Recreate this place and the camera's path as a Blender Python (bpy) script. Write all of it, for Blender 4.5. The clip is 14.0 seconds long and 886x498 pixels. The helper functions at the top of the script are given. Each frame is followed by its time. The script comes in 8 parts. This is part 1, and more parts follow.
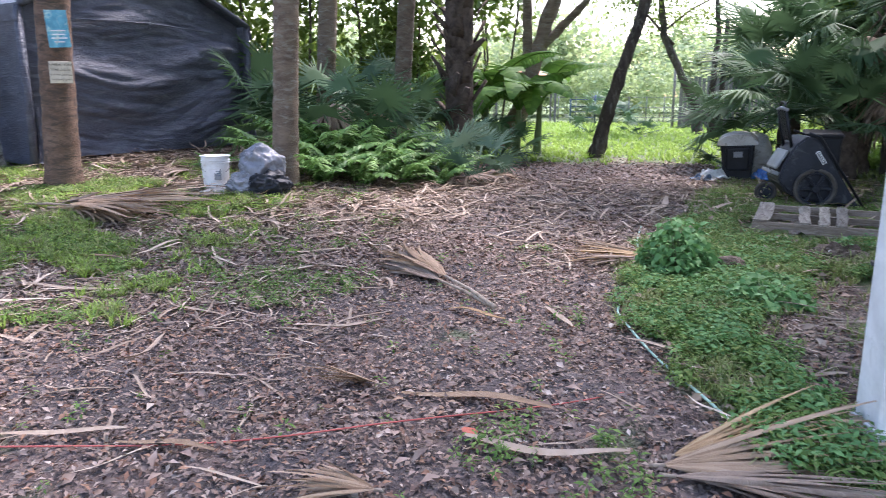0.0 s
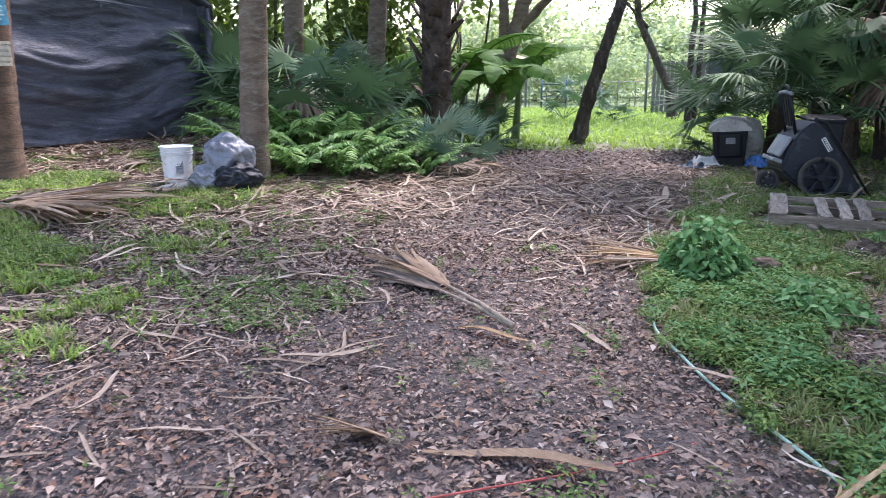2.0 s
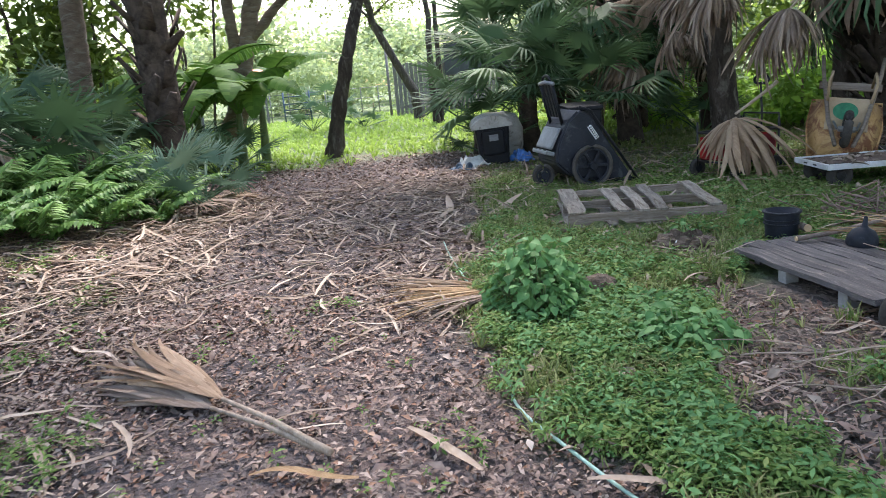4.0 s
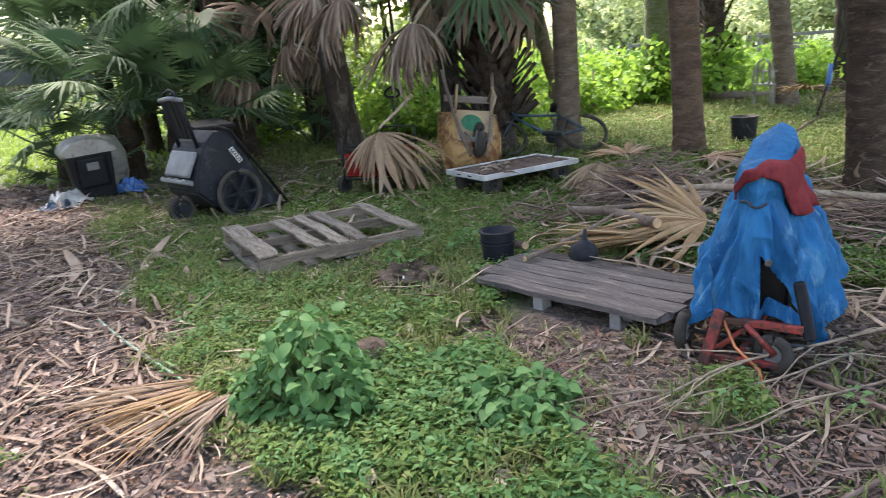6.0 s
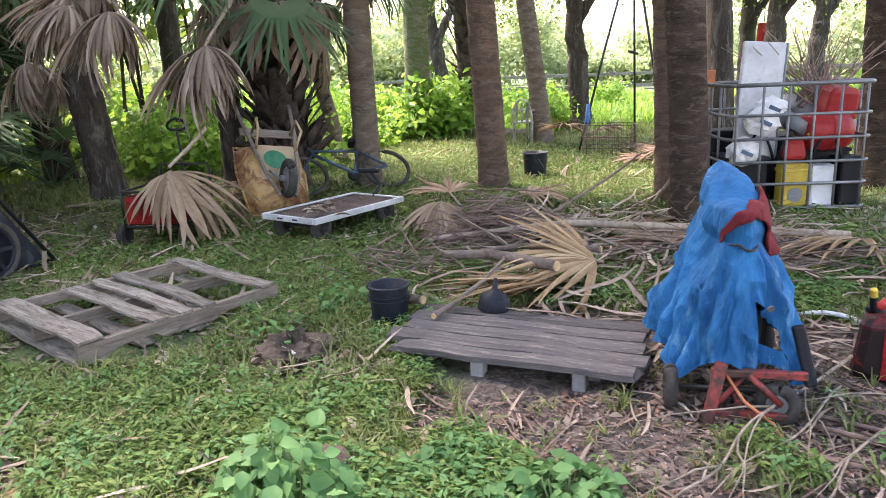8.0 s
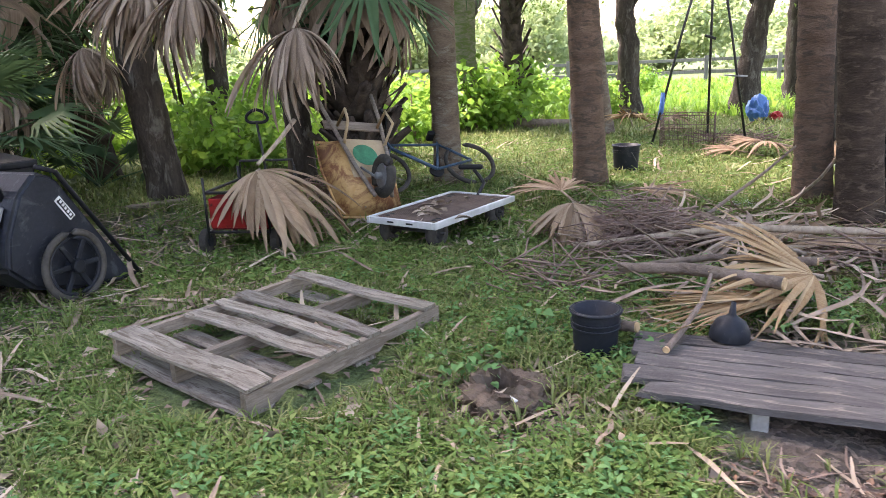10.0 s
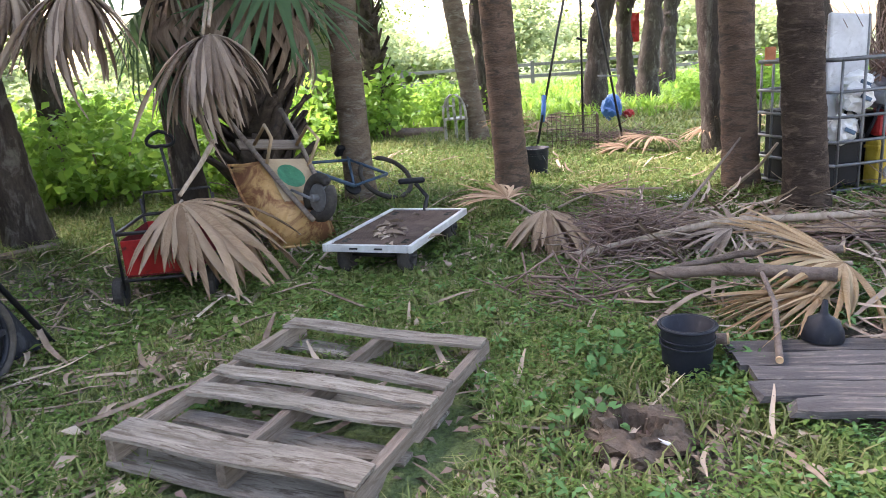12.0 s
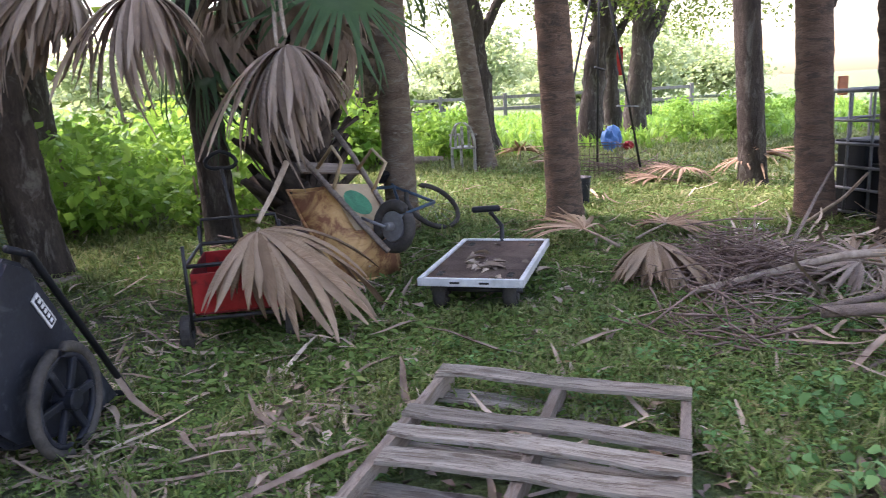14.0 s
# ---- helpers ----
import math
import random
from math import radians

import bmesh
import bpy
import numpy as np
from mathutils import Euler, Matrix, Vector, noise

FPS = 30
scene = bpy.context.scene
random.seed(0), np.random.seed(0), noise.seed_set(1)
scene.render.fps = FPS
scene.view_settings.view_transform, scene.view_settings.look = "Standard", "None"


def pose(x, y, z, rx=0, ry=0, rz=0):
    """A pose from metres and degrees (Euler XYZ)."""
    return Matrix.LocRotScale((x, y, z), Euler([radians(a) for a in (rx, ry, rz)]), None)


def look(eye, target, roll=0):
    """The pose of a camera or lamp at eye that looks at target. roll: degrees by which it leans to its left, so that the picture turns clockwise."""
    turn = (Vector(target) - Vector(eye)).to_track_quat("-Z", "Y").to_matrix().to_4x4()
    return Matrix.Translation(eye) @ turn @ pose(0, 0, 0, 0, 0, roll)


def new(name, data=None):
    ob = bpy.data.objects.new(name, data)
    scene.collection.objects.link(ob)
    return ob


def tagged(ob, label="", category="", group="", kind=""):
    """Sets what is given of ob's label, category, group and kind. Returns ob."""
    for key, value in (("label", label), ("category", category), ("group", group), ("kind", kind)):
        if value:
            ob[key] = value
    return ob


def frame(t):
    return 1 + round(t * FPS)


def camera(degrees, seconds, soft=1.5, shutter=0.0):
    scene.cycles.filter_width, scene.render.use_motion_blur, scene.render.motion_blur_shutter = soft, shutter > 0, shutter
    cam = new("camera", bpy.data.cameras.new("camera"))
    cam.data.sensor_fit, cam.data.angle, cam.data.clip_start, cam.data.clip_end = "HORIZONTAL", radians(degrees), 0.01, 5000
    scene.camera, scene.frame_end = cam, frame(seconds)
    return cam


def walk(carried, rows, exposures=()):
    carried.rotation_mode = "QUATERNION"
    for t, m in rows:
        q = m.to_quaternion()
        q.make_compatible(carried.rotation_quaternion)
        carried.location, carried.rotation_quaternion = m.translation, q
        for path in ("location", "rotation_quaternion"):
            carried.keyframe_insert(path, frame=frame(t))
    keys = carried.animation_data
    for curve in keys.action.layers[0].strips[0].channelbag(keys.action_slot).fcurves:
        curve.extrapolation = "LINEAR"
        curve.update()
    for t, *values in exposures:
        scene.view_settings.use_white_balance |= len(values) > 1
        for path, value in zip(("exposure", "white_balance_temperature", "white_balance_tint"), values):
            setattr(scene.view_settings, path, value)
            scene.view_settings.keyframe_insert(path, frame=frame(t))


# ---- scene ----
cam = camera(64.0, 14.0, 0.4, 0.2)
PATH = [
    (0, (0.194, 0.044, 1.275), (0.095, 1.996, 0.852), -0.0),
    (0.5, (0.16, 0.124, 1.246), (-0.159, 2.059, 0.853), 1.1),
    (1, (0.011, 0.232, 1.255), (-0.336, 2.165, 0.878), 1.3),
    (1.5, (-0.09, 0.421, 1.24), (-0.26, 2.366, 0.803), 0.6),
    (2, (-0.057, 0.688, 1.259), (-0.06, 2.634, 0.797), -0.1),
    (2.5, (-0.053, 0.895, 1.269), (0.151, 2.834, 0.823), -0.7),
    (2.7, (-0.046, 1.011, 1.256), (0.237, 2.942, 0.817), -1.4),
    (4.8, (-0.01, 2.408, 1.291), (0.919, 4.103, 0.777), -6.0),
    (5, (-0.011, 2.541, 1.31), (1.017, 4.174, 0.782), -6.0),
    (5.5, (-0.072, 2.835, 1.33), (1.219, 4.264, 0.789), -5.8),
    (6, (-0.119, 3.095, 1.342), (1.429, 4.245, 0.81), -4.6),
    (6.5, (-0.044, 3.397, 1.361), (1.69, 4.261, 0.864), -3.2),
    (7, (-0.066, 3.687, 1.359), (1.781, 4.29, 0.885), -2.4),
    (7.5, (-0.051, 3.944, 1.362), (1.828, 4.432, 0.881), -2.3),
    (8, (0.05, 4.228, 1.352), (1.934, 4.692, 0.867), -2.3),
    (8.5, (0.106, 4.493, 1.347), (1.995, 4.936, 0.861), -2.4),
    (9, (0.178, 4.761, 1.351), (2.062, 5.209, 0.85), -2.5),
    (9.2, (0.244, 4.884, 1.346), (2.123, 5.344, 0.839), -2.4),
    (11.3, (0.745, 6.089, 1.358), (2.638, 6.385, 0.782), -4.8),
    (11.5, (0.78, 6.188, 1.355), (2.689, 6.382, 0.794), -4.8),
    (12, (0.881, 6.455, 1.351), (2.815, 6.419, 0.843), -4.4),
    (12.5, (1.051, 6.667, 1.349), (2.983, 6.448, 0.88), -4.0),
    (13, (1.137, 6.912, 1.342), (3.056, 6.568, 0.898), -3.2),
    (13.5, (1.218, 7.175, 1.347), (3.144, 6.854, 0.913), -2.7),
    (14, (1.38, 7.413, 1.317), (3.324, 7.224, 0.886), -3.2),
]
walk(cam, [(t, look(eye, target, roll)) for t, eye, target, roll in PATH],
     [(0, 1.88, 5980, 27), (2.5, 1.84, 5980, 25), (5.0, 1.84, 6600, 18), (7.0, 2.42, 6850, 29), (9.0, 2.55, 6900, 30), (12.3, 2.55, 6700, 29), (13.0, 2.28, 6600, 30), (14, 2.33, 6450, 35)])

# ---- light ----
SUN_AZ, SUN_EL = 35.0, 58.0
world = bpy.data.worlds.new("sky")
scene.world = world
world.use_nodes = True
wn = world.node_tree.nodes
sky = wn.new("ShaderNodeTexSky")
sky.sky_type = "NISHITA"
sky.sun_disc = False
sky.sun_elevation = radians(SUN_EL)
sky.sun_rotation = radians(SUN_AZ)
sky.dust_density = 2.0
sky.air_density = 1.6
sky.ozone_density = 1.0
wn["Background"].inputs["Strength"].default_value = 0.15
world.node_tree.links.new(sky.outputs["Color"], wn["Background"].inputs["Color"])
sun_data = bpy.data.lights.new("sun", "SUN")
sun_data.energy = 3.0
sun_data.angle = radians(12)
sun_data.color = (1.0, 0.95, 0.86)
sun = new("sun", sun_data)
sun.matrix_world = look((math.sin(radians(SUN_AZ)) * 30, math.cos(radians(SUN_AZ)) * 30, 48), (0, 0, 0))

rng = np.random.default_rng(11)


# ---- materials ----
def nodes_of(name):
    m = bpy.data.materials.new(name)
    m.use_nodes = True
    nt = m.node_tree
    return m, nt, nt.nodes["Principled BSDF"]


def ramp(nt, fac, stops):
    r = nt.nodes.new("ShaderNodeValToRGB")
    el = r.color_ramp.elements
    while len(el) < len(stops):
        el.new(0.5)
    for e, (p, c) in zip(el, stops):
        e.position, e.color = p, (*c, 1)
    nt.links.new(fac, r.inputs["Fac"])
    return r.outputs["Color"]


def noise_out(nt, vec, scale, detail=5.0, rough=0.6, dist=0.0):
    n = nt.nodes.new("ShaderNodeTexNoise")
    n.inputs["Scale"].default_value = scale
    n.inputs["Detail"].default_value = detail
    n.inputs["Roughness"].default_value = rough
    n.inputs["Distortion"].default_value = dist
    nt.links.new(vec, n.inputs["Vector"])
    return n.outputs["Fac"]


def coords(nt, stretch=(1, 1, 1)):
    tc = nt.nodes.new("ShaderNodeTexCoord")
    mp = nt.nodes.new("ShaderNodeMapping")
    mp.inputs["Scale"].default_value = stretch
    nt.links.new(tc.outputs["Object"], mp.inputs["Vector"])
    return mp.outputs["Vector"]


def mixc(nt, fac, a, b, mode="MIX"):
    m = nt.nodes.new("ShaderNodeMix")
    m.data_type, m.blend_type = "RGBA", mode
    for sock, val in ((m.inputs[0], fac), (m.inputs[6], a), (m.inputs[7], b)):
        if isinstance(val, (int, float)):
            sock.default_value = val
        elif isinstance(val, tuple):
            sock.default_value = (*val, 1)
        else:
            nt.links.new(val, sock)
    return m.outputs[2]


def bump(nt, bsdf, height, strength, dist=0.02):
    b = nt.nodes.new("ShaderNodeBump")
    b.inputs["Strength"].default_value = strength
    b.inputs["Distance"].default_value = dist
    nt.links.new(height, b.inputs["Height"])
    nt.links.new(b.outputs["Normal"], bsdf.inputs["Normal"])


def surface(name, dark, mid, light, fine=40.0, large=4.0, rough=0.8, metal=0.0, relief=0.4, stretch=(1, 1, 1), stain=None, amount=0.5, vary=0.15, depth=0.01, gloss=0.5):
    """Noise at two scales, a stain with an outline of its own, and fine relief."""
    m, nt, b = nodes_of(name)
    v = coords(nt, stretch)
    f, g = noise_out(nt, v, fine, 6, 0.65), noise_out(nt, v, large, 4, 0.6, 0.4)
    col = ramp(nt, f, ((0.25, dark), (0.5, mid), (0.75, light)))
    col = mixc(nt, 0.6, col, ramp(nt, g, ((0.3, tuple(0.55 * c for c in mid)), (0.7, tuple(min(1, 1.15 * c) for c in light)))))
    if stain:
        s = ramp(nt, noise_out(nt, v, large * 1.7, 6, 0.7, 0.8), ((max(0.02, 0.62 - 0.35 * amount), (0, 0, 0)), (0.72 - 0.3 * amount, (1, 1, 1))))
        col = mixc(nt, s, col, stain)
    if vary:
        info = nt.nodes.new("ShaderNodeObjectInfo")
        hsv = nt.nodes.new("ShaderNodeHueSaturation")
        mr = nt.nodes.new("ShaderNodeMapRange")
        mr.inputs["To Min"].default_value, mr.inputs["To Max"].default_value = 1 - vary, 1 + vary
        nt.links.new(info.outputs["Random"], mr.inputs["Value"])
        nt.links.new(mr.outputs["Result"], hsv.inputs["Value"])
        nt.links.new(col, hsv.inputs["Color"])
        col = hsv.outputs["Color"]
    nt.links.new(col, b.inputs["Base Color"])
    rr = nt.nodes.new("ShaderNodeMapRange")
    rr.inputs["To Min"].default_value, rr.inputs["To Max"].default_value = max(0.05, rough - 0.15), min(1, rough + 0.12)
    nt.links.new(g, rr.inputs["Value"])
    nt.links.new(rr.outputs["Result"], b.inputs["Roughness"])
    b.inputs["Metallic"].default_value = metal
    b.inputs["Specular IOR Level"].default_value = gloss
    bump(nt, b, f, relief, depth)
    return m


def leafy(name, stops, through_light=0.35, rough=0.5, spots=None, scale=9.0):
    """A leaf: colour differs from leaf to leaf, with blotches, and light passes through."""
    m, nt, b = nodes_of(name)
    geo = nt.nodes.new("ShaderNodeNewGeometry")
    col = ramp(nt, geo.outputs["Random Per Island"], stops)
    v = coords(nt)
    n = noise_out(nt, v, scale, 4, 0.6)
    col = mixc(nt, ramp(nt, n, ((0.35, (0, 0, 0)), (0.75, (0.5, 0.5, 0.5)))), col, spots or stops[-1][1])
    nt.links.new(col, b.inputs["Base Color"])
    b.inputs["Roughness"].default_value = rough
    b.inputs["Specular IOR Level"].default_value = 0.25
    bump(nt, b, noise_out(nt, v, 60.0, 3), 0.25, 0.004)
    if through_light:
        tr = nt.nodes.new("ShaderNodeBsdfTranslucent")
        mix = nt.nodes.new("ShaderNodeMixShader")
        mix.inputs["Fac"].default_value = through_light
        nt.links.new(mixc(nt, 0.5, col, (0.30, 0.42, 0.04), "SCREEN") if through_light > 0.3 else col, tr.inputs["Color"])
        nt.links.new(b.outputs["BSDF"], mix.inputs[1])
        nt.links.new(tr.outputs["BSDF"], mix.inputs[2])
        nt.links.new(mix.outputs["Shader"], nt.nodes["Material Output"].inputs["Surface"])
    return m


def streaked(name, dark, mid, light, through_light=0.12, rough=0.78, fibre=22.0):
    """A dry palm leaf: dull streaks that run out from the stalk, and blotches."""
    m, nt, b = nodes_of(name)
    tc = nt.nodes.new("ShaderNodeTexCoord")
    sep = nt.nodes.new("ShaderNodeSeparateXYZ")
    nt.links.new(tc.outputs["Object"], sep.inputs[0])
    sub = nt.nodes.new("ShaderNodeMath")
    sub.operation = "SUBTRACT"
    sub.inputs[1].default_value = 0.35
    nt.links.new(sep.outputs["Y"], sub.inputs[0])
    arc = nt.nodes.new("ShaderNodeMath")
    arc.operation = "ARCTAN2"
    nt.links.new(sep.outputs["X"], arc.inputs[0])
    nt.links.new(sub.outputs[0], arc.inputs[1])
    cmb = nt.nodes.new("ShaderNodeCombineXYZ")
    nt.links.new(arc.outputs[0], cmb.inputs[0])
    streak = noise_out(nt, cmb.outputs[0], fibre, 5, 0.8)
    v = coords(nt)
    col = ramp(nt, streak, ((0.28, dark), (0.5, mid), (0.72, light)))
    col = mixc(nt, ramp(nt, noise_out(nt, v, 7.0, 5, 0.65), ((0.4, (0, 0, 0)), (0.75, (0.6, 0.6, 0.6)))), col, dark)
    one = nt.nodes.new("ShaderNodeAttribute")
    one.attribute_name = "strip"
    col = mixc(nt, ramp(nt, one.outputs["Fac"], ((0.0, (0, 0, 0)), (0.02, (0.75, 0.75, 0.75)), (0.3, (0.15, 0.15, 0.15)), (0.6, (0, 0, 0)))), col, dark)
    col = mixc(nt, ramp(nt, one.outputs["Fac"], ((0.6, (0, 0, 0)), (1.0, (0.75, 0.75, 0.75)))), col, light)
    nt.links.new(col, b.inputs["Base Color"])
    b.inputs["Roughness"].default_value = rough
    b.inputs["Specular IOR Level"].default_value = 0.2
    bump(nt, b, streak, 0.5, 0.006)
    tr = nt.nodes.new("ShaderNodeBsdfTranslucent")
    mix = nt.nodes.new("ShaderNodeMixShader")
    mix.inputs["Fac"].default_value = through_light
    nt.links.new(col, tr.inputs["Color"])
    nt.links.new(b.outputs["BSDF"], mix.inputs[1])
    nt.links.new(tr.outputs["BSDF"], mix.inputs[2])
    nt.links.new(mix.outputs["Shader"], nt.nodes["Material Output"].inputs["Surface"])
    return m


def ground_material():
    m, nt, b = nodes_of("forest_ground")
    v = coords(nt)
    at = nt.nodes.new("ShaderNodeAttribute")
    at.attribute_name = "grass"
    vor = nt.nodes.new("ShaderNodeTexVoronoi")
    vor.inputs["Scale"].default_value = 34
    vor.inputs["Randomness"].default_value = 1.0
    warp = nt.nodes.new("ShaderNodeVectorMath")
    warp.operation = "ADD"
    nz = nt.nodes.new("ShaderNodeTexNoise")
    nz.inputs["Scale"].default_value = 14
    sc = nt.nodes.new("ShaderNodeVectorMath")
    sc.operation = "SCALE"
    sc.inputs["Scale"].default_value = 0.09
    nt.links.new(v, nz.inputs["Vector"])
    nt.links.new(nz.outputs["Color"], sc.inputs[0])
    nt.links.new(v, warp.inputs[0])
    nt.links.new(sc.outputs[0], warp.inputs[1])
    nt.links.new(warp.outputs[0], vor.inputs["Vector"])
    sep = nt.nodes.new("ShaderNodeSeparateColor")
    nt.links.new(vor.outputs["Color"], sep.inputs["Color"])
    litter = ramp(nt, sep.outputs["Red"], ((0.0, (0.055, 0.041, 0.038)), (0.3, (0.11, 0.077, 0.067)), (0.6, (0.175, 0.122, 0.103)), (0.85, (0.25, 0.18, 0.15)), (1.0, (0.34, 0.265, 0.22))))
    soil = ramp(nt, noise_out(nt, v, 30, 8, 0.7), ((0.3, (0.045, 0.036, 0.035)), (0.55, (0.10, 0.08, 0.077)), (0.8, (0.18, 0.15, 0.14))))
    bare = ramp(nt, noise_out(nt, v, 0.9, 5, 0.62, 0.5), ((0.42, (0, 0, 0)), (0.6, (1, 1, 1))))
    col = mixc(nt, bare, litter, soil)
    turf = ramp(nt, noise_out(nt, v, 45, 6, 0.75), ((0.3, (0.04, 0.062, 0.022)), (0.5, (0.10, 0.15, 0.045)), (0.75, (0.18, 0.25, 0.075))))
    col = mixc(nt, at.outputs["Fac"], col, turf)
    nt.links.new(col, b.inputs["Base Color"])
    b.inputs["Roughness"].default_value = 0.9
    mx = nt.nodes.new("ShaderNodeMath")
    mx.operation = "ADD"
    nt.links.new(vor.outputs["Distance"], mx.inputs[0])
    nt.links.new(noise_out(nt, v, 50, 6, 0.7), mx.inputs[1])
    bump(nt, b, mx.outputs[0], 0.9, 0.02)
    return m


M = {}
M["ground"] = ground_material()
M["palm_bark"] = surface("palm_bark", (0.045, 0.033, 0.025), (0.145, 0.106, 0.078), (0.25, 0.195, 0.148), 30, 3, 0.92, 0, 0.95, (1, 1, 3), (0.24, 0.22, 0.18), 0.3, 0.14, 0.02, gloss=0.2)
M["brown_bark"] = surface("brown_bark", (0.05, 0.03, 0.021), (0.155, 0.095, 0.066), (0.25, 0.17, 0.125), 34, 3, 0.92, 0, 0.95, (1, 1, 3), (0.09, 0.068, 0.055), 0.4, 0.1, 0.02, gloss=0.2)
M["charred_bark"] = surface("charred_bark", (0.010, 0.007, 0.006), (0.046, 0.032, 0.024), (0.115, 0.082, 0.062), 34, 3, 0.95, 0, 1.0, (1, 1, 3), (0.14, 0.105, 0.08), 0.3, 0.1, 0.02, gloss=0.15)
M["pale_bark"] = surface("pale_bark", (0.14, 0.13, 0.11), (0.34, 0.33, 0.29), (0.55, 0.54, 0.49), 26, 3, 0.9, 0, 0.7, (1, 1, 3), (0.10, 0.09, 0.08), 0.45, 0.1, 0.02)
M["dark_bark"] = surface("dark_bark", (0.013, 0.010, 0.009), (0.048, 0.038, 0.033), (0.115, 0.095, 0.082), 22, 2.5, 0.95, 0, 1.0, (2, 2, 0.7), (0.16, 0.15, 0.13), 0.25, 0.15, 0.03, gloss=0.15)
M["moss_bark"] = surface("moss_bark", (0.05, 0.05, 0.03), (0.16, 0.155, 0.10), (0.28, 0.27, 0.19), 28, 3, 0.95, 0, 0.8, (1, 1, 2.5), (0.10, 0.14, 0.04), 0.5, 0.1, 0.02)
M["boot"] = surface("boot", (0.012, 0.009, 0.007), (0.042, 0.032, 0.026), (0.12, 0.094, 0.076), 24, 6, 0.95, 0, 0.9, (1, 1, 1), None, 0, 0.3, gloss=0.15)
M["fan"] = leafy("fan_green", ((0.0, (0.035, 0.075, 0.035)), (0.5, (0.06, 0.12, 0.055)), (1.0, (0.10, 0.175, 0.08))), 0.22, 0.6)
M["fan_blue"] = leafy("fan_silver_green", ((0.0, (0.06, 0.12, 0.075)), (0.5, (0.10, 0.18, 0.12)), (1.0, (0.16, 0.24, 0.16))), 0.22, 0.6)
M["fan_bright"] = leafy("fan_bright", ((0.0, (0.10, 0.17, 0.02)), (0.5, (0.17, 0.25, 0.03)), (1.0, (0.26, 0.32, 0.05))), 0.4, 0.5)
M["dead"] = streaked("dead_frond", (0.14, 0.085, 0.052), (0.35, 0.24, 0.155), (0.52, 0.385, 0.27))
M["dead_grey"] = streaked("dead_frond_grey", (0.11, 0.078, 0.058), (0.29, 0.215, 0.165), (0.46, 0.37, 0.295))
M["dead_gold"] = streaked("dead_frond_gold", (0.19, 0.105, 0.05), (0.42, 0.275, 0.15), (0.58, 0.43, 0.26))
M["litter"] = leafy("leaf_litter", ((0.0, (0.045, 0.032, 0.03)), (0.3, (0.115, 0.073, 0.06)), (0.6, (0.20, 0.125, 0.098)), (0.85, (0.31, 0.21, 0.165)), (1.0, (0.50, 0.41, 0.34))), 0.0, 0.75)
M["red_litter"] = leafy("rust_leaf_litter", ((0.0, (0.07, 0.032, 0.025)), (0.4, (0.17, 0.082, 0.055)), (0.8, (0.28, 0.15, 0.095)), (1.0, (0.42, 0.28, 0.19))), 0.0, 0.75)
M["pale_litter"] = leafy("pale_leaf_litter", ((0.0, (0.085, 0.056, 0.047)), (0.4, (0.175, 0.112, 0.088)), (0.8, (0.27, 0.18, 0.142)), (1.0, (0.42, 0.33, 0.27))), 0.0, 0.8)
M["tan_litter"] = leafy("tan_leaf_litter", ((0.0, (0.13, 0.092, 0.075)), (0.4, (0.25, 0.178, 0.142)), (0.8, (0.36, 0.27, 0.215)), (1.0, (0.50, 0.41, 0.33))), 0.0, 0.8)
M["straw"] = leafy("palm_strips", ((0.0, (0.11, 0.075, 0.055)), (0.4, (0.25, 0.18, 0.13)), (0.8, (0.41, 0.315, 0.235)), (1.0, (0.56, 0.46, 0.36))), 0.0, 0.8)
M["weed"] = leafy("weed_leaf", ((0.0, (0.075, 0.145, 0.032)), (0.5, (0.135, 0.235, 0.055)), (0.9, (0.205, 0.315, 0.085)), (1.0, (0.30, 0.35, 0.11))), 0.3, 0.65, (0.15, 0.25, 0.065))
M["grass"] = leafy("grass_blade", ((0.0, (0.08, 0.13, 0.03)), (0.5, (0.15, 0.23, 0.055)), (0.85, (0.23, 0.31, 0.09)), (1.0, (0.36, 0.32, 0.16))), 0.3, 0.55)
M["nettle"] = leafy("soft_bush_leaf", ((0.0, (0.06, 0.165, 0.05)), (0.5, (0.115, 0.26, 0.085)), (1.0, (0.19, 0.36, 0.13))), 0.3, 0.6)
M["fern"] = leafy("fern_leaf", ((0.0, (0.055, 0.14, 0.03)), (0.5, (0.11, 0.23, 0.055)), (1.0, (0.19, 0.34, 0.09))), 0.3, 0.5)
M["banana"] = leafy("banana_leaf", ((0.0, (0.05, 0.13, 0.02)), (0.5, (0.09, 0.20, 0.03)), (1.0, (0.15, 0.28, 0.05))), 0.3, 0.6)
M["shrub"] = leafy("shrub_leaf", ((0.0, (0.06, 0.17, 0.02)), (0.5, (0.13, 0.30, 0.04)), (1.0, (0.25, 0.44, 0.08))), 0.45, 0.5)
# lighter copy of grass, with the open clearing's sunlight put into its colour
M["sunny_grass"] = leafy("grass_painted_sunlit", ((0.0, (0.14, 0.26, 0.04)), (0.5, (0.22, 0.36, 0.06)), (1.0, (0.34, 0.46, 0.12))), 0.4, 0.6)
M["oak_leaf"] = leafy("oak_leaf", ((0.0, (0.035, 0.07, 0.015)), (0.5, (0.07, 0.12, 0.025)), (1.0, (0.13, 0.19, 0.05))), 0.35, 0.5)
# haze of distance put into the colour: paler, greyer greens
M["hazed_far_leaf"] = leafy("hazed_far_leaf", ((0.0, (0.17, 0.23, 0.11)), (0.5, (0.28, 0.36, 0.18)), (1.0, (0.42, 0.48, 0.28))), 0.4, 0.6)
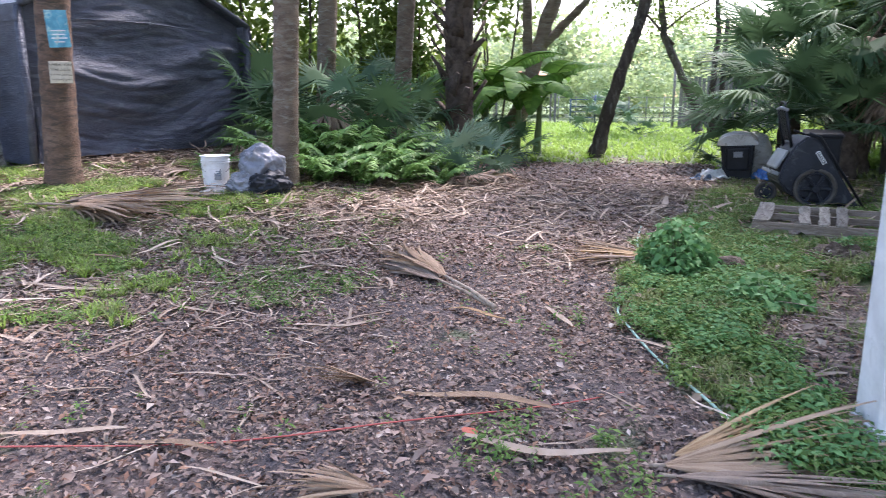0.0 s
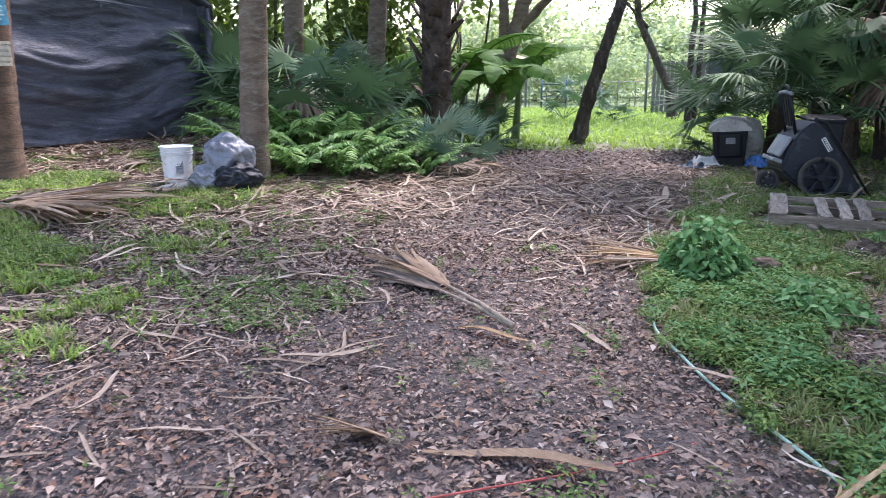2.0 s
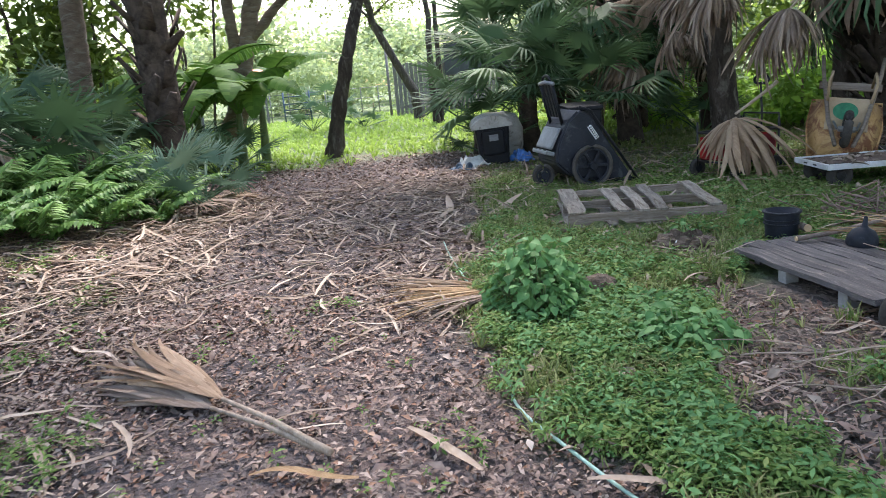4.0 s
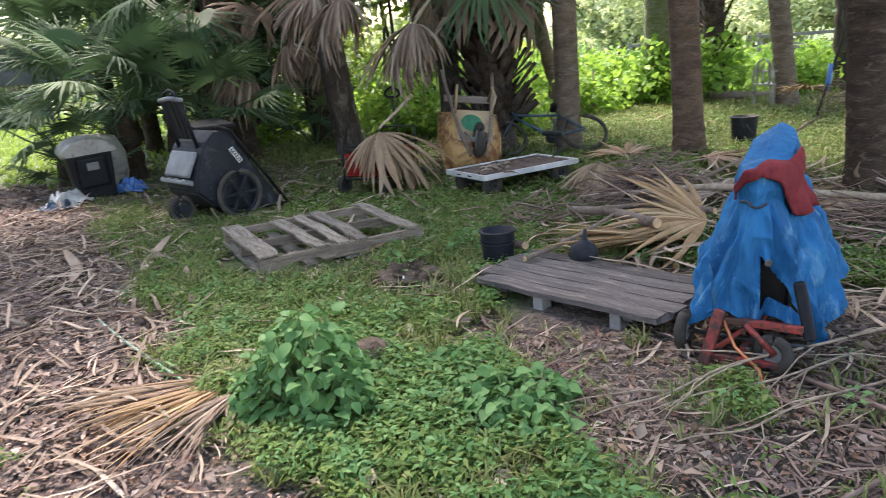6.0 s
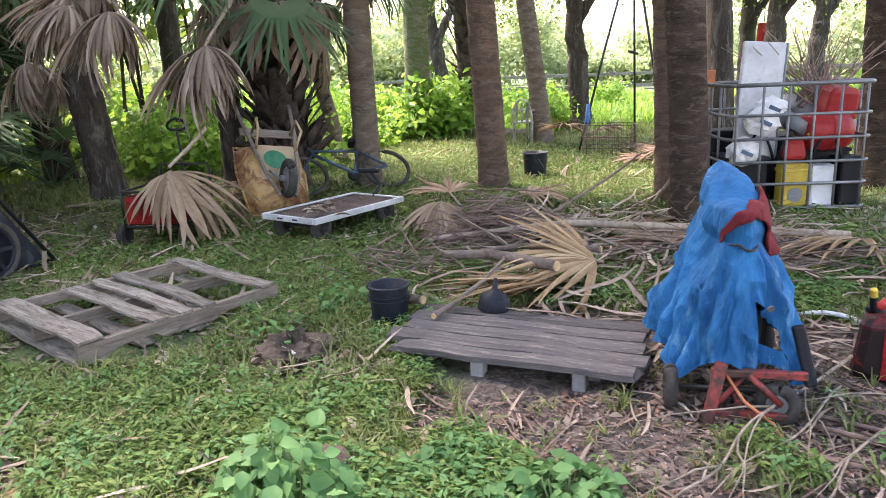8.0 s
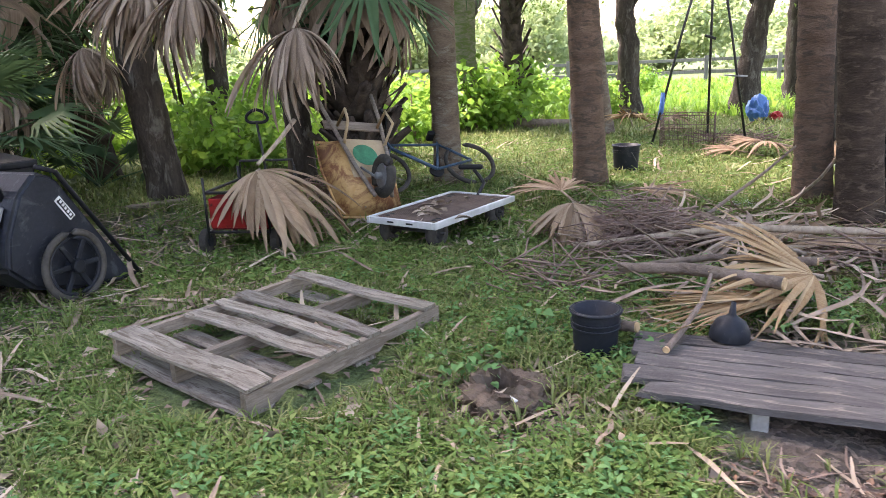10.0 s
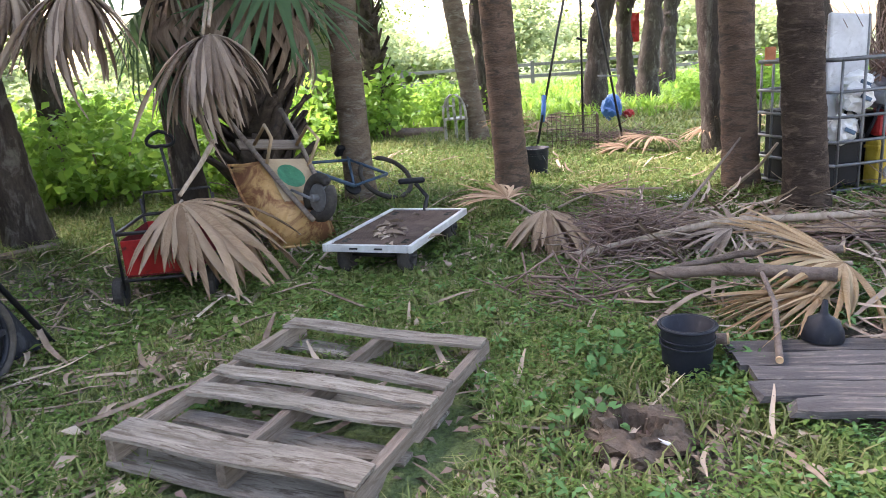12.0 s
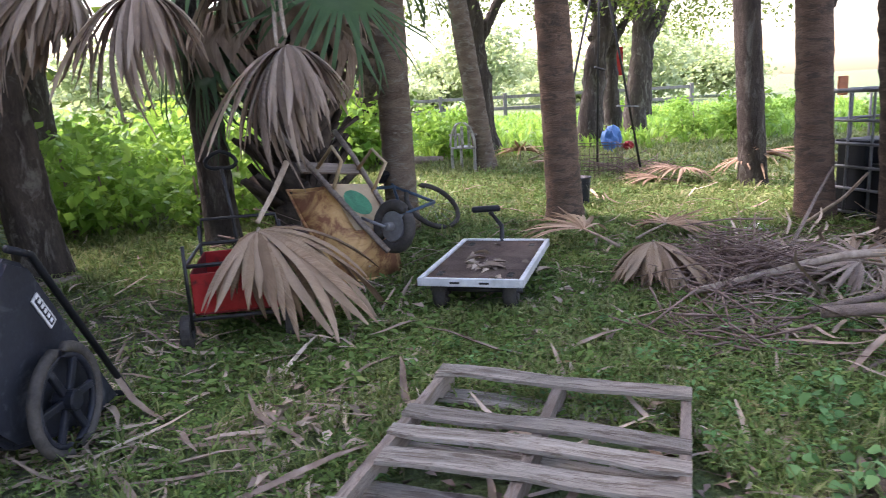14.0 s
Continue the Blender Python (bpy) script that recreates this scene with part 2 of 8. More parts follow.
M["stem"] = surface("green_stem", (0.05, 0.09, 0.025), (0.10, 0.16, 0.05), (0.17, 0.22, 0.08), 30, 5, 0.6)
M["twig"] = surface("dry_twig", (0.08, 0.05, 0.04), (0.19, 0.122, 0.098), (0.31, 0.22, 0.18), 40, 6, 0.9)
M["stick"] = surface("pale_stick", (0.16, 0.115, 0.08), (0.30, 0.225, 0.16), (0.44, 0.36, 0.28), 40, 6, 0.85, stretch=(4, 4, 1))
M["log"] = surface("log_bark", (0.05, 0.035, 0.028), (0.14, 0.10, 0.08), (0.27, 0.21, 0.17), 26, 4, 0.95, relief=0.9, depth=0.02)
M["cut_wood"] = surface("cut_wood", (0.45, 0.27, 0.13), (0.58, 0.38, 0.20), (0.66, 0.47, 0.28), 60, 8, 0.8)
M["pallet_wood"] = surface("weathered_wood", (0.07, 0.05, 0.038), (0.19, 0.145, 0.11), (0.33, 0.27, 0.22), 26, 3, 0.9, 0, 0.7, (1.2, 9, 9), (0.15, 0.11, 0.08), 0.35, 0.22, 0.008)
M["pallet_board"] = surface("weathered_board", (0.065, 0.052, 0.04), (0.22, 0.185, 0.145), (0.41, 0.365, 0.305), 26, 3, 0.9, 0, 0.8, (9, 1.2, 9), (0.13, 0.098, 0.072), 0.35, 0.22, 0.008)
M["deck_wood"] = surface("grey_deck_board", (0.026, 0.022, 0.022), (0.076, 0.066, 0.065), (0.16, 0.142, 0.135), 26, 2.5, 0.9, 0, 0.8, (9, 1.2, 9), (0.25, 0.21, 0.175), 0.2, 0.25, 0.006)
M["concrete"] = surface("grey_block", (0.2, 0.19, 0.18), (0.30, 0.285, 0.27), (0.42, 0.40, 0.38), 60, 6, 0.95)
M["shelter"] = surface("dark_blue_grey_fabric", (0.036, 0.040, 0.062), (0.060, 0.066, 0.096), (0.098, 0.107, 0.145), 14, 1.6, 0.5, 0, 0.5, (1, 1, 3.5), (0.125, 0.135, 0.17), 0.25, 0, 0.05)
M["tarp"] = surface("worn_blue_tarp", (0.003, 0.05, 0.15), (0.008, 0.115, 0.30), (0.022, 0.19, 0.41), 26, 5, 0.62, 0, 0.9, (1, 1, 0.45), (0.10, 0.27, 0.44), 0.16, 0, 0.02, gloss=0.15)
M["bundle"] = surface("grey_tarp", (0.11, 0.113, 0.135), (0.19, 0.196, 0.225), (0.29, 0.30, 0.34), 6, 2.4, 0.45, 0, 0.6, (1, 1, 1), (0.06, 0.063, 0.075), 0.25, 0, 0.03)
M["red_cloth"] = surface("dull_red_cloth", (0.08, 0.010, 0.014), (0.15, 0.019, 0.024), (0.23, 0.04, 0.043), 60, 5, 0.9, gloss=0.15)
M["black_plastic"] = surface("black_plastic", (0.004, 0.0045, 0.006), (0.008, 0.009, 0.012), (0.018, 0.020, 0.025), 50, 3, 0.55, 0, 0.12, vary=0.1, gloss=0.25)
M["scuffed_black"] = surface("scuffed_black_plastic", (0.007, 0.008, 0.013), (0.013, 0.015, 0.022), (0.026, 0.03, 0.04), 40, 3, 0.55, 0, 0.15, (1, 1, 1), (0.055, 0.058, 0.066), 0.2, gloss=0.25)
M["grey_plastic"] = surface("grey_plastic", (0.11, 0.113, 0.12), (0.18, 0.186, 0.196), (0.27, 0.278, 0.29), 40, 4, 0.5, 0, 0.15)
M["rubber"] = surface("dirty_rubber", (0.02, 0.019, 0.018), (0.045, 0.042, 0.039), (0.10, 0.09, 0.08), 50, 5, 0.9, 0, 0.4, gloss=0.2)
M["white_plastic"] = surface("white_plastic", (0.60, 0.61, 0.63), (0.74, 0.75, 0.77), (0.82, 0.83, 0.85), 30, 4, 0.4, 0, 0.08, (1, 1, 1), (0.50, 0.48, 0.44), 0.2, 0.05)
M["white_paint"] = surface("white_paint", (0.66, 0.66, 0.66), (0.78, 0.78, 0.77), (0.84, 0.84, 0.83), 50, 3, 0.5, 0, 0.1, (1, 1, 1), (0.55, 0.55, 0.52), 0.2, 0)
M["beige"] = surface("beige_plastic", (0.24, 0.235, 0.215), (0.36, 0.35, 0.32), (0.47, 0.46, 0.43), 40, 4, 0.5, stain=(0.16, 0.15, 0.13), amount=0.3)
M["red_plastic"] = surface("red_plastic", (0.26, 0.010, 0.010), (0.38, 0.016, 0.015), (0.47, 0.04, 0.036), 40, 4, 0.45, 0, 0.1, (1, 1, 1), (0.10, 0.02, 0.018), 0.2, gloss=0.3)
M["dirty_red"] = surface("dirty_red_plastic", (0.13, 0.009, 0.010), (0.25, 0.018, 0.018), (0.36, 0.035, 0.032), 40, 5, 0.6, 0, 0.2, (1, 1, 1), (0.022, 0.012, 0.011), 0.75, gloss=0.3)
M["blue_plastic"] = surface("blue_plastic", (0.03, 0.10, 0.36), (0.05, 0.17, 0.50), (0.09, 0.25, 0.60), 40, 4, 0.42)
M["yellow_plastic"] = surface("yellow_plastic", (0.50, 0.32, 0.02), (0.66, 0.45, 0.035), (0.74, 0.55, 0.10), 40, 4, 0.5)
M["galvanised"] = surface("galvanised_steel", (0.09, 0.092, 0.095), (0.16, 0.163, 0.167), (0.27, 0.273, 0.277), 40, 5, 0.55, 0.5, 0.15)
M["alu"] = surface("dull_aluminium", (0.50, 0.50, 0.51), (0.64, 0.64, 0.65), (0.74, 0.74, 0.75), 40, 5, 0.45, 0.35, 0.12)
M["black_metal"] = surface("black_metal", (0.008, 0.008, 0.009), (0.018, 0.018, 0.02), (0.04, 0.038, 0.038), 40, 5, 0.5, 0.2, 0.15)
M["red_metal"] = surface("worn_red_steel", (0.16, 0.015, 0.015), (0.30, 0.03, 0.027), (0.42, 0.07, 0.055), 50, 8, 0.6, 0.1, 0.2, (1, 1, 1), (0.07, 0.035, 0.028), 0.6)
M["barrow"] = surface("rusty_yellow_barrow", (0.36, 0.17, 0.05), (0.52, 0.29, 0.10), (0.60, 0.40, 0.19), 30, 2.6, 0.65, 0.05, 0.25, (1, 1, 1), (0.20, 0.075, 0.03), 0.45, 0)
M["barrow_in"] = surface("faded_tan_barrow", (0.34, 0.22, 0.12), (0.48, 0.34, 0.2), (0.56, 0.44, 0.30), 30, 3, 0.75, 0, 0.25)
M["green_paint"] = surface("green_paint_patch", (0.01, 0.10, 0.05), (0.02, 0.17, 0.09), (0.05, 0.24, 0.13), 50, 8, 0.7)
M["barrow_wood"] = surface("barrow_handle_wood", (0.09, 0.065, 0.05), (0.19, 0.145, 0.115), (0.30, 0.25, 0.21), 40, 5, 0.85, 0, 0.4, (1, 8, 8))
M["rust_mesh"] = surface("rusty_mesh", (0.06, 0.04, 0.03), (0.13, 0.085, 0.065), (0.21, 0.15, 0.12), 50, 5, 0.9, 0.2, 0.3)
M["blue_steel"] = surface("blue_steel", (0.012, 0.03, 0.055), (0.03, 0.065, 0.11), (0.07, 0.13, 0.20), 40, 6, 0.5, 0.2)
M["hose"] = surface("pale_green_hose", (0.16, 0.30, 0.22), (0.26, 0.42, 0.32), (0.38, 0.53, 0.44), 60, 8, 0.6)
M["orange_cord"] = surface("orange_cord", (0.5, 0.12, 0.04), (0.62, 0.19, 0.07), (0.68, 0.26, 0.12), 60, 8, 0.6)
M["red_cord"] = surface("red_cord", (0.40, 0.06, 0.05), (0.52, 0.10, 0.08), (0.60, 0.16, 0.13), 60, 8, 0.7)
M["slab"] = surface("grey_white_panel", (0.44, 0.45, 0.46), (0.53, 0.54, 0.55), (0.60, 0.61, 0.62), 30, 4, 0.5, 0, 0.08, (1, 1, 1), (0.36, 0.36, 0.35), 0.2, 0)
M["bag"] = surface("white_feed_bag", (0.52, 0.51, 0.49), (0.70, 0.70, 0.68), (0.80, 0.80, 0.78), 10, 5, 0.5, 0, 0.5, depth=0.02)
M["paper"] = surface("sign_board", (0.42, 0.36, 0.27), (0.55, 0.48, 0.37), (0.63, 0.57, 0.46), 60, 8, 0.8)
M["ink"] = surface("black_ink", (0.01, 0.01, 0.01), (0.02, 0.02, 0.02), (0.03, 0.03, 0.03), 60, 8, 0.8)
M["poster"] = surface("blue_poster", (0.03, 0.16, 0.32), (0.05, 0.30, 0.46), (0.20, 0.52, 0.62), 14, 6, 0.5, 0, 0.1, (1, 1, 1), (0.42, 0.62, 0.60), 0.3)
M["fence_wood"] = surface("grey_fence_board", (0.075, 0.068, 0.062), (0.15, 0.138, 0.128), (0.24, 0.225, 0.21), 30, 3, 0.9, stretch=(8, 8, 1))
M["shade_cloth"] = surface("dark_shade_cloth", (0.02, 0.023, 0.025), (0.045, 0.048, 0.05), (0.08, 0.082, 0.085), 40, 2, 0.9)
M["rot"] = surface("rotten_wood", (0.02, 0.014, 0.01), (0.09, 0.06, 0.042), (0.22, 0.16, 0.115), 18, 5, 0.95, relief=1.0, depth=0.03)
M["red_leaf"] = surface("red_leaf", (0.35, 0.06, 0.04), (0.5, 0.10, 0.06), (0.6, 0.18, 0.1), 40, 6, 0.7)


# ---- mesh helpers ----
def smooth01(t):
    t = np.clip(t, 0, 1)
    return t * t * (3 - 2 * t)


def rise(x, y):
    """Height of the ground."""
    return 0.4 * smooth01((y - 4.5) / 7) * smooth01((0.5 - x) / 3) - 0.10 * np.exp(-(((x - 5.3) / 1.3) ** 2 + ((y - 8.5) / 1.2) ** 2)) + 0.11 * np.exp(-(((x - 6.7) / 1.5) ** 2 + ((y - 2.8) / 1.3) ** 2))


def gz(x, y):
    return float(rise(np.float64(x), np.float64(y)))


def mesh_np(name, V, F, material=None, smooth=False):
    V, F = np.asarray(V, np.float32), np.asarray(F, np.int32)
    me = bpy.data.meshes.new(name)
    k = F.shape[1]
    me.vertices.add(len(V))
    me.vertices.foreach_set("co", V.ravel())
    me.loops.add(F.size)
    me.loops.foreach_set("vertex_index", F.ravel())
    me.polygons.add(len(F))
    me.polygons.foreach_set("loop_start", np.arange(0, F.size, k, dtype=np.int32))
    if smooth:
        me.polygons.foreach_set("use_smooth", np.ones(len(F), bool))
    me.update(calc_edges=True)
    if material:
        me.materials.append(material)
    return me


def obj_np(name, V, F, material, parent=None, smooth=False, label=""):
    ob = new(name, mesh_np(name, V, F, material, smooth))
    ob.parent = parent
    return tagged(ob, label)


def join(pieces):
    Vs, Fs, n = [], [], 0
    for V, F in pieces:
        Vs.append(V)
        Fs.append(np.asarray(F) + n)
        n += len(V)
    return np.concatenate(Vs), np.concatenate(Fs)


def eul(rx, ry, rz):
    """Turn matrices (N, 3, 3) from radians, XYZ."""
    rx, ry, rz = np.broadcast_arrays(*(np.atleast_1d(np.asarray(a, float)) for a in (rx, ry, rz)))
    cx, sx, cy, sy, cz, sz = np.cos(rx), np.sin(rx), np.cos(ry), np.sin(ry), np.cos(rz), np.sin(rz)
    R = np.empty((len(rx), 3, 3))
    R[:, 0, 0], R[:, 0, 1], R[:, 0, 2] = cy * cz, sx * sy * cz - cx * sz, cx * sy * cz + sx * sz
    R[:, 1, 0], R[:, 1, 1], R[:, 1, 2] = cy * sz, sx * sy * sz + cx * cz, cx * sy * sz - sx * cz
    R[:, 2, 0], R[:, 2, 1], R[:, 2, 2] = -sy, sx * cy, cx * cy
    return R


def spread(tv, tf, R, P, size):
    """Copies of a small pattern (tv, tf), turned by R, scaled and set at P, as one mesh's arrays."""
    tv, tf = np.asarray(tv, float), np.asarray(tf)
    size = np.asarray(size, float)
    size = size[:, None, None] if size.ndim == 1 else size[:, None, :]
    V = np.einsum("nij,nkj->nki", R, tv[None] * size) + P[:, None, :]
    F = tf[None] + (np.arange(len(P)) * len(tv))[:, None, None]
    return V.reshape(-1, 3), F.reshape(-1, tf.shape[1])


def tube(points, radii, sides=8, lump=0.0):
    """A bent tapering tube along points."""
    P = np.asarray(points, float)
    r = np.broadcast_to(np.asarray(radii, float), (len(P),))
    T = np.gradient(P, axis=0)
    T /= np.linalg.norm(T, axis=1)[:, None] + 1e-9
    up = np.array([0, 0, 1.0]) if abs(T[0, 2]) < 0.9 else np.array([1.0, 0, 0])
    A = np.cross(T, up)
    A /= np.linalg.norm(A, axis=1)[:, None] + 1e-9
    B = np.cross(T, A)
    th = np.linspace(0, 2 * np.pi, sides, endpoint=False)
    rr = r[:, None] * (1 + lump * rng.standard_normal((len(P), sides)))
    V = P[:, None] + rr[..., None] * (np.cos(th)[None, :, None] * A[:, None] + np.sin(th)[None, :, None] * B[:, None])
    V = V.reshape(-1, 3)
    i, j = np.meshgrid(np.arange(len(P) - 1), np.arange(sides), indexing="ij")
    a, b = i * sides + j, i * sides + (j + 1) % sides
    F = np.stack([a, b, b + sides, a + sides], -1).reshape(-1, 4)
    return V, F


def clean_tube(points, radii, sides=8, lump=0.0):
    """An open-ended tube; its ends are narrowed to close it."""
    P = np.asarray(points, float)
    r = np.array(np.broadcast_to(np.asarray(radii, float), (len(P),)))
    d0, d1 = P[0] - P[1], P[-1] - P[-2]
    P = np.concatenate([P[:1] + 1e-4 * d0, P, P[-1:] + 1e-4 * d1])
    r = np.concatenate([[r[0] * 0.02], r, [r[-1] * 0.02]])
    return tube(P, r, sides, lump)


def curve_pts(a, b, n=8, sag=0.0, wob=0.0):
    a, b = np.asarray(a, float), np.asarray(b, float)
    t = np.linspace(0, 1, n)[:, None]
    P = a + (b - a) * t
    P[:, 2] += sag * np.sin(np.pi * t[:, 0])
    if wob:
        P[1:-1] += wob * rng.standard_normal((n - 2, 3)) * (1, 1, 0.3)
    return P


def bm_box(bm, size, m=None, bevel=0.0, taper=1.0):
    r = bmesh.ops.create_cube(bm, size=1)
    vs = r["verts"]
    for v in vs:
        k = taper if v.co.z > 0 else 1
        v.co = Vector((v.co.x * size[0] * k, v.co.y * size[1] * k, v.co.z * size[2]))
    if bevel:
        es = {e for v in vs for e in v.link_edges}
        r = bmesh.ops.bevel(bm, geom=list(es), offset=bevel, segments=2, affect="EDGES", profile=0.5)
        vs = list({v for f in r["faces"] for v in f.verts} | {v for v in vs if v.is_valid})
    if m is not None:
        bmesh.ops.transform(bm, matrix=m, verts=[v for v in vs if v.is_valid])
    return vs


def bm_cyl(bm, r1, r2, h, m=None, sides=20, caps=True):
    r = bmesh.ops.create_cone(bm, cap_ends=caps, segments=sides, radius1=r1, radius2=r2, depth=h, matrix=m or Matrix())
    return r["verts"]


def bm_add(bm, V, F):
    vs = [bm.verts.new(v) for v in np.asarray(V, float).tolist()]
    for f in np.asarray(F).tolist():
        ids = list(dict.fromkeys(f))
        if len(ids) > 2:
            try:
                bm.faces.new([vs[i] for i in ids])
            except ValueError:
                pass


def part(name, bm, material, parent=None, label="", smooth=False):
    me = bpy.data.meshes.new(name)
    bmesh.ops.recalc_face_normals(bm, faces=bm.faces)
    if smooth:
        for f in bm.faces:
            f.smooth = True
    bm.to_mesh(me)
    bm.free()
    me.materials.append(material)
    ob = new(name, me)
    ob.parent = parent
    return tagged(ob, label)


def box_part(name, size, m, material, parent=None, bevel=0.004, label="", taper=1.0):
    bm = bmesh.new()
    bm_box(bm, size, m, bevel, taper)
    return part(name, bm, material, parent, label)


def cyl_part(name, r1, r2, h, m, material, parent=None, sides=20, label=""):
    bm = bmesh.new()
    bm_cyl(bm, r1, r2, h, m, sides)
    if h > 0.02:
        es = [e for e in bm.edges if len(e.link_faces) == 2 and any(len(f.verts) > 4 for f in e.link_faces)]
        bmesh.ops.bevel(bm, geom=es, offset=min(0.006, h * 0.2, min(r1, r2) * 0.2 + 1e-4), segments=1, affect="EDGES")
    ob = part(name, bm, material, parent, label)
    return ob


def rod_part(name, pts, r, material, parent=None, sides=8, label=""):
    V, F = clean_tube(pts, r, sides)
    return obj_np(name, V, F, material, parent, True, label)


def lathe(profile, sides=24):
    """Arrays of a body turned about z from (radius, height) pairs."""
    pr = np.asarray(profile, float)
    th = np.linspace(0, 2 * np.pi, sides, endpoint=False)
    V = np.stack([pr[:, 0][:, None] * np.cos(th), pr[:, 0][:, None] * np.sin(th), np.repeat(pr[:, 1][:, None], sides, 1)], -1).reshape(-1, 3)
    i, j = np.meshgrid(np.arange(len(pr) - 1), np.arange(sides), indexing="ij")
    a, b = i * sides + j, i * sides + (j + 1) % sides
    return V, np.stack([a, b, b + sides, a + sides], -1).reshape(-1, 4)


def thing(name, m, label, category, group="", kind=""):
    ob = new(name)
    ob.empty_display_size = 0.1
    ob.matrix_world = m
    return tagged(ob, label, category, group, kind)


def place(x, y, dz=0.0, rx=0, ry=0, rz=0):
    return pose(x, y, gz(x, y) + dz, rx, ry, rz)


# ---- leaves ----
def fan_leaf(seg=34, R=0.6, L=0.5, span=125, droop=0.5, fold=0.5, seed=0, ragged=0.15, petiole=0.011, cup=0.25, flat_end=0.42, curl=0.35, finger=0.62):
    """A fan palm's leaf: a stalk along +y, then one pleated blade whose fingers part and bend down."""
    r = np.random.default_rng(seed)
    st = np.array([0.04, 0.3, flat_end, 0.8, 1.0])
    half = np.radians(span) / seg
    mid = np.radians(np.linspace(-span, span, seg))
    edge = np.append(mid - half, mid[-1] + half)
    wave = 0.18 * np.sin(np.linspace(0, 5, 2 * seg + 1) + r.uniform(0, 6))

    def along(ang, ln, dr, upto):
        rad, z, prev, out = 0.0, 0.0, 0.0, []
        for s in st[:upto]:
            phi = dr * s ** 1.6 - cup * (1 - s)
            rad, z, prev = rad + (s - prev) * ln * np.cos(phi), z - (s - prev) * ln * np.sin(phi), s
            out.append((rad, z))
        return out

    def put(ang, rad, z):
        return np.stack([np.sin(ang) * rad, L + np.cos(ang) * rad, z], -1)

    base = lambda ang: R * (0.72 + 0.28 * np.cos(ang * 0.6))
    V, rows_e, rows_m, n = [], [], [], 0
    for k, (rad, z) in enumerate(along(edge, base(edge), droop * (1 + wave[::2]), 3)):
        V.append(put(edge, rad, z))
        rows_e.append(n + np.arange(seg + 1))
        n += seg + 1
    for k, (rad, z) in enumerate(along(mid, base(mid), droop * (1 + wave[1::2]), 3)):
        V.append(put(mid, rad, z + fold * rad * half))
        rows_m.append(n + np.arange(seg))
        n += seg
    ln = base(mid) * (1 + ragged * r.uniform(-1, 0.5, seg))
    dr = droop * (1 + wave[1::2]) * (1 + curl * r.standard_normal(seg))
    turn = 0.06 * r.standard_normal(seg)
    tip = []
    (r2, z2), (r3, z3), (r4, z4) = along(mid, ln, dr, 5)[2:]
    zoff = along(mid, base(mid), droop * (1 + wave[1::2]), 3)[2][1] - z2
    for rad, z, w in ((r3, z3 + zoff, 0.62 if finger < 0.7 else 0.8), (r4, z4 + zoff, 0.07)):
        wd = base(mid) * max(finger, flat_end) * half * w
        cols = []
        for side in (-1, 0, 1):
            a = mid + turn * (2 if w < 0.1 else 1)
            q = put(a, rad, z + (fold * wd if side == 0 else 0))
            q = q + np.stack([np.cos(a) * wd * side, -np.sin(a) * wd * side, 0 * a], -1)
            V.append(q)
            cols.append(n + np.arange(seg))
            n += seg
        tip.append(cols)
    F = []
    for k in range(2):
        e0, e1, m0, m1 = rows_e[k], rows_e[k + 1], rows_m[k], rows_m[k + 1]
        F.append(np.stack([e0[:-1], m0, m1, e1[:-1]], 1))
        F.append(np.stack([m0, e0[1:], e1[1:], m1], 1))
    lo = [rows_e[2][:-1], rows_m[2], rows_e[2][1:]]
    for hi in tip:
        for q in (0, 1):
            F.append(np.stack([lo[q], lo[q + 1], hi[q + 1], hi[q]], 1))
        lo = hi
    blade = (np.concatenate(V), np.concatenate(F))
    return join([clean_tube(np.array([[0, 0, 0], [0, L * 0.5, 0.02 * L], [0, L + 0.03 * R, 0]]), [petiole * 1.4, petiole, petiole * 0.8], 5), blade])


